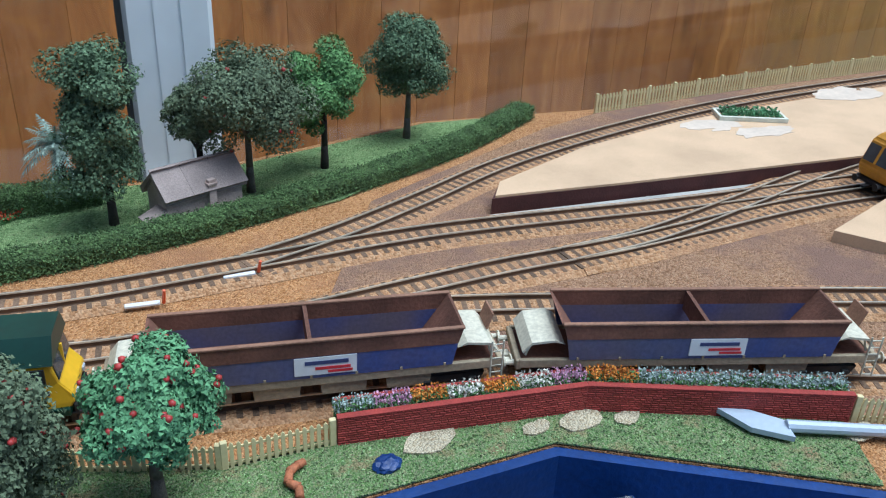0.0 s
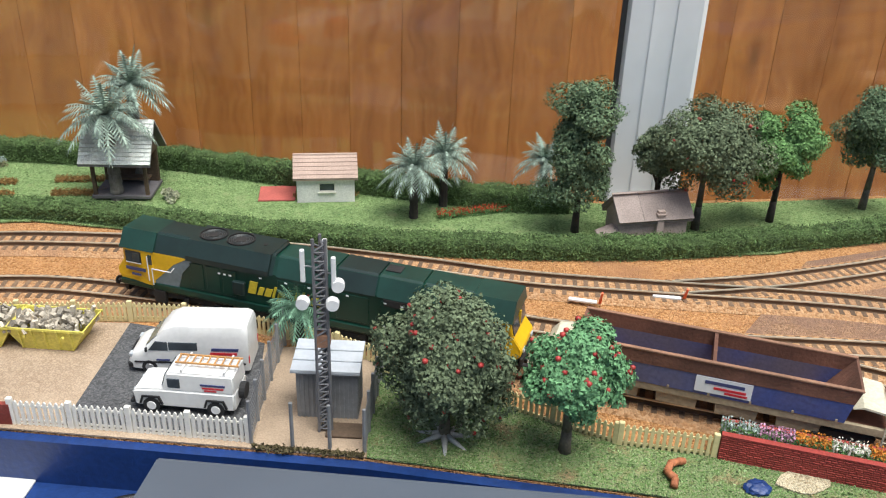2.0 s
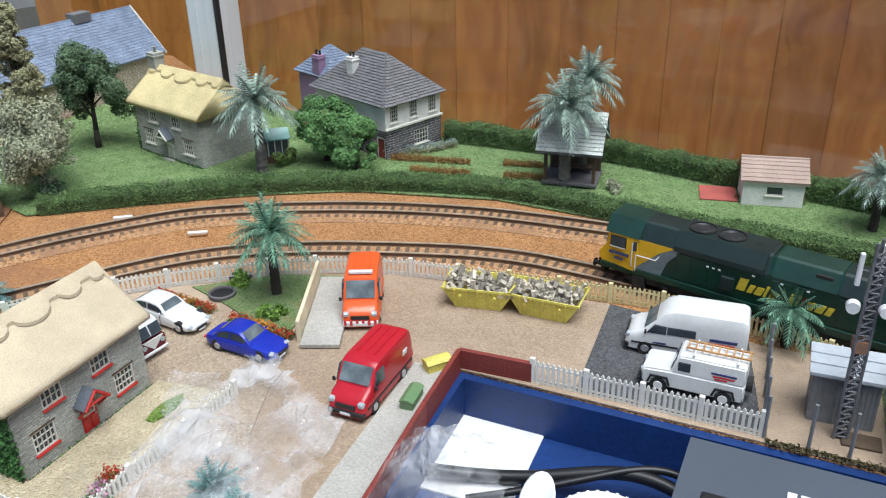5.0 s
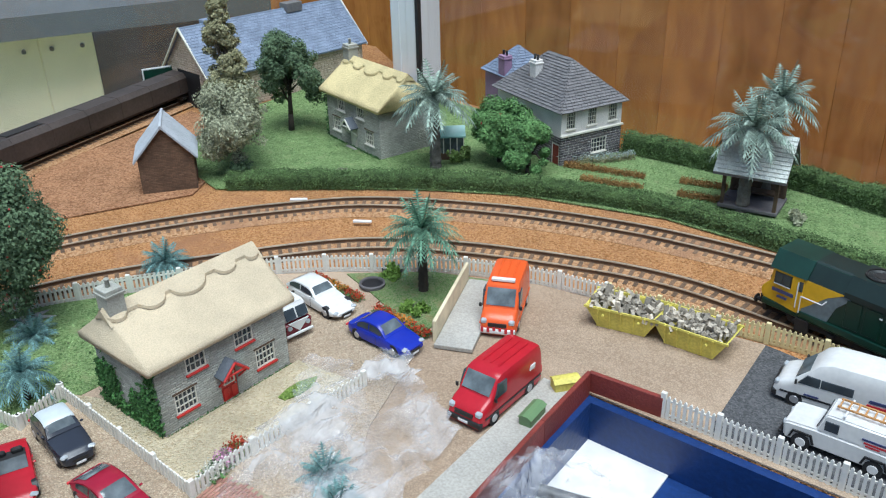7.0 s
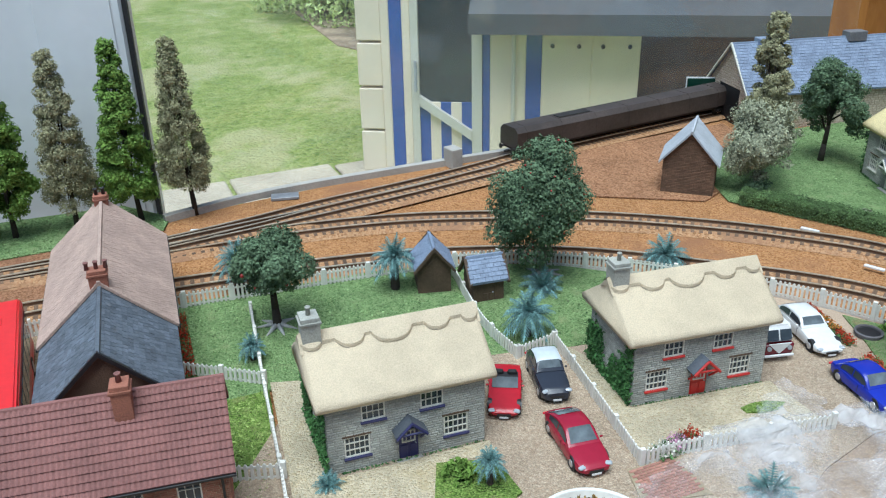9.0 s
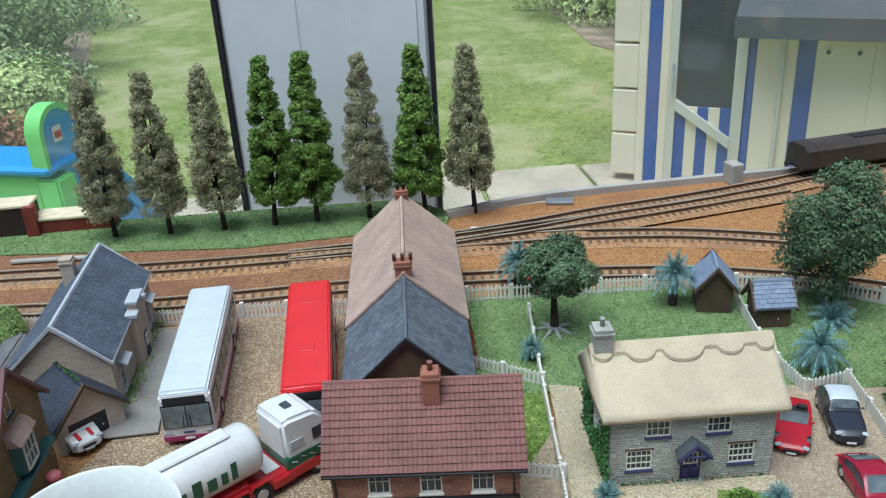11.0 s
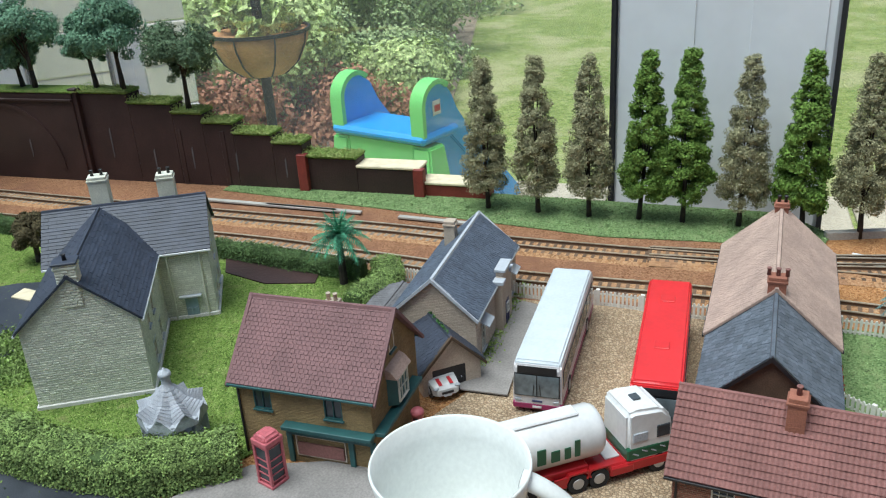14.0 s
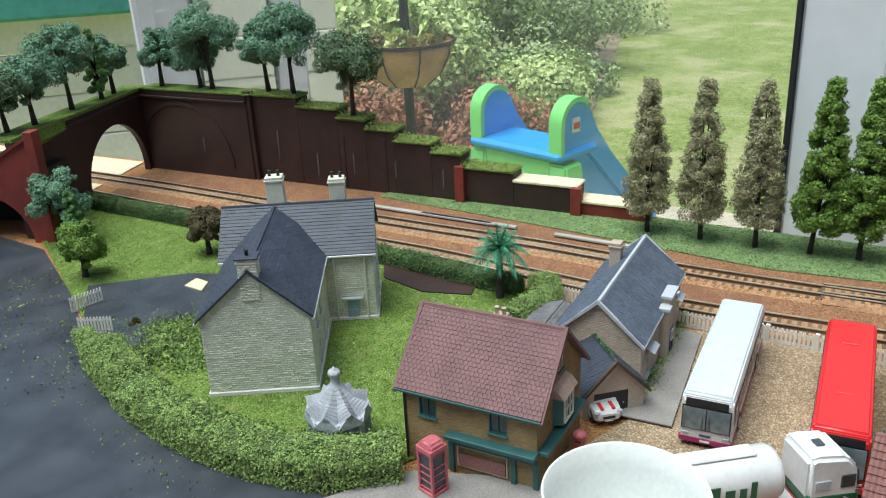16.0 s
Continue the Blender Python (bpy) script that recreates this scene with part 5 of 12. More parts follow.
def thatch_roof(ob, L, D, H, R, mat, seed):
    """A thick rounded straw roof with a scalloped ridge."""
    over = 0.0055
    half, lx = D / 2 + over, L + 0.011
    low = H - 0.0015
    bm = bm_new()
    nu, nv = 40, 11
    rows = []
    for i in range(nu + 1):
        x = -lx / 2 + lx * i / nu
        row = []
        for j in range(2 * nv + 1):
            t = (j - nv) / nv
            y = half * t
            z = low + 0.004 + (R - low - 0.004) * (1 - abs(t) ** 1.08)
            z += 0.0009 * math.cos(min(1, abs(t) * 6) * math.pi) + 0.0006 * noise.noise(Vector((x * 120 + seed, y * 120, 0)))
            row.append(bm.verts.new((x, y, z)))
        rows.append([bm.verts.new((x, -half + 0.001, low))] + row + [bm.verts.new((x, half - 0.001, low))])
    for a, b in zip(rows, rows[1:]):
        for j in range(len(a) - 1):
            bm.faces.new((a[j], a[j + 1], b[j + 1], b[j]))
        bm.faces.new((a[-1], a[0], b[0], b[-1]))
    bm.faces.new(rows[0])
    bm.faces.new(rows[-1][::-1])
    bmesh.ops.recalc_face_normals(bm, faces=bm.faces)
    roof = part("roof", bm, mat, ob, "thick straw thatch", smooth=True)
    bm = bm_new()
    for side in (-1, 1):
        prev = None
        for i in range(61):
            x = -lx / 2 + lx * i / 60
            d = 0.0042 + sum(k * math.sqrt(max(0.0, 1 - ((i / 60 - c) / q) ** 2)) for c, k, q in ((0.06, 0.0030, 0.05), (0.27, 0.0044, 0.075), (0.50, 0.0058, 0.11), (0.76, 0.0040, 0.07), (0.95, 0.0030, 0.05)))
            zt, t = R + 0.0030, d / half
            zl = low + 0.004 + (R - low - 0.004) * (1 - t**1.08)
            cur = [bm.verts.new((x, 0, zt)), bm.verts.new((x, side * (d - 0.0008), zl + 0.0026)), bm.verts.new((x, side * (d + 0.0006), zl + 0.0012)), bm.verts.new((x, side * (d + 0.0008), zl - 0.0008))]
            if prev:
                bm.faces.new((prev[0], prev[1], cur[1], cur[0]))
                bm.faces.new((prev[1], prev[2], cur[2], cur[1]))
                bm.faces.new((prev[2], prev[3], cur[3], cur[2]))
            prev = cur
    for sx in (-1, 1):
        prism(bm, [(-0.0085, R - 0.006), (0, R + 0.0022), (0.0085, R - 0.006), (0, R - 0.003)], sx * lx / 2 - 0.0008, sx * lx / 2 + 0.0008, "x")
    bmesh.ops.recalc_face_normals(bm, faces=bm.faces)
    part("ridge_cap", bm, mat, roof, "scalloped thatch ridge", smooth="auto")
    return roof


def ivy(parent, m, pts, count, seed):
    """A climber over patches (u, z, spread) of a wall."""
    rng = np.random.default_rng(seed)
    c = []
    for u, z, s in pts:
        p = rng.normal(size=(60, 2)) * s * 0.5
        c += [m @ Vector((u + a, -0.001 - abs(rng.normal()) * 0.0008, max(0.001, z + b))) for a, b in p]
    v, f = tufts(np.array([tuple(q) for q in c]), 0.0013, count, rng)
    stuff("ivy", (v, f), M["ivy"], parent, "green climbing ivy")


def cottage(m, label, paint, thatch, seed, stone="stone_grey", D=0.060):
    L, H, R = 0.0925, 0.0485, 0.0755
    ww, pm, dk = M["window_white"], M[paint], M["timber"]
    wins = [(0, -0.0295, 0.0115, 0.0145, 0.0135, 5, 3, ww, pm, dk), (0, 0.0285, 0.0115, 0.0145, 0.0135, 5, 3, ww, pm, dk),
            (0, -0.0195, 0.0335, 0.0135, 0.0105, 4, 2, ww, pm), (0, 0.0145, 0.0335, 0.0135, 0.0105, 4, 2, ww, pm)]
    ob = thing("cottage", m, label, "house", "thatched cottages")
    doors = [(0, 0.0, 0.0115, 0.0245)]
    for side in range(4):
        f = side_frame(side, L, D)
        holes = [(w[1] - w[3] / 2, w[1] + w[3] / 2, w[2], w[2] + w[4]) for w in wins if w[0] == side] + [(d[1] - d[2] / 2, d[1] + d[2] / 2, 0.0, d[3]) for d in doors if d[0] == side]
        g = R - H - 0.002 if side in (1, 3) else 0
        bm = bm_new()
        wall_panel(bm, f, L if side in (0, 2) else D - 0.004, H, holes, 0.002, g)
        wall = part("wall", bm, M["mortar"], ob)
        stuff("stonework", blockwork(f, L if side in (0, 2) else D, H, holes, 0.0016, 0.0046, g, 0.00028, 0.00032, seed=seed + side), M[stone], wall)
    for w in wins:
        window(ob, side_frame(w[0], L, D) @ Matrix.Translation((w[1], 0.0005, w[2])), *w[3:])
    f = side_frame(0, L, D)
    door(ob, f @ Matrix.Translation((0.0, 0.0004, 0.0002)), 0.0115, 0.0241, pm, M["concrete"], True)
    # porch hood
    bm = bm_new()
    prism(bm, [(-0.0095, 0.0235), (0, 0.0325), (0.0095, 0.0235), (0.0088, 0.0220), (0, 0.0305), (-0.0088, 0.0220)], -0.0085, 0.0, "y")
    bmesh.ops.transform(bm, matrix=f, verts=bm.verts)
    porch = part("porch", bm, M["slate"], ob, "small slated porch hood")
    bm = bm_new()
    for s in (-1, 1):
        tube(bm, f @ Vector((s * 0.0088, -0.0089, 0.0226)), f @ Vector((0, -0.0089, 0.0312)), 0.0009, seg=6)
        tube(bm, f @ Vector((s * 0.0072, -0.0005, 0.0150)), f @ Vector((s * 0.0072, -0.0080, 0.0225)), 0.0007, seg=6)
    tube(bm, f @ Vector((-0.0075, -0.0089, 0.0245)), f @ Vector((0.0075, -0.0089, 0.0245)), 0.0007, seg=6)
    part("porch_frame", bm, pm, porch)
    thatch_roof(ob, L, D, H, R, M[thatch], seed)
    chimney(ob, -L / 2 + 0.001, 0, 0.0105, 0.0110, R - 0.012, R + 0.0135, M["stone_grey"], 1, M["stone_grey"])
    fl = side_frame(3, L, D)
    spots = []
    for k in range(9):
        u = (k / 8 - 0.5) * (D - 0.006)
        top = 0.012 + 0.028 * abs(k / 8 - 0.5) * 2 + 0.006 * math.sin(k * 2.1 + seed)
        spots += [(u, z, 0.0055) for z in np.arange(0.003, top, 0.0055)]
    ivy(ob, fl, spots, 3600, seed)
    # moss at the foot of the walls
    rng = np.random.default_rng(seed + 5)
    u = rng.uniform(-L / 2, L / 2, 700)
    c = np.array([tuple(f @ Vector((a, -0.0012 - 0.001 * rng.random(), 0.0006 + 0.0030 * rng.random() ** 2))) for a in u])
    stuff("moss", tufts(c, 0.0008, 1300, rng), M["ivy"], ob)
    return ob


cottage(pose(-0.584, 0.1535, 0, 0, 0, 86.4), "stone cottage with cream thatched roof, navy door and ivy", "paint_navy", "thatch", 11)
cottage(pose(-0.5675, 0.3435, 0, 0, 0, 82.8), "stone cottage with cream thatched roof, red door and ivy", "paint_red", "thatch", 23)
cottage(pose(-0.733, 0.763, 0, 0, 0, -20.5) @ Matrix.Scale(1.10, 4), "grey stone cottage with yellow thatched roof and white door", "window_white", "thatch_yellow", 37)

WW, UP = M["window_white"], M["white_upvc"]
# brick house with red tiled roof
o = house("brick_house", pose(-0.566, 0.0045, 0, 0, 0, 83.0), "red brick house with dark red tiles and white sash windows", 0.098, 0.060, 0.050, 0.080, M["brick_orange"], M["tile_red"],
          [(0, x, 0.030, 0.0115, 0.016, 3, 2, WW, WW, WW) for x in (-0.024, 0.003, 0.030)] + [(0, 0.02, 0.004, 0.016, 0.017, 3, 2, WW, WW, WW)],
          [(0, -0.02, 0.012, 0.022, M["window_white"], M["concrete"])], block=(0.0012, 0.0034), mortar=M["mortar_buff"], tile=(0.0050, 0.0040), over=0.004, fascia=M["paint_black"], pantiles=True)
chimney(o, 0.005, -0.006, 0.009, 0.010, 0.066, 0.090, M["brick_orange"], 1, M["tile_red"])
bm = box(bm_new(), -0.049, 0.049, -0.0325, -0.030, 0.0262, 0.0274)
part("string_course", bm, M["paint_black"], o)
for x in (-0.047, 0.046):
    part("drainpipe", tube(bm_new(), (x, -0.031, 0), (x, -0.031, 0.049), 0.0007, seg=6), M["paint_black"], o)
# terrace
o = house("terrace_house", pose(-0.772, 0.009, 0, 0, 0, 176.5), "long terrace house with a pale pinkish tiled roof", 0.148, 0.078, 0.045, 0.080, M["stone_buff"], M["tile_pink"],
          [(0, x, 0.024, 0.010, 0.013, 2, 2, WW, WW) for x in (-0.05, 0.0, 0.05)] + [(2, x, 0.024, 0.010, 0.013, 2, 2, WW, WW) for x in (-0.05, 0.0, 0.05)], (), tile=(0.0032, 0.0032), over=0.0035, fascia=M["paint_black"])
chimney(o, -0.071, 0, 0.009, 0.011, 0.070, 0.0875, M["brick_orange"], 3, M["tile_red"])
chimney(o, 0.071, 0, 0.009, 0.010, 0.070, 0.085, M["brick_orange"], 2, M["paint_black"])
o = house("terrace_house", pose(-0.657, 0.002, 0, 0, 0, 176.5), "brick terrace house with a mottled blue-grey slate roof", 0.082, 0.076, 0.043, 0.077, M["brick_brown"], M["slates"],
          [(0, 0.0, 0.024, 0.010, 0.013, 2, 2, WW, WW), (2, 0.0, 0.024, 0.010, 0.013, 2, 2, WW, WW)], (), block=(0.0013, 0.0036), mortar=M["mortar_buff"], bare=(3,), tile=(0.0040, 0.0036), over=0.003, barge=M["paint_black"])
# station building
o = house("station_building", pose(-0.7515, -0.2245, 0, 0, 0, 0.5), "buff stone station building with blue slate roof and grey copings", 0.128, 0.062, 0.045, 0.071, M["stone_buff"], M["slates_station"],
          [(1, 0.0, 0.018, 0.008, 0.010, 2, 2, WW, M["lead"]), (2, -0.045, 0.008, 0.011, 0.020, 2, 3, WW, M["lead"], M["lead"]), (2, 0.045, 0.008, 0.011, 0.020, 2, 3, WW, M["lead"], M["lead"]), (0, 0.0, 0.01, 0.011, 0.018, 2, 3, WW, M["lead"])],
          [(2, 0.006, 0.011, 0.026, M["paint_navy"], M["concrete"])], block=(0.0013, 0.0036), mortar=M["mortar_pale"], tile=(0.0030, 0.0030), over=0.0025, barge=M["lead"], ridge_mat=M["lead"], fascia=M["lead"])
chimney(o, -0.030, -0.014, 0.009, 0.009, 0.055, 0.078, M["stone_buff"], 0, M["lead"])
bm = bm_new()
prism(bm, [(-0.016, 0.0), (0.016, 0.0), (0.016, 0.044), (0.009, 0.047), (0.009, 0.052), (-0.009, 0.052), (-0.009, 0.047), (-0.016, 0.044)], 0.0, 0.006, "y")
bmesh.ops.transform(bm, matrix=pose(-0.006, 0.031, 0), verts=bm.verts)
part("porch", bm, M["stone_buff"], o, "projecting stone entrance bay")
part("coping", box(bm_new(), -0.017, 0.005, 0.030, 0.039, 0.051, 0.0535, 0.0004), M["lead"], o)
part("coping", box(bm_new(), -0.023, -0.014, 0.030, 0.039, 0.0435, 0.0465, 0.0004), M["lead"], o)
part("coping", box(bm_new(), 0.003, 0.012, 0.030, 0.039, 0.0435, 0.0465, 0.0004), M["lead"], o)
door(o, pose(-0.006, 0.0372, 0.0, 0, 0, 180), 0.010, 0.024, M["paint_navy"], None, True)
for x in (-0.045, 0.045):
    bm = prism(bm_new(), [(0.031, 0.034), (0.038, 0.0305), (0.038, 0.0296), (0.031, 0.033)], x - 0.008, x + 0.008, "x")
    part("window_hood", bm, M["lead"], o)
# garage set at an angle between the station and the shop
# its black door leaf stands for the shade inside the open doorway
o = house("garage", pose(-0.6834, -0.224, 0, 0, 0, 40), "small pale garage with mossy slate roof and doorway shade as a black leaf", 0.064, 0.044, 0.022, 0.043, M["stone_buff"], M["slates_dark"], (), [(1, -0.002, 0.025, 0.019, M["paint_black"])], tile=(0.0034, 0.0032), over=0.003, barge=M["timber"])
stuff("moss", tufts(np.array([(RNG.uniform(-0.033, 0.033), RNG.uniform(-0.001, 0.001), 0.0452) for _ in range(120)]), 0.001, 300, np.random.default_rng(2)), M["ivy"], o)
o = house("store", pose(-0.735, -0.278, 0, 0, 0, 0), "low outhouse with grey slate roof", 0.060, 0.036, 0.020, 0.026, M["stone_buff"], M["slates_grey"], (), (), tile=(0.0036, 0.0036), over=0.002)
# corner shop
TE = M["paint_teal"]
o = house("shop", pose(-0.598, -0.2655, 0, 0, 0, 89.0), "brown stone corner shop with purple tiled roof and teal woodwork", 0.090, 0.076, 0.058, 0.094, M["stone_shop"], M["tile_purple"],
          [(0, -0.028, 0.036, 0.012, 0.015, 2, 1, TE, TE), (0, 0.020, 0.036, 0.012, 0.015, 2, 1, TE, TE), (1, 0.0, 0.066, 0.008, 0.012, 2, 3, WW, TE)],
          (), block=(0.0011, 0.0034), mortar=M["stone_shop"], tile=(0.0031, 0.0029), over=0.004, fascia=TE, barge=M["tile_purple"])
chimney(o, -0.006, 0.026, 0.010, 0.008, 0.060, 0.082, M["stone_buff"], 2, M["stone_buff"])
front = side_frame(0, 0.090, 0.076)
bm = boxm(bm_new(), front @ Matrix.Translation((0.016, -0.003, 0.0285)), 0.060, 0.008, 0.003, 0.0004)
boxm(bm, front @ Matrix.Translation((0.016, -0.0015, 0.0245)), 0.058, 0.003, 0.005, 0.0003)
for u in (-0.012, 0.030, 0.0445):
    boxm(bm, front @ Matrix.Translation((u, -0.001, 0.012)), 0.0035, 0.002, 0.023, 0.0003)
part("shop_front", bm, TE, o, "teal painted shop front")
shopw = window(o, front @ Matrix.Translation((0.009, -0.0006, 0.006)), 0.034, 0.015, 1, 1, M["stone_buff"])
part("shelf", boxm(bm_new(), front @ Matrix.Translation((0.009, -0.001, 0.0115)), 0.031, 0.001, 0.009), M["tile_red"], o, "rust-red display behind the shop window")
gable = side_frame(1, 0.090, 0.076)
bm = boxm(bm_new(), gable @ Matrix.Translation((-0.004, -0.003, 0.0285)), 0.066, 0.008, 0.003, 0.0004)
part("canopy", bm, TE, o, "teal canopy along the side")
bay = part("bay_window", prism(bm_new(), [(0, 0), (-0.011, 0), (-0.008, -0.006), (0.008, -0.006), (0.011, 0)], 0.033, 0.053, "z"), TE, o)
bay.matrix_local = gable @ Matrix.Translation((-0.002, 0, 0))
window(o, gable @ Matrix.Translation((-0.002, -0.0066, 0.0345)), 0.015, 0.017, 3, 2, WW)
bm = prism(bm_new(), [(0, 0.060), (-0.004, 0.058), (-0.008, 0.053), (0, 0.053)], -0.012, 0.012, "x")
bmesh.ops.transform(bm, matrix=gable @ Matrix.Translation((-0.002, 0, 0)), verts=bm.verts)
part("bay_roof", bm, M["tile_pink"], o)
part("drainpipe", tube(bm_new(), front @ Vector((-0.044, -0.001, 0)), front @ Vector((-0.044, -0.001, 0.056)), 0.0008, seg=6), M["paint_black"], o)

# manor house: a main block and a cross wing
MA = math.degrees(math.atan2(-0.489, -0.872))
mm = pose(-0.5875, -0.4475, 0, 0, 0, MA)
o = house("manor_house", mm @ Matrix.Translation((0.066, 0, 0)), "large cream stone manor house with dark slate roofs", 0.132, 0.079, 0.066, 0.101, M["stone_cream"], M["slates_dark"],
          [(0, -0.034, 0.040, 0.009, 0.013, 2, 3, WW, M["lead"], M["lead"]), (0, -0.010, 0.040, 0.009, 0.013, 2, 3, WW, M["lead"], M["lead"]), (0, -0.030, 0.010, 0.011, 0.016, 2, 3, WW, M["lead"], M["lead"]), (0, 0.006, 0.010, 0.010, 0.015, 2, 3, WW, M["lead"], M["lead"])],
          (), block=(0.0018, 0.0042), mortar=M["mortar_cream"], tile=(0.0120, 0.0030), over=0.003, base=M["render_white"], fascia=UP)
chimney(o, -0.0612, 0, 0.0112, 0.014, 0.078, 0.110, M["stone_cream"], 1, M["paint_black"])
stuff("stonework", blockwork(side_frame(3, 0.132, 0.079) @ Matrix.Translation((0, -0.0010, 0.078)), 0.0142, 0.029, (), 0.0021, 0.0046, seed=9), M["stone_cream"], o)
part("chimney_cap", box(bm_new(), -0.0682, -0.0545, -0.0082, 0.0082, 0.1092, 0.1108, 0.0003), M["slates_dark"], o)
chimney(o, 0.098, 0.002, 0.013, 0.015, 0.09, 0.120, M["stone_cream"], 2, M["paint_black"])
wing = house("manor_wing", mm @ pose(0.150, -0.018, 0, 0, 0, 90), "cross wing of the cream stone manor with dark slate roof", 0.126, 0.074, 0.066, 0.098, M["stone_cream"], M["slates_dark"],
             [(3, 0.0, 0.040, 0.010, 0.013, 2, 3, WW, M["lead"], M["lead"]), (3, -0.012, 0.010, 0.010, 0.014, 2, 3, WW, M["lead"], M["lead"]), (3, 0.014, 0.010, 0.010, 0.014, 2, 3, WW, M["lead"], M["lead"])], (), block=(0.0018, 0.0042), mortar=M["mortar_cream"], tile=(0.0120, 0.0034), over=0.003, base=M["render_white"], fascia=UP)
chimney(wing, -0.034, -0.012, 0.014, 0.012, 0.085, 0.116, M["stone_cream"], 2, M["paint_black"])
f = side_frame(2, 0.126, 0.074)
door(wing, f @ Matrix.Translation((0.043, -0.0012, 0.004)), 0.010, 0.017, M["paint_ltblue"])
part("door_hood", boxm(bm_new(), f @ Matrix.Translation((0.043, -0.002, 0.0225)), 0.018, 0.004, 0.002, 0.0004), M["lead"], wing)
for u in (0.0555, 0.0295):
    part("drainpipe", tube(bm_new(), f @ Vector((u, -0.0015, 0.0)), f @ Vector((u, -0.0015, 0.065)), 0.0008, seg=6), M["stone_cream"], wing)

# villa with hipped roof
o = house("villa", pose(-0.562, 0.844, 0, 0, 0, -28.0), "white villa with dark stone base and grey hipped tile roof", 0.112, 0.075, 0.061, 0.096, M["render_white"], M["slates_grey"],
          [(1, u, 0.038, 0.011, 0.017, 4, 4, WW, WW) for u in (-0.026, 0.0, 0.026)] + [(1, 0.010, 0.008, 0.019, 0.015, 5, 3, WW, WW)],
          [(0, 0.048, 0.010, 0.022, M["brick_red"])], hip=True, over=0.005, tile=(0.0036, 0.0032))
chimney(o, -0.012, -0.020, 0.010, 0.009, 0.066, 0.092, M["render_white"], 2, M["paint_black"])
f = side_frame(1, 0.112, 0.075)
holes = [(0.0005, 0.0195, 0.008, 0.023)]
stuff("stonework", blockwork(f, 0.077, 0.031, holes, 0.0026, 0.0055, seed=4), M["stone_dark"], o)
stuff("stonework", blockwork(side_frame(0, 0.112, 0.075), 0.112, 0.031, [(0.042, 0.054, 0, 0.023)], 0.0026, 0.0055, seed=5), M["stone_dark"], o)
part("string_course", boxm(bm_new(), f @ Matrix.Translation((0, -0.0012, 0.0325)), 0.078, 0.003, 0.0022, 0.0003), M["window_white"], o)
o = house("villa_wing", pose(-0.640, 0.905, 0, 0, 0, -28.0), "mauve rendered side wing with a blue slate roof", 0.052, 0.055, 0.060, 0.084, M["render_purple"], M["slates_blue"], (), (), hip=True, over=0.004, tile=(0.0036, 0.0034))
chimney(o, 0.012, -0.026, 0.012, 0.010, 0.0, 0.080, M["render_purple"], 2, M["paint_black"])

# goods shed
# a black leaf fills the gable opening in place of its inner shade
o = house("goods_shed", pose(-0.988, 0.872, 0, 0, 0, 78.3), "stone goods shed with a pale blue slate roof and gable opening shaded by a black leaf", 0.238, 0.095, 0.049, 0.097, M["stone_buff"], M["slates_blue"], (), [(3, 0.0, 0.05, 0.045, M["paint_black"])], block=(0.003, 0.006), mortar=M["mortar_buff"], tile=(0.0050, 0.0042), over=0.005, barge=M["window_white"], ridge_mat=M["slates_blue"])
part("vent", box(bm_new(), 0.03, 0.055, -0.008, 0.008, 0.092, 0.104, 0.0006), M["slates_grey"], o)
part("vent", box(bm_new(), -0.09, -0.07, -0.008, 0.008, 0.092, 0.102, 0.0006), M["slates_blue"], o)
# lamp hut
o = house("lamp_hut", pose(-0.842, 0.567, 0, 0, 0, 137), "small brown brick lineside hut with a pale slate roof", 0.050, 0.050, 0.038, 0.066, M["brick_brown"], M["lead"], (), (), block=(0.0016, 0.0042), mortar=M["timber"], tile=(0.006, 0.0034), over=0.004)
M["felt_grey"] = material("felt_grey", (0.34, 0.275, 0.25), 0.85, 0, 0.25, 50, 0.3, 900)
M["wall_pink"] = material("wall_pink", (0.50, 0.39, 0.34), 0.9, 0, 0.25, 60, 0.2, 1200)
# greenhouse by the far cottage, bungalow, garden hut, kiosk, privies
o = house("bungalow", pose(0.101, 0.705, 0, 0, 0, 11), "tiny outbuilding with pinkish walls and a grey-brown felt roof", 0.060, 0.026, 0.023, 0.037, M["wall_pink"], M["felt_grey"], (), (), over=0.003, tile=(0.022, 0.02))
chimney(o, 0.004, -0.0155, 0.006, 0.004, 0.0, 0.030, M["wall_pink"], 0, M["lead"])
part("lean_to", prism(bm_new(), [(-0.043, 0.0), (-0.030, 0.0), (-0.030, 0.013), (-0.044, 0.008)], -0.013, -0.001, "y"), M["wall_pink"], o)
part("lean_to_roof", prism(bm_new(), [(-0.045, 0.0078), (-0.030, 0.0132), (-0.030, 0.0146), (-0.0455, 0.0090)], -0.0145, 0.0, "y"), M["felt_grey"], o)
M["roof_teal"] = gloss("roof_teal", (0.30, 0.55, 0.52), 0.25)
o = thing("greenhouse", pose(-0.640, 0.756, 0.0022, 0, 0, 35), "small white framed greenhouse with a pale teal roof", "greenhouse")
part("base", box(bm_new(), -0.014, 0.014, -0.010, 0.010, 0.0, 0.007, 0.0004), M["brick_brown"], o)
part("glazing", box(bm_new(), -0.0132, 0.0132, -0.0092, 0.0092, 0.007, 0.024), M["car_glass"], o, "glass sides")
part("roof", prism(bm_new(), [(-0.0115, 0.0235), (0.0, 0.0315), (0.0115, 0.0235), (0.0115, 0.0248), (0.0, 0.0328), (-0.0115, 0.0248)], -0.0155, 0.0155, "x"), M["roof_teal"], o, "pale teal roof")
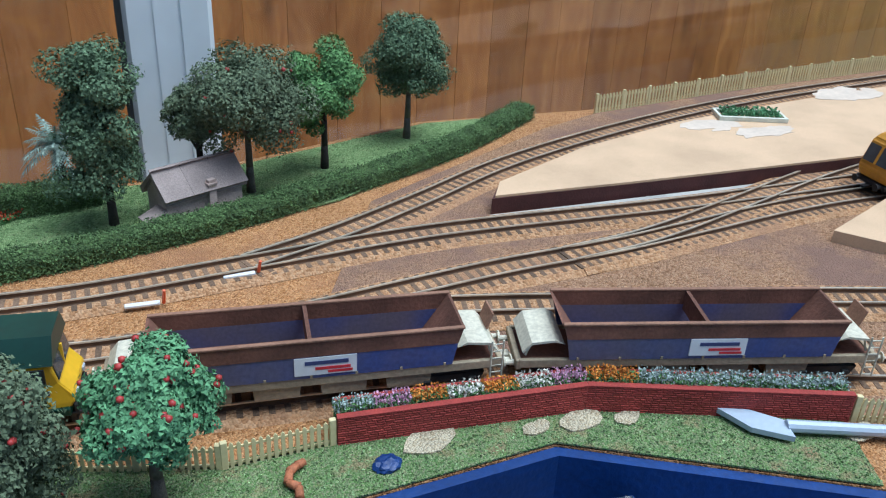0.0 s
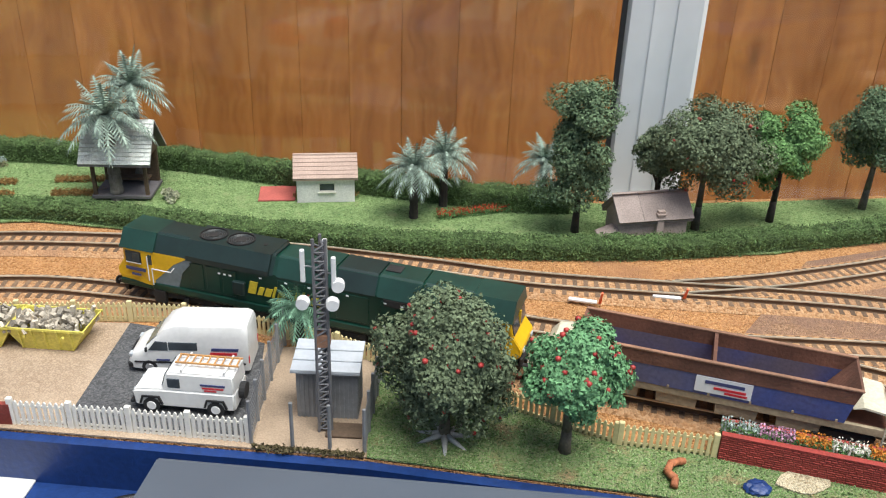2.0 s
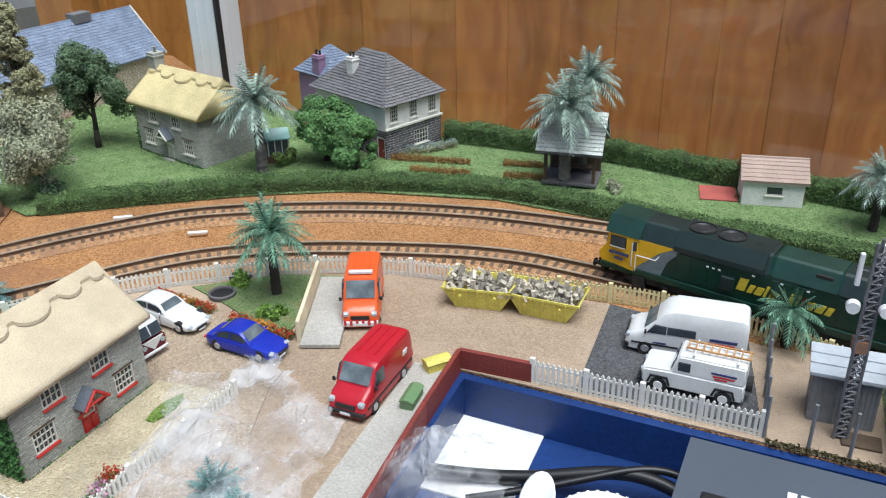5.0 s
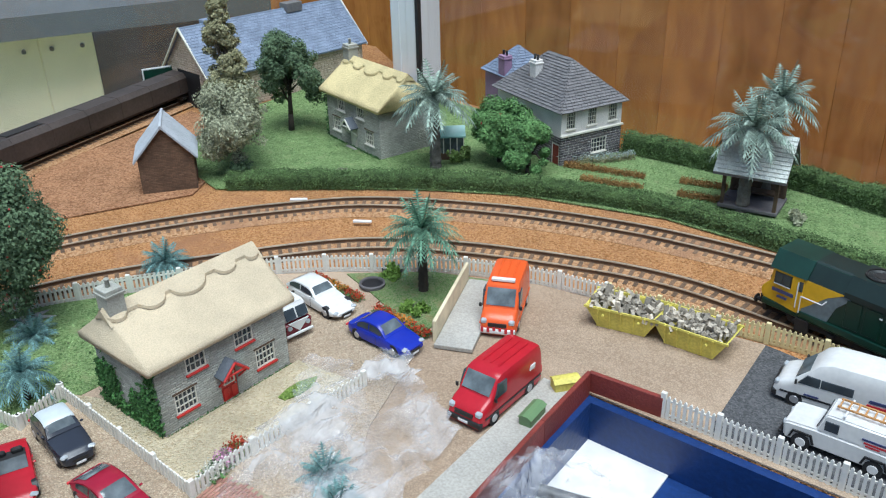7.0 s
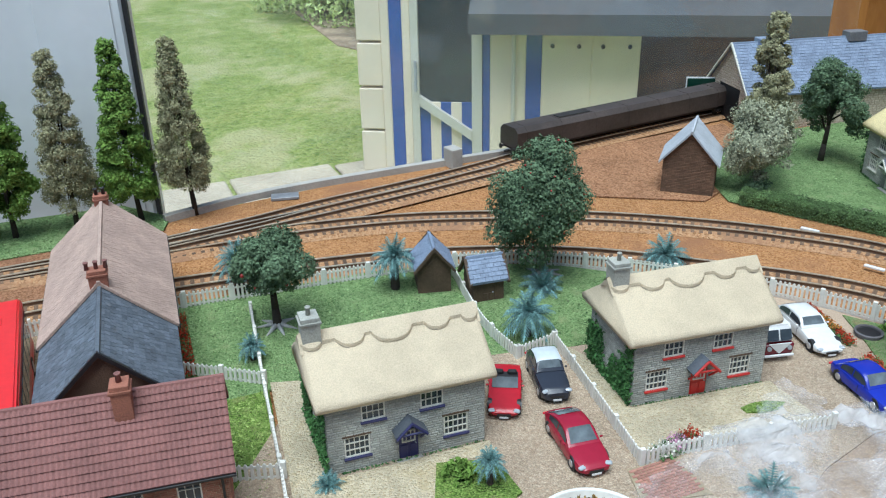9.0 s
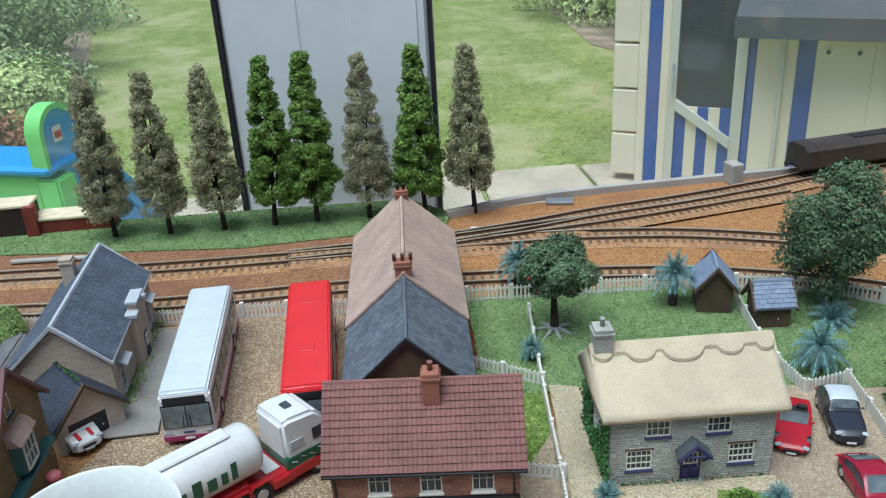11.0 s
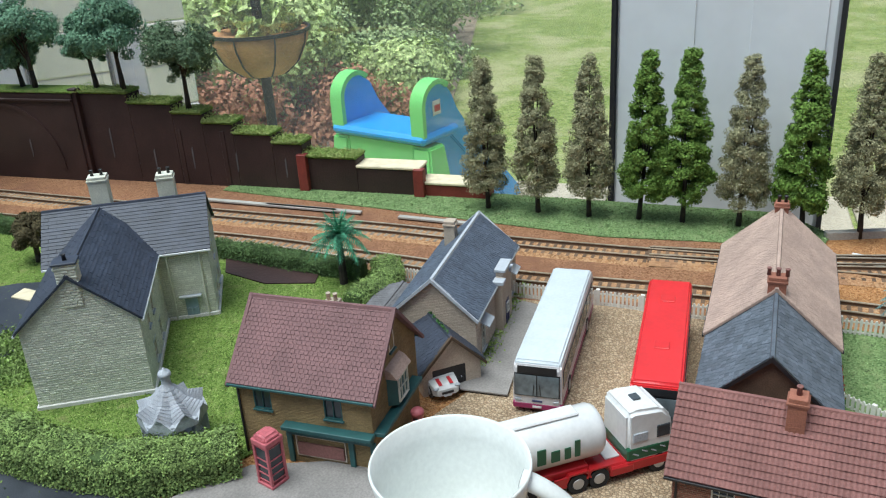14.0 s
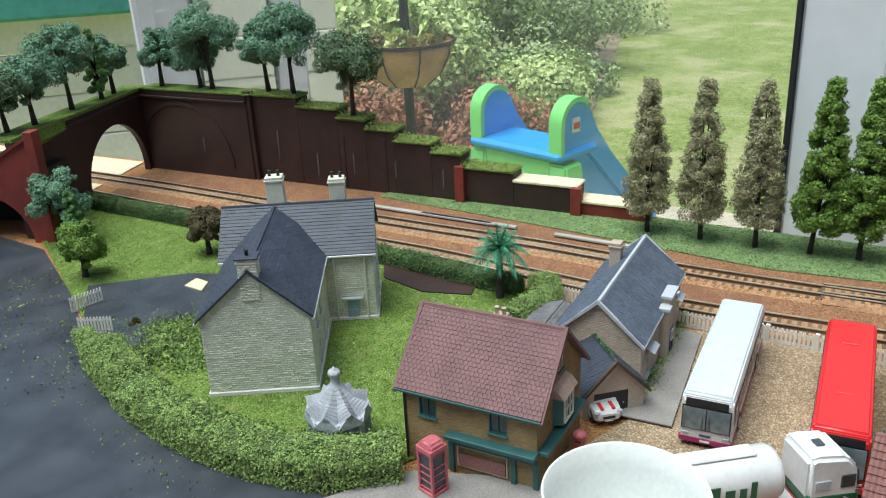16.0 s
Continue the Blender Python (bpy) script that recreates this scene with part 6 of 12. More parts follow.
for x in (-0.0135, -0.0068, 0.0, 0.0068, 0.0135):
    for y in (-0.0096, 0.0096):
        part("mullion", box(bm_new(), x - 0.0005, x + 0.0005, y - 0.0004, y + 0.0004, 0.007, 0.024), WW, o)
for x in (-0.0138, 0.0138):
    part("gable", prism(bm_new(), [(-0.0095, 0.0238), (0.0095, 0.0238), (0.0, 0.0308)], x - 0.0004, x + 0.0004, "x"), WW, o)
o = house("garden_hut", pose(-0.169, 0.779, 0, 0, 0, 5), "white garden hut with pinkish boarded roof", 0.050, 0.034, 0.027, 0.040, M["render_white"], M["tile_pink"], [(0, 0.001, 0.012, 0.014, 0.008, 1, 1, WW, WW)], [(1, 0.0, 0.012, 0.022, M["paint_black"])], over=0.003, tile=(0.06, 0.0042))
M["shingle_pale"] = material("shingle_pale", (0.60, 0.64, 0.60), 0.75, 0, 0.2, 90, 0.2, 900)
o = thing("kiosk", pose(-0.343, 0.778, 0.004, 0, 0, 0), "open timber garden shelter with a mossy shingle roof", "shelter")
for x in (-0.022, 0.022):
    for y in (-0.017, 0.017):
        part("post", box(bm_new(), x - 0.0015, x + 0.0015, y - 0.0015, y + 0.0015, 0, 0.036, 0.0003), M["timber"], o)
part("base", box(bm_new(), -0.025, 0.025, -0.020, 0.020, 0, 0.003, 0.0004), M["stone_dark"], o)
part("back_wall", box(bm_new(), -0.024, 0.024, 0.016, 0.018, 0.003, 0.034), M["timber"], o)
part("bench", box(bm_new(), -0.018, 0.018, 0.004, 0.014, 0.008, 0.010, 0.0003), M["timber"], o)
part("gable_board", prism(bm_new(), [(-0.022, 0.035), (0.022, 0.035), (0, 0.062)], 0.0235, 0.025, "x"), M["timber"], o)
roof = part("roof", prism(bm_new(), [(-0.027, 0.0335), (0, 0.0645), (0.027, 0.0335), (0.027, 0.032), (0, 0.0625), (-0.027, 0.032)], -0.030, 0.030, "x"), M["slates_grey"], o)
for s in (0, 180):
    stuff("shingles", tiling(pose(0, 0, 0.0337, 0, 0, s) @ Matrix.Translation((0, -0.027, 0.0003)) @ Matrix.Rotation(math.atan2(0.031, 0.027), 4, "X"), 0.060, 0.041, 0.0042, 0.0036, seed=s), M["shingle_pale"], roof)


def privy(m, s, label, roof_mat):
    o = house("garden_shed", m, label, 0.028 * s, 0.026 * s, 0.026 * s, 0.040 * s, M["timber"], roof_mat, (), [(0, 0.0, 0.011 * s, 0.021 * s, M["timber"])], over=0.003, tile=(0.006, 0.0034), barge=M["timber"])
    return o


privy(pose(-0.748, 0.2455, 0, 0, 0, 165), 1.0, "dark timber garden shed with pale slate roof", M["slates_blue"])
privy(pose(-0.716, 0.2755, 0, 0, 0, 84), 0.88, "small grey garden shed with blue slate roof", M["slates_blue"])

# ---- trees, palms, bushes ----
M["root_grey"] = material("root_grey", (0.42, 0.42, 0.40), 0.7, 0, 0.2, 200)
def cloud_points(rng, blobs, n, ways=False):
    """Points spread over the shells of many small clumps, and with ways the outward direction at each."""
    b = np.array(blobs)
    w = b[:, 3] ** 2
    k = rng.choice(len(b), n, p=w / w.sum())
    d = rng.normal(size=(n, 3))
    d /= np.linalg.norm(d, axis=1)[:, None]
    r = b[k, 3] * (rng.uniform(0.50, 1.05, n) ** 0.6 + np.abs(rng.normal(size=n)) * 0.16)
    c = b[k, :3] + d * r[:, None] * np.array([1, 1, 0.8])
    if not ways:
        return c
    mid = np.average(b[:, :3], axis=0)
    o = c - mid
    o /= np.linalg.norm(o, axis=1)[:, None] + 1e-9
    return c, d * 0.8 + o * 0.5


def tree(name, x, y, h, w, low, leaf_mat, label, seed, z=0.0, bark="bark", fruit=0, clumps=46, size=0.0019, count=3800, shape="round", lean=0.0, group="trees", trunk=0.0028, roots=False, berry=0.0015):
    rng = np.random.default_rng(seed)
    count, size = int(count * 6.2), size * 0.66
    ob = thing(name, pose(x, y, z), label, "tree", group)
    bm = bm_new()
    bend = np.array([lean * h * 0.3, rng.normal() * 0.02 * h])
    mid = low + (h - low) * 0.35
    pts = [np.array([bend[0] * t, bend[1] * t, t * mid]) for t in (0, 0.35, 0.7, 1.0)]
    rad = [trunk * 1.35, trunk, trunk * 0.8, trunk * 0.55]
    for (a, ra), (b, rb) in zip(zip(pts, rad), list(zip(pts, rad))[1:]):
        tube(bm, a, b, ra, rb, 7)
    top = pts[-1]
    blobs = []
    lobes = [(2.399 * k, rng.uniform(0.1, 0.95), rng.uniform(0.45, 0.8)) for k in range(9)]
    for i in range(clumps):
        t = (i + 0.5) / clumps
        zz = low + (h - low) * (0.06 + 0.9 * t)
        q = (zz - low) / (h - low)
        if shape == "round":
            r = w / 2 * math.sqrt(max(0.04, 1 - (2 * q - 0.86) ** 2 / 1.3))
        elif shape == "umbrella":
            r = w / 2 * (0.55 + 0.45 * math.sin(math.pi * min(1, q * 1.1))) * (1.0 if q < 0.75 else 0.7)
        else:
            r = w / 2 * (1 - 0.88 * q ** 1.4) * (0.72 + 0.28 * min(1.0, q * 5))
        if shape == "ragged":
            r = w / 2 * (0.34 + 0.42 * abs(math.sin(q * 8.5 + seed)) * (1.15 - 0.6 * q))
        a = rng.uniform(0, 2 * math.pi)
        rr = r * math.sqrt(rng.uniform(0.12, 0.95) if shape != "cone" else rng.uniform(0.3, 0.8))
        if shape in ("round", "umbrella") and i % 5:
            la, lq, lr = lobes[i % 9]
            zz += (low + (h - low) * lq - zz) * 0.6
            q = (zz - low) / (h - low)
            a = la + (a - math.pi) * 0.22
            rr = w / 2 * math.sqrt(max(0.04, 1 - (2 * q - 0.86) ** 2 / 1.3)) * lr * rng.uniform(0.7, 1.15)
        br = (w * 0.12 * (1.25 if i % 3 else 0.7) if shape != "cone" else w * 0.125 * (1.1 - 0.55 * q)) * rng.uniform(0.7, 1.25)
        blobs.append((bend[0] + rr * math.cos(a), bend[1] + rr * math.sin(a), min(zz, h - br * 0.7), br))
    for k in rng.choice(len(blobs), min(9, len(blobs)), replace=False):
        b = np.array(blobs[k][:3])
        s = pts[1] + (top - pts[1]) * rng.uniform(0.2, 1.0)
        j = (s + b) / 2 + np.array([0, 0, 0.06 * h])
        limb = tube(bm_new(), s, j, trunk * 0.42, trunk * 0.3, 5)
        part("limb", tube(limb, j, b, trunk * 0.3, trunk * 0.12, 5), M[bark], ob, smooth=True)
    if roots:
        for k in range(7):
            a = k * 0.9 + rng.uniform(-0.2, 0.2)
            part("root", tube(bm_new(), (0, 0, 0.004), (0.017 * math.cos(a), 0.017 * math.sin(a), 0.0012), trunk * 0.9, 0.0007, 5), M["root_grey"], ob, smooth=True)
    part("trunk", bm, M[bark], ob, smooth=True)
    c, out = cloud_points(rng, blobs, count, True)
    v, f = tufts(c, size, count, rng, out)
    v[:, 2] = np.maximum(v[:, 2], 0.003)
    tagged(part("crown", raw("crown", v, f), M[leaf_mat], ob), kind="stuff")
    heart = np.array([bend[0], bend[1], (low + h) / 2])
    far = c[np.argsort(-np.linalg.norm((c - heart) / np.array([w, w, h - low]), axis=1))[:count // 3]]
    for k in range(fruit):
        p = far[rng.integers(0, len(far))]
        fb = bm_new()
        bmesh.ops.create_icosphere(fb, subdivisions=1, radius=berry * rng.uniform(0.8, 1.2), matrix=Matrix.Translation(p))
        part("fruit", fb, M["fruit"], ob, "small red fruit", smooth=True)
    return ob


def palm(x, y, h, w, mat, label, seed, z=0.0, trunk=0.0032, bark="palm_bark", n=46, group="palms"):
    rng = np.random.default_rng(seed)
    ob = thing("palm_tree", pose(x, y, z), label, "palm tree", group)
    foot = max(0.003, h - w * 0.43)
    bm = bm_new()
    k = 9
    for i in range(k):
        a, b = foot * i / k, foot * (i + 1) / k
        tube(bm, (0, 0, a), (0, 0, b), trunk * (1.25 - 0.35 * i / k), trunk * (1.0 - 0.3 * i / k), 8)
    part("trunk", bm, M[bark], ob)
    for i in range(n):
        a = i * 2.399 + rng.uniform(-0.2, 0.2)
        up = math.asin(max(-0.5, min(1.0, 0.97 - 1.12 * (i + 0.5) / n))) + rng.uniform(-0.08, 0.08)
        ln = w / 2 * rng.uniform(1.05, 1.28)
        side = np.array([-math.sin(a), math.cos(a), 0.0])
        out = np.array([math.cos(a), math.sin(a), 0.0])
        steps, verts, faces = 13, [], []
        spine = []
        for s in range(steps + 1):
            t = s / steps
            spine.append(out * ln * t * math.cos(up) * (1 - 0.12 * t) + np.array([0, 0, foot + ln * (math.sin(up) * t - 0.52 * t * t * math.cos(up))]))
        for s in range(1, steps + 1):
            p, d = spine[s], spine[s] - spine[s - 1]
            t = s / steps
            lw = w * 0.105 * math.sin(math.pi * min(1.0, 0.16 + 0.80 * t)) ** 0.7
            for sg in (-1, 1):
                tip = p + sg * side * lw * 0.9 + d * 1.1 - np.array([0, 0, lw * 0.45])
                k = len(verts)
                verts += [p - d * 0.42, p + d * 0.22, tip + d * 0.14, tip - d * 0.12]
                faces.append((k, k + 1, k + 2, k + 3))
            k = len(verts)
            e = side * w * 0.012
            verts += [spine[s - 1] - e, spine[s - 1] + e, p + e, p - e]
            faces.append((k, k + 1, k + 2, k + 3))
        part("frond", raw("frond", verts, faces), M[mat], ob)
    return ob


def bush(name, x, y, w, h, mat, label, seed, z=0.0, count=700, size=0.0016, category="bush", stretch=1.0, rz=0.0):
    rng = np.random.default_rng(seed)
    blobs = []
    for i in range(10):
        a, r = rng.uniform(0, 6.283), math.sqrt(rng.uniform(0, 1)) * w * 0.32
        blobs.append((r * math.cos(a) * stretch, r * math.sin(a), h * rng.uniform(0.25, 0.7), min(w, h) * rng.uniform(0.2, 0.32)))
    v, f = tufts(cloud_points(rng, blobs, count), size, count, rng)
    v[:, 2] = np.maximum(v[:, 2], 0.0006)
    ob = part(name, raw(name, v, f), M[mat])
    ob.matrix_world = pose(x, y, z, 0, 0, rz)
    return tagged(ob, label, category)


tree("tree", 0.043, 0.708, 0.128, 0.070, 0.028, "leaf_dark", "tall uneven dark green model tree behind the hedge", 1, shape="ragged", clumps=80, count=4200)
tree("tree", 0.147, 0.716, 0.113, 0.088, 0.040, "leaf_olive", "broad olive green fruit tree with red apples", 2, fruit=16, shape="umbrella", bark="bark_grey", clumps=56, count=4600)
tree("tree", 0.115, 0.730, 0.088, 0.050, 0.045, "leaf_olive", "small olive green tree beside the outbuilding", 3, shape="umbrella", count=2200, clumps=30)
tree("tree", 0.218, 0.734, 0.110, 0.064, 0.036, "leaf_mid", "green broadleaf tree with a forked dark trunk", 4, shape="umbrella", count=4200, clumps=50)
tree("tree", 0.315, 0.764, 0.114, 0.072, 0.034, "leaf_dark", "dark green tree at the end of the hedge", 5, shape="umbrella", bark="bark_grey", clumps=64, count=4000)
tree("fruit_tree", -0.0755, 0.442, 0.092, 0.066, 0.010, "leaf_olive", "big round olive fruit tree with red apples and spreading roots", 6, fruit=75, bark="bark_grey", clumps=120, count=8500, size=0.0018, roots=True)
tree("fruit_tree", -0.011, 0.430, 0.084, 0.052, 0.026, "leaf_bright", "bright green apple tree with red apples", 7, fruit=90, berry=0.0017, bark="bark_grey", clumps=64, count=5600, size=0.0019, shape="umbrella")
tree("tree", -0.727, 0.335, 0.118, 0.078, 0.018, "leaf_dark", "tall dark berry tree inside the white fence", 8, fruit=110, berry=0.0008, clumps=120, count=9500, bark="bark_grey", roots=True)
tree("fruit_tree", -0.735, 0.117, 0.074, 0.060, 0.034, "leaf_dark", "spreading dark green fruit tree on the lawn", 9, fruit=10, shape="umbrella", count=3600, clumps=40, roots=True)
tree("tree", -0.806, 0.622, 0.090, 0.074, 0.016, "leaf_pale", "pale dusty green tree beside the brick hut", 10, clumps=60, count=4200, bark="bark_grey")
tree("tree", -0.835, 0.650, 0.172, 0.060, 0.040, "leaf_grey", "tall narrow pale grey-green conifer", 12, shape="cone", clumps=90, count=5200, bark="bark_grey")
tree("tree", -0.842, 0.743, 0.113, 0.075, 0.030, "leaf_dark", "dark green broadleaf tree by the goods shed", 13, clumps=50, count=4200)
tree("tree", -0.588, 0.768, 0.066, 0.060, 0.012, "leaf_mid", "bushy green tree in front of the villa", 14, fruit=4, clumps=40, count=4000)
tree("tree", -0.548, 0.752, 0.058, 0.052, 0.008, "leaf_mid", "rounded green tree in front of the villa", 15, fruit=3, clumps=36, count=3600)
tree("tree", -0.790, -0.677, 0.054, 0.042, 0.018, "leaf_red", "small round russet tree on the manor lawn", 16, clumps=30, count=2400, shape="umbrella")
tree("tree", -0.697, -0.757, 0.062, 0.052, 0.014, "leaf_fir", "green bushy tree beside the tunnel", 17, clumps=36, count=3000)
tree("tree", -0.760, -0.850, 0.088, 0.058, 0.030, "leaf_teal", "bluish green tree beside the red portal", 18, clumps=36, count=3000)
tree("tree", -0.735, -0.805, 0.078, 0.030, 0.006, "leaf_mid", "small dark conifer beside the red portal", 19, shape="cone", clumps=60, count=2400)
CONIFERS = [(-0.985, 0.094, 0.176, "leaf_grey"), (-0.988, 0.044, 0.178, "leaf_fir"), (-0.994, -0.013, 0.173, "leaf_grey"), (-0.995, -0.066, 0.178, "leaf_fir"), (-0.997, -0.109, 0.177, "leaf_fir"),
            (-0.996, -0.159, 0.172, "leaf_grey"), (-1.0, -0.213, 0.171, "leaf_grey"), (-1.004, -0.268, 0.168, "leaf_grey")]
for k, (x, y, h, mat) in enumerate(CONIFERS):
    what = "tall bright green model fir in a row along the verge" if mat == "leaf_fir" else "tall dusty grey-green model conifer along the verge"
    tree("conifer", x, y, h, 0.054, 0.020, mat, what, 40 + k, shape="cone", clumps=190, count=6200 if mat == "leaf_grey" else 5200, size=0.0014 if mat == "leaf_grey" else 0.0021, group="row of conifers", trunk=0.0022)
for k, (x, y, z, h, w, mat, shape) in enumerate(((-0.894, -0.968, 0.115, 0.105, 0.080, "leaf_teal", "umbrella"), (-0.953, -0.980, 0.115, 0.094, 0.032, "leaf_mid", "cone"), (-0.985, -0.992, 0.115, 0.078, 0.050, "leaf_teal", "umbrella"), (-1.038, -0.955, 0.115, 0.082, 0.052, "leaf_teal", "umbrella"),
                                               (-1.040, -0.867, 0.115, 0.116, 0.084, "leaf_teal", "umbrella"), (-1.046, -0.892, 0.115, 0.072, 0.056, "leaf_teal", "umbrella"), (-1.040, -0.734, 0.115, 0.114, 0.086, "leaf_teal", "umbrella"), (-1.045, -0.777, 0.115, 0.096, 0.058, "leaf_teal", "umbrella"), (-1.039, -0.646, 0.093, 0.105, 0.086, "leaf_dark", "umbrella"), (-0.820, -0.945, 0.115, 0.078, 0.058, "leaf_teal", "umbrella"), (-0.783, -0.945, 0.115, 0.068, 0.066, "leaf_dark", "umbrella"))):
    tree("tree", x, y, h, w, h * 0.34 if shape != "cone" else 0.008, mat, "small bluish green tree growing on the grassy bridge top", 60 + k, z=z, shape=shape, clumps=44, count=3400, size=0.0022, group="trees on the bridge", lean=0.12 if k > 4 else 0.0)

PALMS = [(-0.091, 0.732, 0.072, 0.054, "frond", "bark"), (-0.065, 0.758, 0.073, 0.052, "frond", "bark"), (0.025, 0.776, 0.062, 0.050, "frond", "bark"), (-0.348, 0.764, 0.109, 0.072, "frond", "palm_bark"),
         (-0.336, 0.798, 0.122, 0.062, "frond", "palm_bark"), (-0.164, 0.538, 0.046, 0.044, "frond_deep", "bark"), (-0.510, 0.508, 0.076, 0.056, "frond_deep", "bark"), (-0.637, 0.724, 0.106, 0.076, "frond", "palm_bark"),
         (-0.702, 0.436, 0.028, 0.042, "frond_blue", "bark"), (-0.645, 0.277, 0.038, 0.038, "frond_blue", "bark"), (-0.754, 0.216, 0.046, 0.036, "frond_blue", "bark"), (-0.801, 0.102, 0.046, 0.036, "frond_blue", "bark"),
         (-0.696, 0.091, 0.022, 0.020, "frond_blue", "bark"), (-0.513, 0.183, 0.028, 0.019, "frond_blue", "bark"), (-0.548, 0.102, 0.012, 0.020, "frond_blue", "bark"), (-0.801, -0.349, 0.072, 0.052, "frond_green", "bark"), (-0.705, 0.322, 0.014, 0.040, "frond_blue", "bark")]
for k, (x, y, h, w, mat, bark) in enumerate(PALMS):
    size = "small squat" if h < 0.03 else "tall" if h > 0.09 else "medium"
    hue = {"frond": "pale grey-green", "frond_deep": "deep green", "frond_blue": "bluish green", "frond_green": "bright green"}[mat]
    palm(x, y, h, w, mat, f"{size} {hue} plastic model palm tree", 90 + k, bark=bark, trunk=0.0052 if h > 0.09 else 0.0034 if h > 0.04 else 0.0018)

# flower beds and low plants
def flower_bed(pts, w, h, mats, label, seed, leafs="leaf_mid", z=0.0):
    rng = np.random.default_rng(seed)
    ob = thing("flower_bed", Matrix(), label, "flower bed")
    pos, way, s = spline([(*p, z) for p in pts], 0.0015)
    n = int(s[-1] * 38000 * (w / 0.012))
    def scatter(k, lo, hi, sel=None):
        i = rng.integers(0, len(pos), k) if sel is None else rng.choice(sel, k)
        u = rng.uniform(-w / 2, w / 2, k)
        return np.stack([pos[i, 0] + way[i, 1] * u, pos[i, 1] - way[i, 0] * u, z + rng.uniform(lo, hi, k) * h], 1)
    stuff("greenery", tufts(scatter(n, 0.05, 0.75), 0.0010, n, rng), M[leafs], ob)
    cuts = np.array_split(np.arange(len(pos)), len(mats))
    for mat, sel in zip(mats, cuts):
        k = max(20, n // (len(mats) + 1))
        stuff("blossom", tufts(scatter(k, 0.5, 1.05, sel), 0.0008, k, rng), M[mat], ob)
    return ob


flower_bed([(-0.070, 0.730), (0.0, 0.752), (0.056, 0.764)], 0.009, 0.009, ["flower_red"], "row of red flowers in the grass", 1)
for k, (a, b) in enumerate((((-0.526, 0.788), (-0.447, 0.795)), ((-0.497, 0.762), (-0.439, 0.767)), ((-0.414, 0.801), (-0.372, 0.805)), ((-0.406, 0.770), (-0.361, 0.774)))):
    flower_bed([a, b], 0.010, 0.007, ["dry_bed"], "orange-brown flower bed in the lawn", 10 + k, "dry_bed")
flower_bed([(-0.530, 0.80), (-0.50, 0.815), (-0.475, 0.84)], 0.010, 0.010, ["flower_blue"], "grey-leaved border beside the villa", 20, "leaf_grey")
flower_bed([(-0.594, 0.483), (-0.566, 0.478), (-0.540, 0.472)], 0.008, 0.007, ["flower_red", "flower_orange", "flower_red"], "red and orange border round the palm bed", 21)
flower_bed([(-0.524, 0.468), (-0.496, 0.462), (-0.472, 0.456)], 0.008, 0.007, ["flower_red", "flower_orange", "flower_red"], "red border beside the parked cars", 22)
flower_bed([(-0.69, 0.049), (-0.755, 0.052), (-0.775, 0.053)], 0.007, 0.007, ["flower_red"], "red flower border along the terrace", 23)
flower_bed([(-0.197, 0.772), (-0.14, 0.776)], 0.008, 0.006, ["dry_bed"], "low brown border in front of the hut", 24)
flower_bed([(-0.495, 0.278), (-0.500, 0.310)], 0.012, 0.010, ["flower_white", "flower_pink", "flower_red"], "small mixed flower bed behind the picket fence", 25)
for k, (x, y, w, h, mat, lab) in enumerate(((-0.500, 0.480, 0.030, 0.010, "leaf_fir", "low green shrub by the palm"), (-0.545, 0.515, 0.030, 0.010, "leaf_fir", "low green shrub beside the fence"), (-0.525, 0.168, 0.024, 0.014, "leaf_fir", "spiky yellow-green shrub beside the path"),
                                            (-0.597, -0.565, 0.045, 0.010, "hedge_bright", "low bright green shrub near the manor"), (-0.635, -0.628, 0.012, 0.007, "leaf_red", "small russet bush on the drive"),
                                            (-0.300, 0.762, 0.018, 0.012, "leaf_pale", "pale grey shrub beside the shelter"), (-0.70, 0.655, 0.02, 0.012, "leaf_pale", "small grey-green shrub behind the hedge"), (-0.79, 0.612, 0.03, 0.02, "leaf_dark", "dark shrub behind the hedge"), (-0.735, 0.745, 0.02, 0.008, "leaf_dark", "dark shrub at the cottage wall"))):
    bush("bush", x, y, w, h, mat, lab, 200 + k)
bush("hedge", -0.622, 0.745, 0.014, 0.020, "hedge_bright", "short pale green hedge beside the palm", 230, stretch=2.6, rz=75, count=900, category="hedge")

M["blade"] = leaf("blade", (0.33, 0.46, 0.20), 0.45, 0.4)
M["blade_bright"] = leaf("blade_bright", (0.34, 0.44, 0.13), 0.45, 0.4)
M["blade_worn"] = leaf("blade_worn", (0.26, 0.36, 0.16), 0.5, 0.45)
# loose flock spilt on the road and a ragged clump over the drive
def spill(name, centres, spread, n, size, mat, label, seed, z):
    rng = np.random.default_rng(seed)
    c = np.array(centres)[rng.integers(0, len(centres), n)] + rng.normal(size=(n, 2)) * spread
    v, f = tufts(np.column_stack([c, z + rng.random(n) * size]), size, n, rng)
    v[:, 2] = np.maximum(v[:, 2], z)
    ob = part(name, raw(name, v, f), M[mat])
    return tagged(ob, label, "scatter", kind="stuff")


spill("loose_flock", [(-0.57, -0.63), (-0.60, -0.70), (-0.55, -0.60), (-0.52, -0.50), (-0.62, -0.76), (-0.55, -0.72), (-0.50, -0.44), (-0.66, -0.80)], 0.022, 1500, 0.0010, "hedge_bright", "loose green flock spilt on the tarmac", 71, 0.0017)
spill("loose_flock", [(-0.636, -0.592), (-0.61, -0.575), (-0.648, -0.580), (-0.611, -0.554), (-0.606, -0.535), (-0.645, -0.562), (-0.655, -0.555)], 0.010, 7000, 0.0015, "hedge_bright", "ragged yellow-green flock spread over the drive", 72, 0.003)
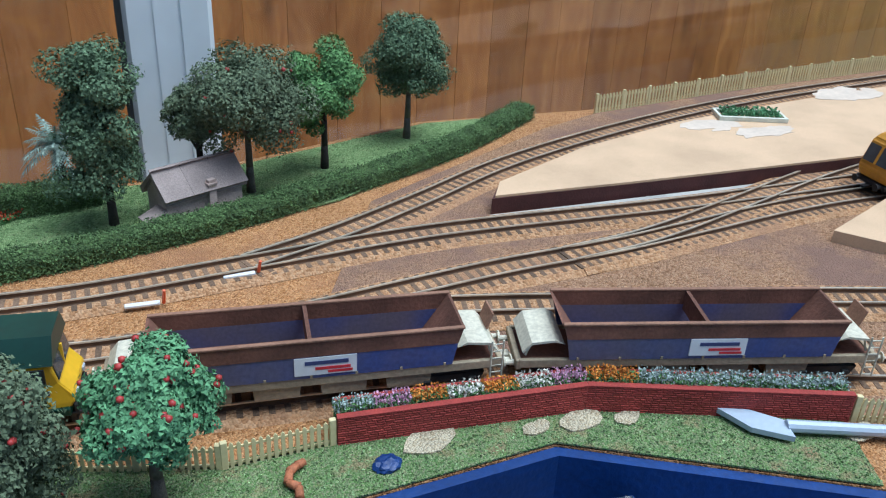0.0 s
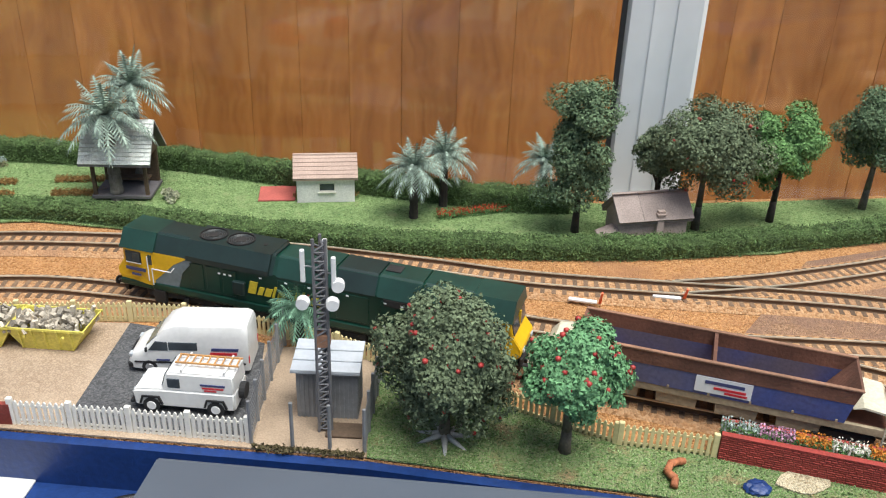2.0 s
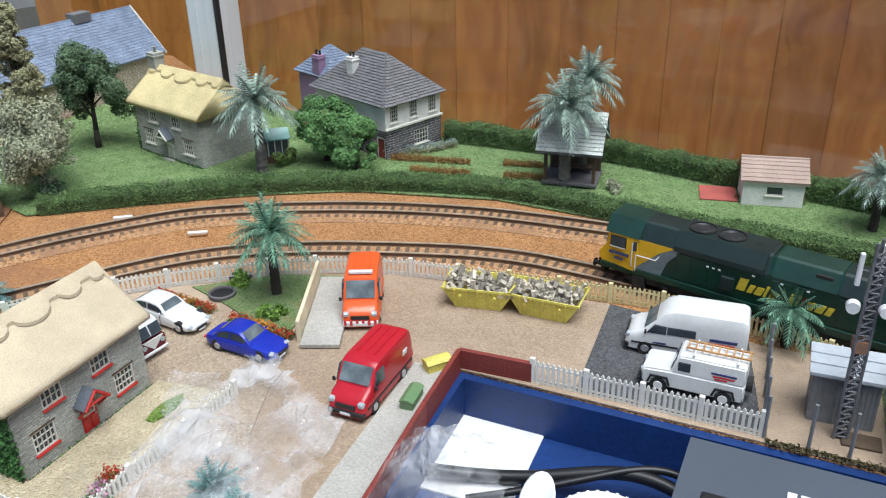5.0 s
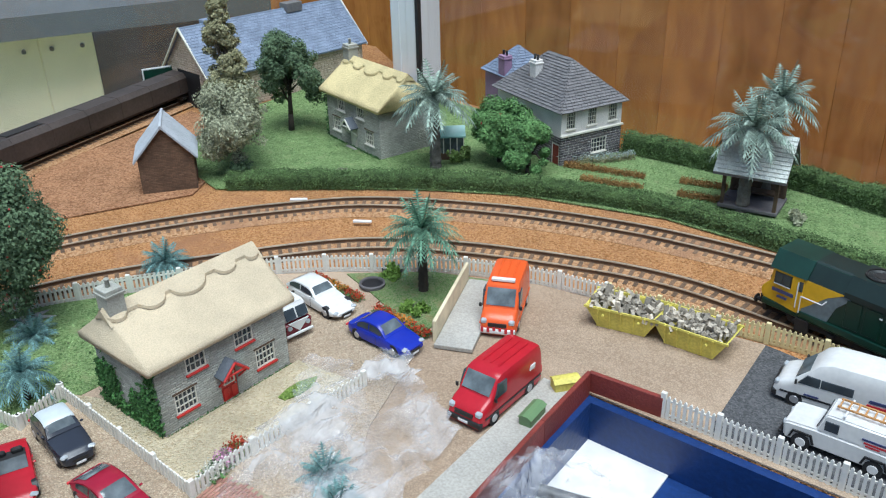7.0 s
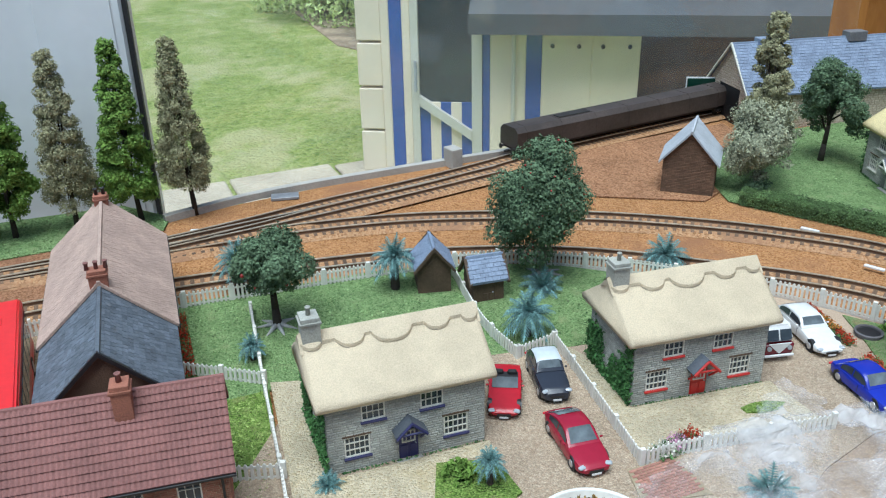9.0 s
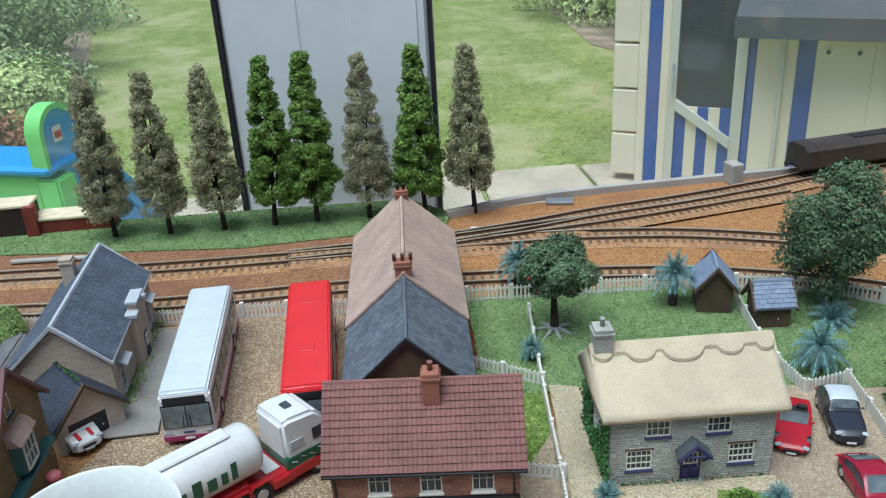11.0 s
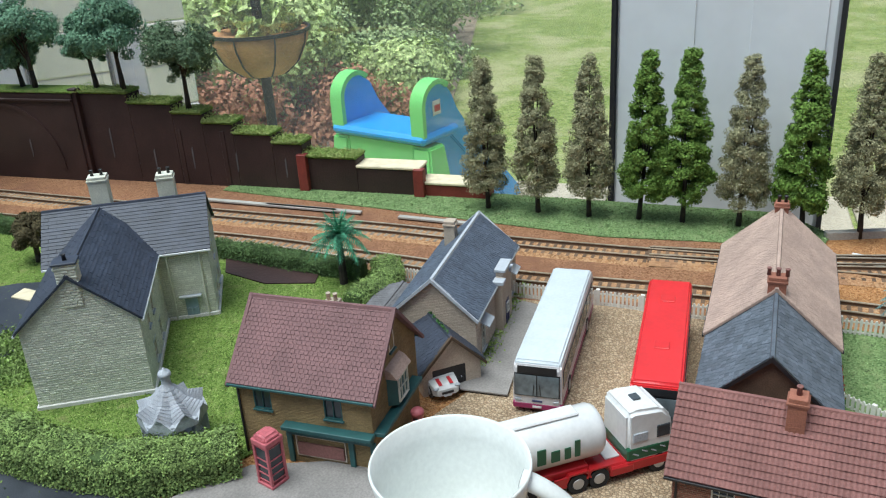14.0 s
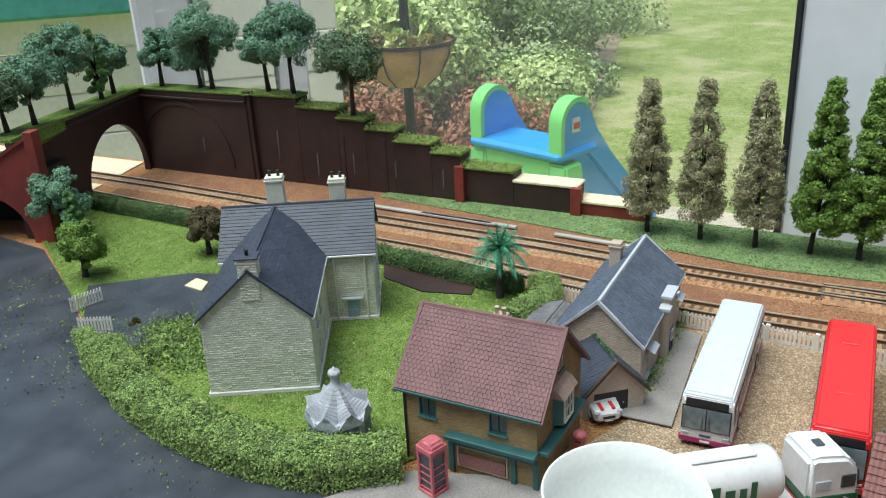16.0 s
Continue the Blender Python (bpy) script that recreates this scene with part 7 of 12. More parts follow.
spill("wall_moss", [(-0.82 + 0.014 * k, -0.1905) for k in range(10)], 0.0035, 1500, 0.0010, "blade_bright", "mossy turf at the foot of the station wall", 74, 0.004)
spill("loose_flock", [(-0.61, -0.615), (-0.64, -0.60), (-0.66, -0.58), (-0.63, -0.64)], 0.016, 900, 0.0009, "hedge_bright", "thin green flock dusting the drive", 73, 0.003)


def rough_grass(name, key, n, size, mat, label, seed):
    """Short upright tufts scattered over a piece of grass."""
    pts, _, z = GRASS[key]
    rng = np.random.default_rng(seed)
    p = np.array(pts)
    q = rng.uniform(p.min(0), p.max(0), (n * 4, 2))
    x0, y0 = p[:, 0], p[:, 1]
    x1, y1 = np.roll(x0, -1), np.roll(y0, -1)
    X, Y = q[:, :1], q[:, 1:]
    cross = ((y0 > Y) != (y1 > Y)) & (X < (x1 - x0) * (Y - y0) / np.where(y1 == y0, 1e-9, y1 - y0) + x0)
    q = q[cross.sum(1) % 2 == 1][:n]
    v, f = tufts(np.column_stack([q, z + size * 0.3 * rng.random(len(q))]), size, len(q), rng)
    v[:, 2] = np.maximum(v[:, 2], z - 0.0003)
    tagged(part(name, raw(name, v, f), M[mat]), label, "grass", kind="stuff")


for k, (key, n, size, mat) in enumerate((("verge_back", 9000, 0.0012, "blade"), ("lawn_manor", 16000, 0.0011, "blade_bright"), ("lawn_gardens", 16000, 0.0011, "blade"), ("lawn_front", 14000, 0.0008, "blade_worn"), ("lawn_cottage", 8000, 0.0010, "blade"), ("lawn_side", 1500, 0.0010, "blade_bright"))):
    rough_grass("grass_tuft", key, n, size, mat, "short flocked grass tufts on the ground", 400 + k)

# ---- fences ----
def picket_fence(pts, h, mat, label, gap=0.0033, post_gap=0.036, posts=True, singly=False, category="fence"):
    ob = thing("picket_fence", Matrix(), label, category)
    for z in (h * 0.22, h * 0.78):
        part("rail", sweep(bm_new(), [(*p, 0) for p in pts], [(-0.0007, z - 0.0006), (0.0001, z - 0.0006), (0.0001, z + 0.0006), (-0.0007, z + 0.0006)], 0.01), mat, ob)
    part("kickboard", sweep(bm_new(), [(*p, 0) for p in pts], [(-0.0008, 0.0), (0.0004, 0.0), (0.0004, 0.002), (-0.0008, 0.002)], 0.01), mat, ob)
    pos, way, s = spline(pts, gap)
    verts, faces = [], []
    pw, pt = gap * 0.27, 0.0005
    base = [(-pw, -pt, 0.001), (pw, -pt, 0.001), (pw, -pt, h * 0.93), (0, -pt, h), (-pw, -pt, h * 0.93), (-pw, pt, 0.001), (pw, pt, 0.001), (pw, pt, h * 0.93), (0, pt, h), (-pw, pt, h * 0.93)]
    fac = [(0, 1, 2, 3, 4), (9, 8, 7, 6, 5), (1, 6, 7, 2), (2, 7, 8, 3), (3, 8, 9, 4), (4, 9, 5, 0)]
    me = raw("picket", base, fac) if singly else None
    if me:
        me.materials.append(mat)
    for p, w in zip(pos, way):
        a = math.atan2(w[1], w[0])
        if singly:
            o = part("picket", me, None, ob)
            o.matrix_local = Matrix.Translation((p[0] + w[1] * 0.0005, p[1] - w[0] * 0.0005, 0)) @ Matrix.Rotation(a + RNG.uniform(-0.02, 0.02), 4, "Z")
        else:
            k, c, q = len(verts), math.cos(a), math.sin(a)
            verts += [(p[0] + w[1] * 0.0005 + c * x - q * y, p[1] - w[0] * 0.0005 + q * x + c * y, z) for x, y, z in base]
            faces += [[k + i for i in f] for f in fac]
    if verts:
        stuff("picket_run", (verts, faces), mat, ob)
    if posts:
        pos, way, s = spline(pts, post_gap)
        for p, w in zip(pos, way):
            o = part("post", box(bm_new(), -0.0016, 0.0016, -0.0013, 0.0013, 0, h * 1.06, 0.0003), mat, ob)
            o.matrix_local = Matrix.Translation((p[0], p[1], 0)) @ Matrix.Rotation(math.atan2(w[1], w[0]), 4, "Z")
    return ob


WP, CP = M["white_plastic"], M["cream_plastic"]
picket_fence([(-0.818, -0.303), (-0.806, -0.189), (-0.803, -0.111), (-0.795, -0.041), (-0.793, 0.056), (-0.788, 0.12), (-0.780, 0.214), (-0.763, 0.30), (-0.736, 0.353), (-0.697, 0.401), (-0.632, 0.468), (-0.584, 0.503), (-0.507, 0.543), (-0.44, 0.560), (-0.390, 0.562)], 0.015, WP, "long off-white picket fence along the railway")
picket_fence([(-0.388, 0.562), (-0.30, 0.563), (-0.24, 0.560), (-0.17, 0.540), (-0.117, 0.514), (-0.043, 0.471), (0.018, 0.437)], 0.015, CP, "cream picket fence along the railway")
picket_fence([(0.020, 0.436), (0.069, 0.426)], 0.016, CP, "cream picket fence panel beside the brick planter", singly=True)
picket_fence([(0.306, 0.309), (0.36, 0.27), (0.45, 0.20)], 0.016, CP, "pale picket fence beyond the planter")
picket_fence([(0.525, 0.742), (0.74, 0.730), (0.98, 0.706), (1.3, 0.675)], 0.020, CP, "cream picket fence behind the platform", gap=0.0042)
picket_fence([(-0.311, 0.4535), (-0.243, 0.446), (-0.181, 0.438)], 0.0175, WP, "white picket fence along the edge of the car park", singly=True)
picket_fence([(-0.756, 0.267), (-0.673, 0.254), (-0.622, 0.256)], 0.012, WP, "white garden picket fence behind the cottage")
picket_fence([(-0.622, 0.257), (-0.628, 0.288)], 0.012, WP, "short white picket fence at the parking court", singly=True)
picket_fence([(-0.628, 0.289), (-0.495, 0.268)], 0.012, WP, "white boarded garden fence beside the cottage")
picket_fence([(-0.494, 0.268), (-0.492, 0.300), (-0.484, 0.345), (-0.476, 0.390)], 0.013, WP, "white front garden picket fence", singly=True)
picket_fence([(-0.762, 0.103), (-0.661, 0.091), (-0.56, 0.080), (-0.50, 0.072)], 0.011, WP, "low white garden fence along the path")
picket_fence([(-0.699, 0.043), (-0.663, 0.092)], 0.012, WP, "short white picket fence across the lawn", singly=True)
picket_fence([(-0.575, 0.056), (-0.566, 0.082)], 0.013, WP, "short white picket fence beside the brick house", singly=True)
for a, b in (((-0.632, -0.702), (-0.660, -0.694)), ((-0.606, -0.662), (-0.618, -0.636))):
    picket_fence([a, b], 0.017, WP, "white wooden drive gate standing open", gap=0.003, posts=False, singly=True, category="gate")

# low red wall at the board edge
def low_wall(name, pts, h, t, mat, label, category="wall", z=0.0):
    ob = thing(name, Matrix(), label, category)
    for a, b in zip(pts, pts[1:]):
        d = Vector((b[0] - a[0], b[1] - a[1], 0))
        m = Matrix.Translation(((a[0] + b[0]) / 2, (a[1] + b[1]) / 2, z)) @ Matrix.Rotation(math.atan2(d.y, d.x), 4, "Z")
        w = part("panel", box(bm_new(), -d.length / 2, d.length / 2, -t / 2, t / 2, 0, h, 0.0004), M["portal_red"] if mat == "brick_planter" else M[mat], ob)
        w.matrix_local = m
        if mat == "brick_planter":
            for s in (0, 180):
                stuff("brickwork", blockwork(pose(0, 0, 0, 0, 0, s) @ Matrix.Translation((0, -t / 2, 0)), d.length, h, (), 0.00135, 0.0042, gap=0.0003, proud=0.0003, seed=3), M["brick_planter"], w)
            part("coping", box(bm_new(), -d.length / 2, d.length / 2, -t / 2 - 0.0004, t / 2 + 0.0004, h, h + 0.0008, 0.0002), M["brick_planter"], w)
    return ob


M["brick_planter"] = material("brick_planter", (0.31, 0.040, 0.030), 0.8, 0, 0.25, 60, 0.3, 900, randomize=0.08, island=True)
low_wall("low_wall", [(-0.366, 0.28), (-0.361, 0.40), (-0.3575, 0.4565), (-0.311, 0.4535)], 0.021, 0.003, "portal_red", "low wall painted brick red at the board edge", z=-0.006)
low_wall("planter", [(0.071, 0.4255), (0.191, 0.3855), (0.304, 0.3105)], 0.0172, 0.003, "brick_planter", "curved red brick planter wall full of flowers", "planter")
low_wall("planter", [(0.076, 0.4385), (0.196, 0.3985), (0.311, 0.3225)], 0.0165, 0.002, "brick_planter", "rear red brick wall of the flower planter", "planter")
bm = sheet(bm_new(), [(0.072, 0.427), (0.191, 0.387), (0.304, 0.312), (0.311, 0.322), (0.196, 0.398), (0.076, 0.438)], 0.0150, 0.003)
structure("planter_soil", bm, M["garden_soil"], "dark soil in the planter")
flower_bed([(0.073, 0.432), (0.12, 0.416), (0.193, 0.392)], 0.009, 0.0095, ["flower_blue", "flower_pink", "flower_orange", "flower_white", "flower_orange", "flower_white", "flower_pink"], "mixed white, orange and pink flowers in the planter", 30, "leaf_mid", z=0.0125)
flower_bed([(0.195, 0.391), (0.213, 0.379), (0.25, 0.354), (0.306, 0.318)], 0.010, 0.0095, ["flower_orange", "flower_blue", "flower_blue", "flower_blue", "flower_blue"], "blue-white and orange flowers in the planter", 31, "leaf_mid", z=0.0125)
# bare patches in the front grass
for k, (x, y, r) in enumerate(((0.110, 0.405, 0.014), (0.183, 0.379, 0.012), (0.205, 0.369, 0.008), (0.16, 0.386, 0.008), (0.30, 0.30, 0.01))):
    pts = [(x + r * (1 + 0.35 * noise.noise(Vector((a, k, 0)))) * math.cos(a), y + 0.6 * r * (1 + 0.35 * noise.noise(Vector((a, k, 5)))) * math.sin(a)) for a in np.linspace(0, 6.2, 14)]
    structure("bare_patch", sheet(bm_new(), pts, 0.003, 0.0008), M["cream_ground"], "bare sandy patch in the grass")

# ---- retaining wall, bridge and portal ----
STEPS = [(-0.80, -0.725, 0.112), (-0.725, -0.665, 0.100), (-0.665, -0.625, 0.089), (-0.625, -0.585, 0.078), (-0.585, -0.535, 0.066), (-0.535, -0.497, 0.056), (-0.497, -0.43, 0.041), (-0.43, -0.354, 0.031), (-0.354, -0.275, 0.015)]
o = tagged(thing("retaining_wall", Matrix(), "dark brown stepped retaining wall with grassy top", "wall"))
for k, (a, b, h) in enumerate(STEPS):
    part("wall_block", box(bm_new(), -1.056, -1.030, a, b, 0, h, 0.0006), M["wall_dark"] if k < 8 else M["portal_red"], o)
    cap = M["grass_bright"] if k < 7 else M["cream_wood"]
    part("cap", box(bm_new(), -1.058, -1.0285, a - 0.001, b + 0.001, h + 0.0003, h + 0.004, 0.001), cap, o, "grass topping" if k < 7 else "bare wood topping")
for y in (-0.80, -0.497, -0.354):
    part("pier", box(bm_new(), -1.034, -1.024, y - 0.006, y + 0.006, 0, 0.119 if y < -0.7 else 0.046 if y < -0.4 else 0.034, 0.0006), M["wall_dark"] if y < -0.7 else M["portal_red"], o)
for y in (-0.60, -0.66):
    part("pier", box(bm_new(), -1.0315, -1.029, y - 0.003, y + 0.003, 0, 0.07, 0.0004), M["wall_dark"], o)
for y, z0, z1 in ((-0.76, 0.03, 0.07), (-0.70, 0.012, 0.045), (-0.66, 0.03, 0.062), (-0.645, 0.02, 0.05), (-0.585, 0.02, 0.045), (-0.52, 0.015, 0.04), (-0.88, 0.03, 0.055)):
    part("lime_streak", prism(bm_new(), [(y - 0.0008, z0), (y + 0.0006, z0 + 0.004), (y + 0.0012, z1), (y - 0.0010, z1 - 0.003)], -1.0298 if y > -0.8 else -1.0218, -1.0294 if y > -0.8 else -1.0214, "x"), M["stone_dark"], o, "pale lime streak")
stuff("grass_top", tufts(np.array([(RNG.uniform(-1.058, -1.027), y0 + (y1 - y0) * q, h + 0.004 + RNG.random() * 0.002 + 0.006 * max(0.0, 1 - q * 5) * RNG.random()) for y0, y1, h in STEPS[:7] for q in np.random.default_rng(61).random(620)]), 0.0011, 9000, np.random.default_rng(6)), M["leaf_verge"], o)
stuff("grass_edge", tufts(np.array([(-1.026 + RNG.uniform(-0.004, 0.001), y0 + (y1 - y0) * RNG.random(), h + 0.0035 + RNG.random() * 0.001) for y0, y1, h in STEPS[:7] for _ in range(260)]), 0.0010, 3600, np.random.default_rng(4)), M["leaf_verge"], o)


def arched_wall(m, length, h, cx, r, spring, t, mat, parent, tops=None):
    """A wall from x = 0 to length with one arched opening through it; tops gives its skyline from the far end back."""
    bm = bm_new()
    n = 16
    arc = [(cx - r * math.cos(math.pi * i / n), spring + r * math.sin(math.pi * i / n)) for i in range(n + 1)]
    out = [(0, 0), (cx - r, 0)] + arc + [(cx + r, 0), (length, 0)] + (tops or [(length, h), (0, h)])
    verts = [[bm.verts.new((x, y, z)) for x, z in out] for y in (0, t)]
    k = len(out)
    for i in range(k):
        bm.faces.new((verts[0][i], verts[0][(i + 1) % k], verts[1][(i + 1) % k], verts[1][i]))
    for row in verts:
        f = bm.faces.new(row)
        f.normal_update()
        bmesh.ops.triangulate(bm, faces=[f])
    bmesh.ops.recalc_face_normals(bm, faces=bm.faces)
    bmesh.ops.transform(bm, matrix=m, verts=bm.verts)
    w = part("arch_wall", bm, mat, parent)
    bm = bm_new()
    ring = [[bm.verts.new(v) for v in ((cx - q * math.cos(math.pi * i / n), y, spring + q * math.sin(math.pi * i / n)) for q, y in ((r, -0.0016), (r + 0.006, -0.0016), (r + 0.006, 0.0002), (r, 0.0002)))] for i in range(n + 1)]
    for a, b in zip(ring, ring[1:]):
        for j in range(4):
            bm.faces.new((a[j], a[(j + 1) % 4], b[(j + 1) % 4], b[j]))
    bmesh.ops.transform(bm, matrix=m, verts=bm.verts)
    part("arch_ring", bm, mat, w)
    return w


o = tagged(thing("bridge", Matrix(), "dark brown arched road bridge with a grassy top", "bridge"))
ang = math.degrees(math.atan2(0.055, 0.19))
bm_m = pose(-1.022, -0.985, 0, 0, 0, ang)
arched_wall(bm_m, 0.275, 0.112, 0.078, 0.072, 0.010, -0.008, M["wall_dark"], o)
part("parapet", prism(bm_new(), [(0, -0.002), (0.275, -0.002), (0.275, 0.003), (0, 0.003)], 0.104, 0.107, "z"), M["wall_dark"], o).matrix_local = bm_m
part("side_wall", box(bm_new(), -1.040, -1.022, -0.99, -0.80, 0, 0.114, 0.0006), M["wall_dark"], o)
part("string_course", box(bm_new(), -1.022, -1.019, -0.985, -0.80, 0.104, 0.107, 0.0004), M["wall_dark"], o)
bm = bm_new()
n = 18
ring = [[bm.verts.new((x, -0.916 - q * math.cos(math.pi * i / n), 0.016 + q * math.sin(math.pi * i / n))) for q, x in ((0.080, -1.0205), (0.085, -1.0205), (0.085, -1.0235), (0.080, -1.0235))] for i in range(4, n + 1)]
for a, b in zip(ring, ring[1:]):
    for j in range(4):
        bm.faces.new((a[j], a[(j + 1) % 4], b[(j + 1) % 4], b[j]))
part("blind_arch", bm, M["wall_dark"], o)
deck = part("deck", prism(bm_new(), [(-0.02, 0.001), (0.275, 0.001), (0.275, -0.034), (-0.02, -0.034)], 0.1121, 0.1155, "z"), M["grass_bright"], o, "narrow grassy bridge top")
deck.matrix_local = bm_m
part("deck", box(bm_new(), -1.056, -1.021, -0.984, -0.797, 0.1142, 0.1165, 0.0006), M["grass_bright"], o, "narrow grassy wall top")
stuff("grass_edge", tufts(np.array([(-1.022 + 0.265 * t, -0.984 + 0.0765 * t, 0.116) for t in np.linspace(0, 1, 220)] + [(-1.022, -0.98 + 0.19 * t, 0.116) for t in np.linspace(0, 1, 220)]), 0.0010, 4000, np.random.default_rng(9)), M["leaf_verge"], o)
o = tagged(thing("tunnel_portal", Matrix(), "brick-red painted tunnel portal with a dark opening", "portal"))
pm = pose(-0.757, -0.874, 0, 0, 0, -69.6)
arched_wall(pm, 0.22, 0.098, 0.080, 0.058, 0.0005, -0.008, M["portal_red"], o, [(0.22, 0.084), (0.065, 0.086), (0.0, 0.122)])
part("parapet", prism(bm_new(), [(0.0, 0.122), (0.065, 0.086), (0.22, 0.084), (0.22, 0.088), (0.065, 0.090), (0.0, 0.126)], -0.0095, 0.0025, "y"), M["portal_red"], o).matrix_local = pm
part("pier", box(bm_new(), -0.005, 0.006, -0.011, 0.004, 0.0, 0.128, 0.0006), M["portal_red"], o).matrix_local = pm
bm = bm_new()
box(bm, 0.015, 0.15, -0.082, -0.076, 0, 0.07)
box(bm, 0.012, 0.018, -0.076, -0.009, 0, 0.07)
box(bm, 0.142, 0.148, -0.076, -0.009, 0, 0.07)
box(bm, 0.012, 0.15, -0.082, -0.009, 0.07, 0.076)
part("tunnel_lining", bm, M["paint_black"], o, "dark inside of the tunnel").matrix_local = pm
part("grass_top", prism(bm_new(), [(0.0, 0.112), (0.065, 0.077), (0.22, 0.077), (0.22, 0.086), (0.065, 0.088), (0.0, 0.124)], -0.072, -0.0098, "y"), M["grass_bright"], o, "grass bank over the tunnel").matrix_local = pm
structure("bare_board", sheet(bm_new(), [(-1.04, -1.02), (-0.83, -0.965), (-0.80, -1.34), (-1.04, -1.34)], 0.0015, 0.001), M["cream_wood"], "bare pale board behind the bridge")
# spare rails and planks lying by the line
for k, (a, b) in enumerate((((-0.972, -0.52), (-0.965, -0.40)), ((-0.960, -0.355), (-0.952, -0.262)), ((-0.976, -0.60), (-0.966, -0.43)))):
    d = Vector((b[0] - a[0], b[1] - a[1], 0))
    q = part("plank", box(bm_new(), 0, d.length, -0.003, 0.003, 0.0, 0.0025, 0.0004), M["concrete"])
    q.matrix_world = pose(a[0], a[1], 0.0024, 0, 0, math.degrees(math.atan2(d.y, d.x)))
    tagged(q, "grey plank lying beside the tracks", "plank", "planks beside the tracks")
structure("pond", sheet(bm_new(), [(-0.835, -0.49), (-0.80, -0.47), (-0.785, -0.42), (-0.795, -0.375), (-0.815, -0.38), (-0.822, -0.44)], 0.0032, 0.001), M["wall_dark"], "dark bare earth bed behind the hedge")
# back lip of the board and platform
structure("trim", sweep(bm_new(), [(-0.978, 0.064, 0), (-1.004, 0.177, 0), (-1.011, 0.372, 0), (-1.012, 0.46, 0)], [(-0.005, 0), (0.003, 0), (0.003, 0.007), (-0.005, 0.007)], 0.02), M["concrete"], "grey lip along the back of the board")
M["platform_worn"] = material("platform_worn", (0.60, 0.50, 0.40), 0.9, 0, 0.12, 40, fine=0.05)
o = tagged(thing("platform", Matrix(), "station platform with sandy top and dark brick face", "platform"))
PL = [(0.288, 0.598), (0.40, 0.570), (0.60, 0.523), (1.2, 0.39), (1.3, 0.57), (0.90, 0.630), (0.70, 0.648), (0.55, 0.655), (0.42, 0.645), (0.31, 0.618)]
part("face", prism(bm_new(), PL, 0.0, 0.0135, "z"), M["platform_face"], o, "dark maroon brick face")
part("top", prism(bm_new(), [(x + (0.003 if x < 0.3 else 0), y) for x, y in PL], 0.0137, 0.0155, "z"), M["platform_top"], o)
part("edging", sweep(bm_new(), [(0.283, 0.590, 0), (0.40, 0.562, 0), (0.60, 0.515, 0), (1.2, 0.38, 0)], [(-0.004, 0), (0.004, 0), (0.004, 0.003), (-0.004, 0.003)], 0.03), M["concrete"], o, "pale green-grey strip at the platform foot")
for k, (x, y, r) in enumerate(((0.560, 0.640, 0.022), (0.578, 0.628, 0.022), (0.590, 0.602, 0.020), (0.612, 0.594, 0.022), (0.78, 0.640, 0.035), (0.805, 0.628, 0.03))):
    pts = [(x + r * (1 + 0.7 * noise.noise(Vector((2.2 * math.cos(a), 2.2 * math.sin(a), k)))) * math.cos(a), y + 0.5 * r * (1 + 0.7 * noise.noise(Vector((2.2 * math.cos(a), 2.2 * math.sin(a), k + 9)))) * math.sin(a)) for a in np.linspace(0, 6.2, 30)]
    part("worn_patch", sheet(bm_new(), pts, 0.0158 + 0.00004 * k, 0.0003), M["platform_worn"], o, "white worn patch of bare card")
o = thing("platform_planter", pose(0.622, 0.632, 0.0155, 0, 0, -33) @ Matrix.Scale(0.74, 4), "white stone trough of green plants on the platform", "planter")
bm = bm_new()
for x0, x1, y0, y1 in ((-0.045, 0.045, -0.018, -0.014), (-0.045, 0.045, 0.014, 0.018), (-0.045, -0.041, -0.014, 0.014), (0.041, 0.045, -0.014, 0.014)):
    box(bm, x0, x1, y0, y1, 0, 0.006, 0.0005)
part("trough", bm, M["stone_cream"], o)
rng = np.random.default_rng(3)
stuff("greenery", tufts(np.stack([rng.uniform(-0.038, 0.038, 700), rng.uniform(-0.012, 0.012, 700), 0.003 + 0.009 * rng.random(700)], 1), 0.0022, 1100, rng), M["leaf_bright"], o)

# ---- the garden outside the glass ----
o = thing("garden_shed", pose(-3.40, 1.085, -0.95, 0, 0, 58.85), "cream and blue striped wooden summer house with dark opening", "shed")
SUMMER_HOUSE = o
def sbox(x0, x1, z0, z1, mat, name="board", y0=0.0, y1=0.04):
    return part(name, box(bm_new(), x0, x1, y0, y1, z0, z1, 0.004), M[mat], o)
for k, (a, b, mat) in enumerate(((0, 0.035, "shed_cream"), (0.035, 0.085, "shed_blue"), (0.085, 0.12, "shed_cream"))):
    sbox(a, b, 0, 1.9, mat)
for k in range(6):
    sbox(-0.10, 0.0, 0.05 + k * 0.18, 0.22 + k * 0.18, "shed_cream", "stone_block", 0.01, 0.08)
dr = part("door", box(bm_new(), 0.12, 0.15, -0.01, 0.03, 0.02, 1.8), M["window_white"], o)
part("door_frame", box(bm_new(), 0.36, 0.40, -0.01, 0.03, 0.02, 1.8), M["window_white"], dr)
part("glass", box(bm_new(), 0.15, 0.36, 0.01, 0.014, 0.35, 1.8), M["glass_dark"], dr, "reflecting glass pane")
bm = bm_new()
prism(bm, [(0.15, 0.34), (0.36, 0.20), (0.36, 0.24), (0.15, 0.38)], -0.02, 0.02, "y")
part("brace", bm, M["window_white"], dr)
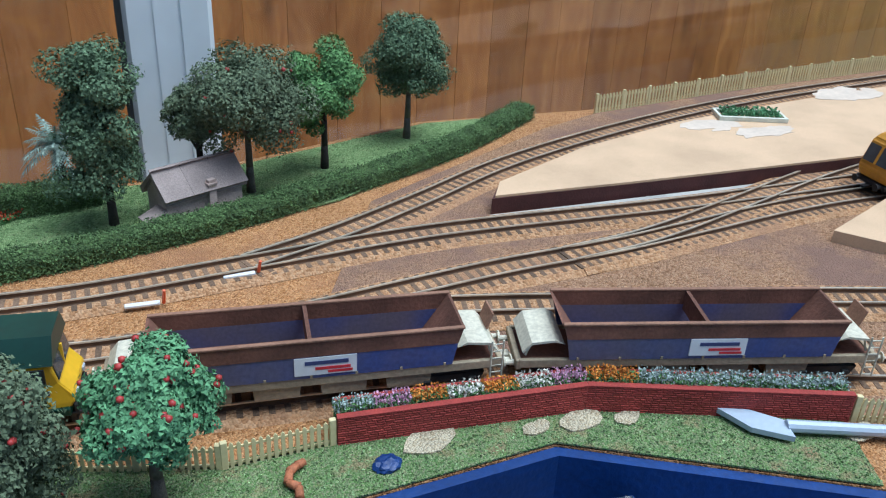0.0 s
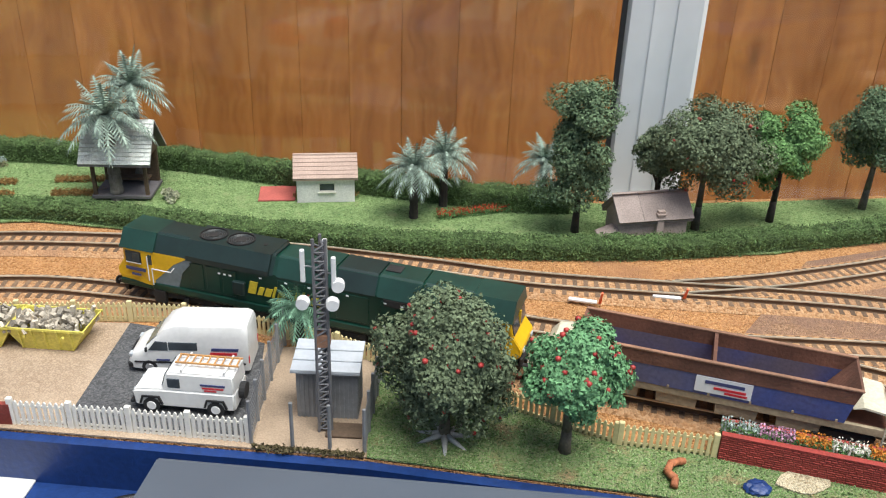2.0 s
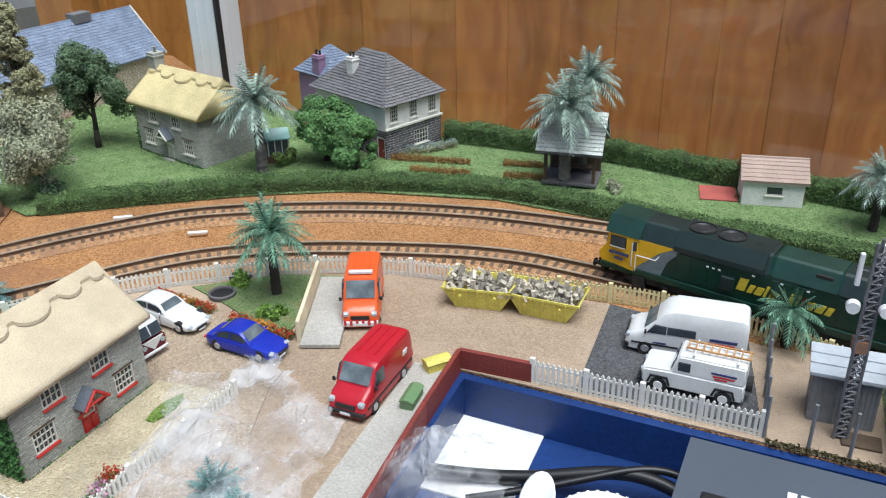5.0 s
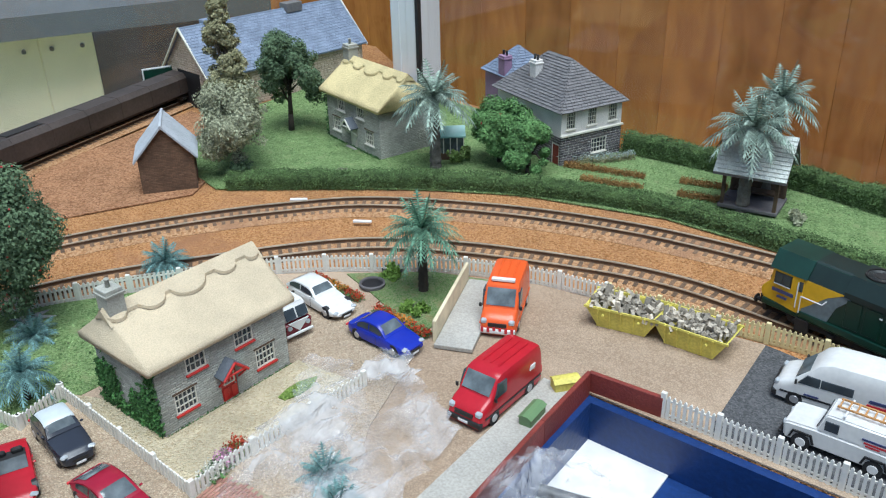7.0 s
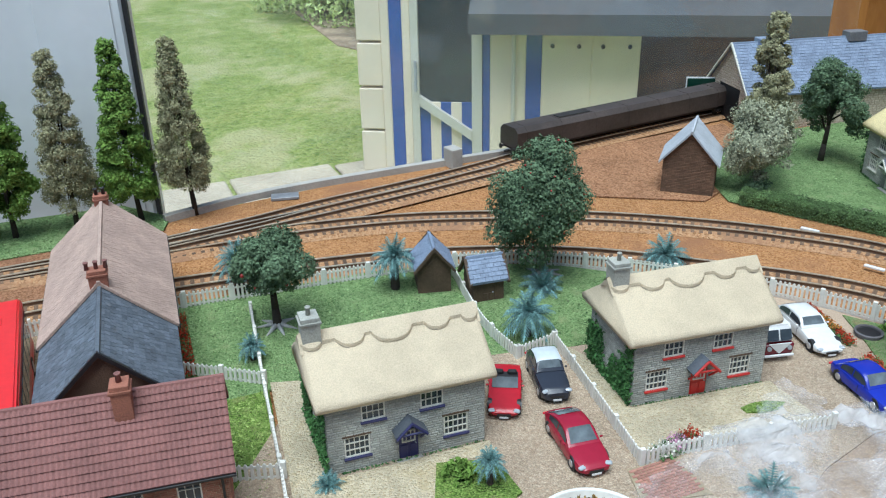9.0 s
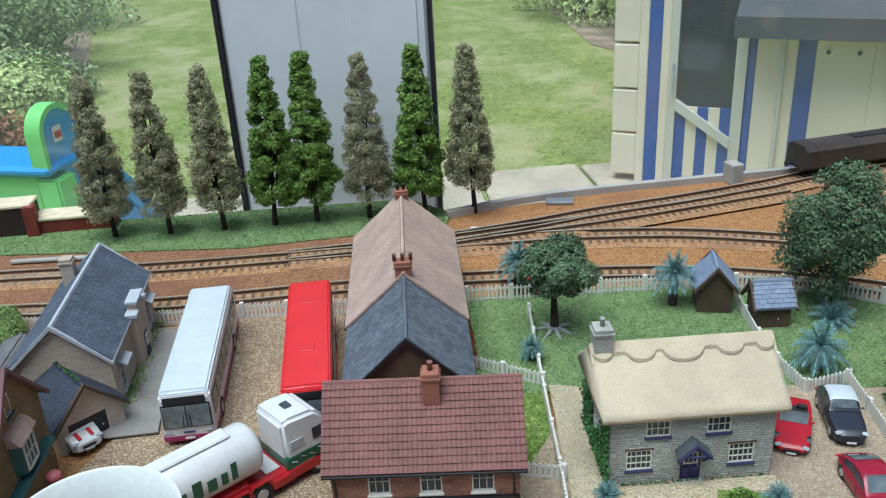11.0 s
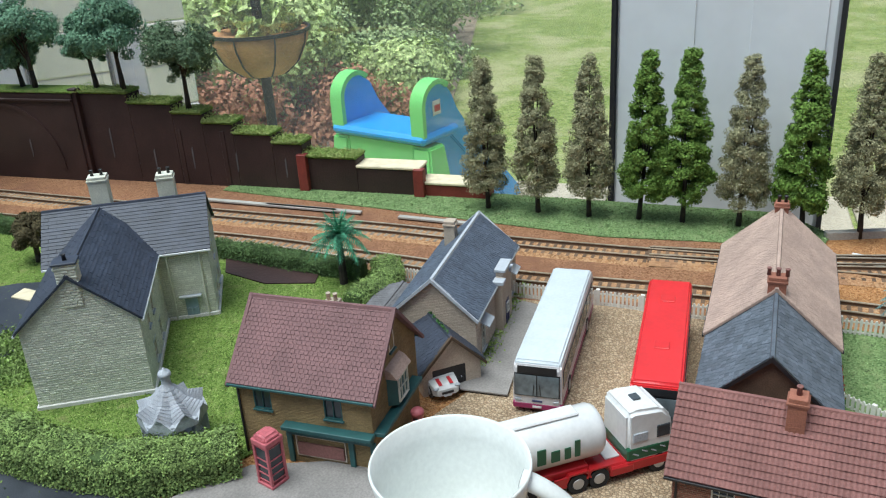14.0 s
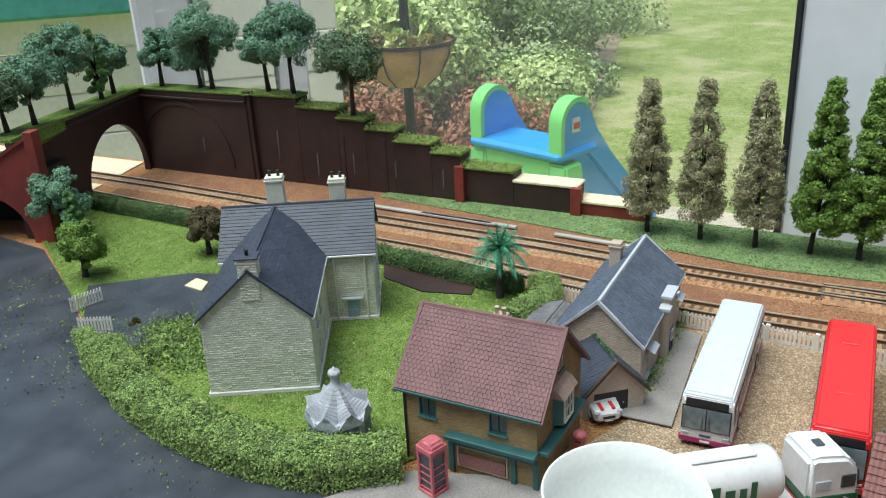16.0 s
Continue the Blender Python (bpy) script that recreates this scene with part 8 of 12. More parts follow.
for k in range(5):
    part("board", box(bm_new(), 0.15 + k * 0.042, 0.192 + k * 0.042, 0.0, 0.01, 0.02, 0.35), M["shed_blue" if k % 2 == 0 else "shed_cream"], dr)
sbox(0.40, 0.43, 0, 1.9, "shed_blue")
sbox(0.43, 0.57, 0, 1.9, "shed_cream")
sbox(0.515, 0.53, 0, 1.9, "window_white", "bead", -0.02, 0.0)
sbox(0.57, 0.63, 0, 1.9, "shed_blue")
sbox(0.63, 0.82, 0, 1.9, "shed_cream")
sbox(0.82, 1.0, 0, 1.9, "shed_cream")
sbox(1.0, 1.66, 0, 1.9, "shed_dark", "window_panel", 0.02, 0.05)
sbox(1.66, 2.1, 0, 1.9, "shed_cream")
for x in (0.67, 0.77, 0.86, 0.96):
    part("bolt", tube(bm_new(), (x, 0.0, 0.58), (x, -0.012, 0.58), 0.008), M["paint_black"], o)
bm = prism(bm_new(), [(-0.12, 0.71), (-0.12, 0.685), (0.5, 1.01), (0.5, 1.05)], 0.36, 2.2, "x")
part("roof", bm, M["roof_felt"], o, "grey felt roof edge")
part("fascia", box(bm_new(), 0.36, 2.2, -0.135, -0.12, 0.645, 0.72), M["roof_felt"], o)
part("side_wall", box(bm_new(), 2.06, 2.1, 0.04, 1.5, 0, 1.9), M["shed_cream"], o)
part("side_wall", box(bm_new(), 0.0, 0.04, 0.04, 1.5, 0, 1.9), M["shed_cream"], o)
part("door_handle", tube(bm_new(), (0.14, -0.03, 0.40), (0.14, -0.03, 0.52), 0.006), M["lead"], dr)

def slab_row():
    for k in range(9):
        q = part("paving_slab", box(bm_new(), -0.22, 0.22, -0.22, 0.22, 0, 0.02, 0.006), M["stone_slab"])
        q.matrix_world = pose(-3.47 + RNG.uniform(-0.02, 0.02), -1.6 + k * 0.46, -0.95, 0, 0, RNG.uniform(-2, 2))
        tagged(q, "pale sandstone paving slab in the lawn", "paving slab", "paving slabs")
slab_row()

def big_bush(x, y, w, h, mat, label, seed, n=2600, size=0.05):
    n, size = int(n * 5), size * 0.40
    rng = np.random.default_rng(seed)
    blobs = [(rng.normal() * w * 0.25, rng.normal() * w * 0.25, h * rng.uniform(0.1, 0.8), w * rng.uniform(0.12, 0.25)) for _ in range(16)]
    c, out = cloud_points(rng, blobs, n, True)
    v, f = tufts(c, size, n, rng, out)
    v[:, 2] = np.maximum(v[:, 2], 0.01)
    q = part("shrub", raw("shrub", v, f), M[mat])
    q.matrix_world = pose(x, y, -0.95)
    return tagged(q, label, "shrub", "garden shrubs")
for k, (x, y, w, h, mat, size) in enumerate(((-4.6, -2.6, 1.2, 0.7, "garden_leaf", 0.05), (-5.2, -3.2, 1.6, 1.0, "garden_leaf", 0.07), (-4.9, -3.9, 1.6, 1.1, "garden_leaf", 0.07), (-6.2, -3.0, 1.6, 1.0, "garden_dark", 0.05), (-6.9, -2.5, 1.3, 0.8, "garden_dark", 0.04), (-5.6, -2.2, 0.9, 0.5, "garden_dark", 0.04),
                                             (-4.3, -2.0, 0.7, 0.35, "garden_red", 0.035), (-4.9, -1.95, 0.7, 0.4, "garden_leaf", 0.04), (-4.0, -2.5, 0.8, 0.4, "garden_red", 0.04), (-7.5, -3.6, 2.0, 1.2, "garden_dark", 0.06), (-6.3, -4.3, 2.0, 1.4, "garden_leaf", 0.08), (-4.2, -3.2, 1.0, 0.7, "garden_leaf", 0.06), (-3.8, -3.6, 1.2, 0.8, "garden_dark", 0.06), (-9.0, -3.4, 2.2, 1.0, "garden_dark", 0.06), (-8.0, 2.4, 1.2, 0.5, "garden_dark", 0.05), (-7.0, 2.6, 1.4, 0.5, "garden_leaf", 0.05), (-4.6, 1.85, 0.5, 0.6, "garden_leaf", 0.03))):
    big_bush(x, y, w, h, mat, {"garden_leaf": "leafy bright green garden shrub", "garden_dark": "dense dark green garden shrub", "garden_red": "garden plant with reddish leaves and flowers"}[mat], 300 + k, 3200 if mat != "garden_red" else 1200, size)
def soil(pts, z):
    structure("flower_border", sheet(bm_new(), pts, z, 0.01), M["garden_soil"], "dark soil of the garden border")
soil([(-3.9, -1.9), (-4.6, -1.5), (-6.5, -1.9), (-9.5, -2.6), (-10, -5.5), (-4, -5.5), (-3.4, -3.0)], -0.944)
soil([(-6.2, 1.7), (-8.6, 1.8), (-9, 3.2), (-6.0, 3.2), (-5.0, 2.2)], -0.944)
# hanging-basket planter on a pole
o = thing("basket_planter", pose(-3.29, -1.82, -0.95) @ Matrix.Translation((0, 0, 0.10)), "coir lined wire basket planter on a dark metal pole", "planter")
part("pole", tube(bm_new(), (0, 0, -0.10), (0, 0, 1.3), 0.022, 0.018, 10), M["paint_black"], o)
part("liner", lathe(bm_new(), [(0.0, 0.47), (0.09, 0.475), (0.15, 0.52), (0.19, 0.60), (0.2, 0.645), (0.18, 0.645), (0.0, 0.62)], 24), M["coir"], o, "brown coir liner", smooth=True)
part("rim", lathe(bm_new(), [(0.198, 0.64), (0.206, 0.64), (0.206, 0.654), (0.198, 0.654), (0.198, 0.64)], 28), M["paint_black"], o)
for k in range(8):
    a = k * math.pi / 4
    bm = bm_new()
    prev = None
    for r, z in ((0.03, 0.465), (0.1, 0.478), (0.16, 0.53), (0.197, 0.60), (0.206, 0.65)):
        p = (r * math.cos(a), r * math.sin(a), z)
        if prev:
            tube(bm, prev, p, 0.0035, seg=5)
        prev = p
    part("wire", bm, M["paint_black"], o)
rng = np.random.default_rng(5)
stuff("greenery", tufts(cloud_points(rng, [(-0.1, -0.05, 0.70, 0.07), (0.0, -0.1, 0.72, 0.07), (-0.06, 0.08, 0.68, 0.06), (0.08, 0.02, 0.66, 0.05)], 500), 0.03, 500, rng), M["garden_leaf"], o)
# toddler slide: x across it, y down the chute
o = thing("toddler_slide", pose(-4.492, -2.111, -1.575, 0, 0, 71.2), "green and blue plastic toddler slide on the lawn", "slide")
SW, SH = 0.63, 0.66


def slide_side():
    """Profile of a side, (y, z): round top over the deck, long straight slope to the foot, and a hollow below."""
    n = 10
    pts = [(-0.01, SH - 0.05), (-0.01, 0.80)] + [(0.12 - 0.13 * math.cos(math.pi * i / n), 0.80 + 0.125 * math.sin(math.pi * i / n)) for i in range(1, n - 2)]
    return pts + [(0.262, 0.84), (0.32, 0.73), (0.46, 0.56), (0.93, 0.10), (0.96, 0.03), (0.96, 0.0), (0.84, 0.0), (0.70, 0.14), (0.24, 0.60), (0.14, SH - 0.06)]


for x in (0.03, SW - 0.03):
    bm = prism(bm_new(), slide_side(), x - 0.025, x + 0.025, "x")
    bmesh.ops.bevel(bm, geom=list(bm.edges), offset=0.008, segments=2, affect="EDGES", clamp_overlap=True)
    side = part("side", bm, M["toy_blue"], o, "blue side with a round top", smooth="auto")
    part("side_panel", prism(bm_new(), [(0.12, 0.0), (0.80, 0.0), (0.70, 0.16), (0.24, 0.62), (0.12, SH - 0.05)], x - 0.008, x + 0.008, "x"), M["toy_blue"], side, "recessed blue panel under the slope")
    n = 12
    arc = [(-0.022, SH - 0.03), (-0.022, 0.80)] + [(0.12 - 0.142 * math.cos(math.pi * i / n), 0.80 + 0.137 * math.sin(math.pi * i / n)) for i in range(1, n - 2)]
    bm = bm_new()
    ring = [[bm.verts.new((x + dx, y + (0.12 - y) * q / 0.15, z - max(0.0, z - 0.80) * q / 0.15)) for dx, q in ((-0.042, 0.0), (0.042, 0.0), (0.042, 0.03), (-0.042, 0.03))] for y, z in arc]
    for a, b in zip(ring, ring[1:]):
        for k in range(4):
            bm.faces.new((a[k], a[(k + 1) % 4], b[(k + 1) % 4], b[k]))
    bm.faces.new(ring[0][::-1])
    bm.faces.new(ring[-1])
    bmesh.ops.recalc_face_normals(bm, faces=bm.faces)
    part("side_rim", bm, M["toy_green"], side, "bright green rounded rim", smooth="auto")
    out = 0.05 if x > 0.3 else -0.05
    bm = prism(bm_new(), [(-0.05, 0.0), (0.20, 0.0), (0.13, SH - 0.07), (-0.01, SH - 0.07)], x - 0.06, x + 0.06, "x")
    for v in bm.verts:
        v.co.x += out * (1 - v.co.z / SH)
    bmesh.ops.bevel(bm, geom=list(bm.edges), offset=0.012, segments=2, affect="EDGES", clamp_overlap=True)
    part("leg", bm, M["toy_green"], o, smooth="auto")
part("panel", box(bm_new(), 0.08, SW - 0.08, 0.0, 0.03, 0.05, SH - 0.06, 0.008), M["toy_green"], o)
part("deck", box(bm_new(), -0.02, SW + 0.02, -0.035, 0.30, SH - 0.055, SH, 0.02), M["toy_blue"], o)
part("chute", prism(bm_new(), [(0.28, SH - 0.01), (0.36, SH - 0.06), (0.80, 0.13), (0.98, 0.06), (0.98, 0.02), (0.78, 0.09), (0.34, SH - 0.10), (0.28, SH - 0.05)], 0.05, SW - 0.05, "x"), M["toy_blue"], o)
bd = part("badge", box(bm_new(), SW - 0.005, SW + 0.002, 0.085, 0.155, 0.745, 0.825, 0.02), M["decal_white"], o, "round red and white badge")
part("badge_band", box(bm_new(), SW + 0.002, SW + 0.005, 0.095, 0.145, 0.765, 0.80, 0.001), M["paint_red"], bd)
# neighbouring wall and further uprights past the bridge
pillar("window_4", (-1.232, -1.195), (-1.30, -1.125), 0.05, 0.9, (1,))
pillar("window_5", (-1.385, -1.028), (-1.42, -0.985), 0.05, 0.9, (-1,))
o = tagged(thing("house_wall", pose(-2.30, -2.20, -0.95, 0, 0, 131.5), "cream clapboard wall with a teal roof edge", "building"))
for k in range(9):
    part("clapboard", box(bm_new(), -3.0, 0.60, -0.004 * (k % 2), 0.03, 0.05 + k * 0.14, 0.185 + k * 0.14, 0.004), M["clapboard"], o)
part("roof_edge", box(bm_new(), -3.1, 0.02, -0.12, 0.1, 1.0, 1.22, 0.01), M["teal_fascia"], o)

# window glass between the uprights
def window_pane(name, a, b, glass="glare_glass", label="large window pane with a pale glare veil"):
    d = Vector((b[0] - a[0], b[1] - a[1], 0))
    q = part(name, box(bm_new(), 0, d.length, -0.002, 0.002, -0.9, 0.9), M[glass])
    q.matrix_world = pose(a[0], a[1], 0, 0, 0, math.degrees(math.atan2(d.y, d.x)))
    tagged(q, label, kind="structure")
window_pane("window_glass_1", (-1.10, -0.150), (-1.24, -1.185))
window_pane("window_glass_2", (-1.055, 0.066), (-1.20, 1.16))
window_pane("window_glass_3", (-1.315, -1.12), (-1.375, -1.04))
window_pane("window_glass_4", (-0.835, 1.02), (0.088, 0.838), "clear_glass", "large clear window pane")
window_pane("window_glass_5", (0.162, 0.826), (1.60, 0.79), "clear_glass", "large clear window pane")
structure("wall_end", box(bm_new(), -1.10, -0.70, -1.44, -1.41, -0.20, 0.16), M["wall_white"], "white sill wall at the end of the board")
# the whole garden lies half as far again from the window and lower
OUT = Matrix.Translation((-0.21, -0.02, 0.30)) @ Matrix.Scale(1.5, 4) @ Matrix.Translation((0.21, 0.02, -0.30))
for ob in [q for q in bpy.data.objects if q.parent is None and q.name.split(".")[0] in ("paving_slab", "shrub", "flower_border", "basket_planter", "house_wall") or q == SUMMER_HOUSE]:
    ob.matrix_world = OUT @ ob.matrix_basis

# ---- road vehicles ----
def wheel(parent, x, y, r, w, hub="hub"):
    s = 1 if y > 0 else -1
    bm = bm_new()
    tube(bm, (x, y - s * w / 2, r), (x, y + s * w / 2, r), r, seg=18)
    t = part("wheel", bm, M["tyre"], parent)
    bm = tube(bm_new(), (x, y + s * w * 0.35, r), (x, y + s * (w / 2 + 0.0003), r), r * 0.62, r * 0.52, 14)
    part("hub_cap", bm, M[hub], t)
    return t


def slab(p, q, half, off=0.0003, thick=0.0004, inset=0.06):
    """A thin panel lying on the slope from p to q (x, z) of a body, half as wide as given."""
    p, q = Vector((p[0], 0, p[1])), Vector((q[0], 0, q[1]))
    d = (q - p)
    n = Vector((-d.z, 0, d.x)).normalized()
    m = Matrix.Translation((p + q) / 2 + n * off) @ Matrix.Rotation(-math.atan2(d.z, d.x), 4, "Y")
    return boxm(bm_new(), m, d.length * (1 - 2 * inset), 2 * half, thick)


def hull(profile, W, bevel=0.0012, tuck=0.92):
    """A solid drawn from a side profile, a little narrower towards the top, with rounded edges."""
    bm = prism(bm_new(), profile, -W / 2, W / 2, "y")
    zs = [z for _, z in profile]
    lo, hi = min(zs), max(zs)
    for v in bm.verts:
        k = (v.co.z - lo) / (hi - lo)
        v.co.y *= 1 - (1 - tuck) * max(0.0, (k - 0.45) / 0.55)
    bmesh.ops.bevel(bm, geom=list(bm.edges), offset=bevel * 1.5, segments=3, affect="EDGES", clamp_overlap=True)
    return bm


def loft(rows, caps=True):
    """A skin over equal rings of points."""
    bm = bm_new()
    vs = [[bm.verts.new(p) for p in r] for r in rows]
    n = len(rows[0])
    for a, b in zip(vs, vs[1:]):
        for i in range(n):
            bm.faces.new((a[i], a[(i + 1) % n], b[(i + 1) % n], b[i]))
    if caps:
        bm.faces.new(vs[0][::-1])
        bm.faces.new(vs[-1])
    bmesh.ops.recalc_face_normals(bm, faces=bm.faces)
    return bm


def shaped(keys, x):
    return float(np.interp(x, [k[0] for k in keys], [k[1] for k in keys]))


def eased(keys, x, reach=0.045):
    """shaped(), with its corners rounded off over a short reach."""
    return sum(shaped(keys, x + reach * k / 4) for k in range(-4, 5)) / 9


def car(m, label, paint, L=0.058, W=0.023, H=0.019, front=0.30, roof0=0.42, roof1=0.66, rear=0.86, belt=0.60, nose=0.46, tail=0.55, roof_paint=None, grp="parked cars", wr=0.0042, open_top=False):
    """A car, forward along +x. Fractions are of the length from the front bumper and of the height."""
    ob = thing("car", m, label, "car", grp)
    def X(f):
        return L / 2 - f * L
    g = 0.0024
    line = [(0.0, H * nose * 0.72), (0.02, H * nose * 0.90), (0.06, H * nose), (front * 0.6, H * (nose * 0.45 + belt * 0.55)), (front, H * belt), (rear, H * belt), (0.96, H * tail), (0.985, H * tail * 0.92), (1.0, H * tail * 0.75)]
    rows = []
    for f in (0.0, 0.006, 0.015, 0.03, 0.05, 0.08, 0.12, 0.16, 0.2, 0.25, 0.3, 0.35, 0.4, 0.5, 0.6, 0.7, 0.78, 0.84, 0.89, 0.93, 0.96, 0.98, 0.992, 1.0):
        e = abs(2 * f - 1)
        w = W / 2 * (1 - 0.16 * e ** 4 - 0.16 * e ** 14)
        z = eased(line, f, 0.03)
        b = g + 0.0012 * e ** 8
        half = [(0.80, b), (0.97, b + 0.0006), (1.0, b + (z - b) * 0.45), (0.985, b + (z - b) * 0.72), (0.93, b + (z - b) * 0.90), (0.78, b + (z - b) * 0.975), (0.4, z)]
        ring = [(X(f), w * u, v) for u, v in half] + [(X(f), -w * u, v) for u, v in half[::-1]]
        rows.append(ring)
    body = part("body", loft(rows), M[paint], ob, smooth="auto")
    if open_top:
        part("interior", box(bm_new(), X(0.74), X(0.44), -W * 0.38, W * 0.38, H * belt - 0.0010, H * belt + 0.0004, 0.0003), M["tyre"], ob)
        for y in (-W * 0.2, W * 0.2):
            part("seat", box(bm_new(), X(0.72), X(0.66), y - 0.003, y + 0.003, H * belt, H * belt + 0.0035, 0.0010), M["tyre"], ob)
        part("windscreen", slab((X(0.47), H * 0.97), (X(0.38), H * belt), W * 0.38, 0.0, 0.0004, 0.0), M["car_glass"], ob)
        part("steering_wheel", tube(bm_new(), (X(0.50), W * 0.2, H * belt + 0.001), (X(0.505), W * 0.2, H * belt + 0.0014), 0.0022, seg=12), M["tyre"], ob)
    else:
        top = [(front - 0.01, H * belt - 0.0008), (front + (roof0 - front) * 0.5, H * (belt + (0.96 - belt) * 0.56)), (roof0, H * 0.95), ((roof0 + roof1) / 2, H), (roof1, H * 0.955), (roof1 + (rear - roof1) * 0.5, H * (belt + (0.96 - belt) * 0.58)), (rear, H * belt - 0.0008)]
        base = H * belt - 0.0012

        def section(f):
            """Height of the cabin and its half widths at the waist and the roof."""
            z = eased(top, f)
            k = max(0.02, (z - base) / (H - base))
            return z, W * 0.455, W * (0.455 - 0.100 * k)

        def cabin(f0, f1, grow, low):
            rows = []
            for f in np.linspace(f0, f1, 17):
                z, wl, wt = section(f)
                z += grow
                half = [(wl + (wt - wl) * q * 0.9 + grow, base + (z - base) * q) for q in (low, low + (0.84 - low) * 0.5, 0.84)] + [(wt * 0.90 + grow, base + (z - base) * 0.95), (wt * 0.5, z)]
                rows.append([(X(f), u, v) for u, v in half] + [(X(f), -u, v) for u, v in half[::-1]])
            return loft(rows)

        def pane(f0, f1):
            """Glass over the sloping front or back of the cabin."""
            rows = []
            for f in np.linspace(f0, f1, 6):
                z, wl, wt = section(f)
                rows.append([(X(f), u * wt, base + (z - base) * q + 0.0003) for u, q in ((-0.84, 0.965), (-0.5, 1.0), (0.0, 1.0), (0.5, 1.0), (0.84, 0.965))])
            n = len(rows[0])
            return raw("pane", [p for r in rows for p in r], [(a * n + b, a * n + b + 1, a * n + n + b + 1, a * n + n + b) for a in range(len(rows) - 1) for b in range(n - 1)])

        def side_pane(f0, f1, y):
            rows = []
            for f in np.linspace(f0, f1, 6):
                z, wl, wt = section(f)
                rows.append([(X(f), y * (wl + (wt - wl) * q * 0.9 + 0.0003), base + (z - base) * q) for q in (0.24, 0.5, 0.76)])
            return raw("side_window", [p for r in rows for p in r], [(a * 3 + b, a * 3 + b + 1, a * 3 + b + 4, a * 3 + b + 3) for a in range(5) for b in range(2)])

        part("cabin", cabin(front - 0.01, rear, 0.0, 0.0), M[paint], ob, smooth="auto")
        if roof_paint:
            part("roof", cabin(roof0 - 0.005, roof1 + 0.01, 0.0002, 0.80), M[roof_paint], ob, smooth="auto")
        part("windscreen", pane(front + 0.015, roof0 - 0.004), M["car_glass"], ob, "windscreen with pale reflection in its colour", smooth=True)
        part("rear_window", pane(roof1 + 0.012, rear - 0.02), M["car_glass"], ob, smooth=True)
        mid = (roof0 + roof1) / 2 + 0.02
        for y in (-1, 1):
            part("side_window", side_pane(front + (roof0 - front) * 0.45, mid - 0.008, y), M["glass_dark"], ob, smooth=True)
            part("side_window", side_pane(mid + 0.008, roof1 + (rear - roof1) * 0.5, y), M["glass_dark"], ob, smooth=True)
    for f in (0.19, 0.79):
        for y in (-1, 1):
            part("wheel_arch", tube(bm_new(), (X(f), y * (W / 2 - 0.003), wr), (X(f), y * (W / 2 - 0.0004), wr), wr * 1.10, seg=20), M["paint_black"], ob)
            wheel(ob, X(f), y * (W / 2 - 0.0017), wr, 0.0028)
    for y in (-1, 1):
        part("headlight", boxm(bm_new(), Matrix.Translation((X(0.035), y * W * 0.36, H * nose * 0.86)) @ Matrix.Rotation(y * -0.35, 4, "Z"), 0.0030, 0.0042, 0.0018, 0.0007), M["lamp_glass"], ob)
        part("tail_light", boxm(bm_new(), Matrix.Translation((X(0.992), y * W * 0.36, H * tail * 0.74)), 0.0012, 0.0036, 0.0016, 0.0004), M["decal_red"], ob)
        part("mirror", boxm(bm_new(), Matrix.Translation((X(front + 0.05), y * (W / 2 + 0.0005), H * belt + 0.0008)), 0.0012, 0.0018, 0.0013, 0.0004), M[paint], ob)
        part("door_line", box(bm_new(), X(0.46) - 0.0001, X(0.46) + 0.0001, y * W / 2 * 0.99 - 0.0002, y * W / 2 * 0.99 + 0.0002, H * 0.22, H * belt * 0.86), M["paint_black"], ob)
        part("door_handle", boxm(bm_new(), Matrix.Translation((X(0.62), y * W * 0.497, H * belt * 0.74)), 0.0022, 0.0006, 0.0005), M[paint], ob)
    part("grille", boxm(bm_new(), Matrix.Translation((X(0.0) + 0.0002, 0, H * nose * 0.55)), 0.0006, W * 0.4, 0.0016), M["paint_black"], ob)
    part("number_plate", boxm(bm_new(), Matrix.Translation((X(0.0) + 0.0004, 0, H * nose * 0.34)), 0.0005, W * 0.26, 0.0012), M["decal_white"], ob)
    return ob


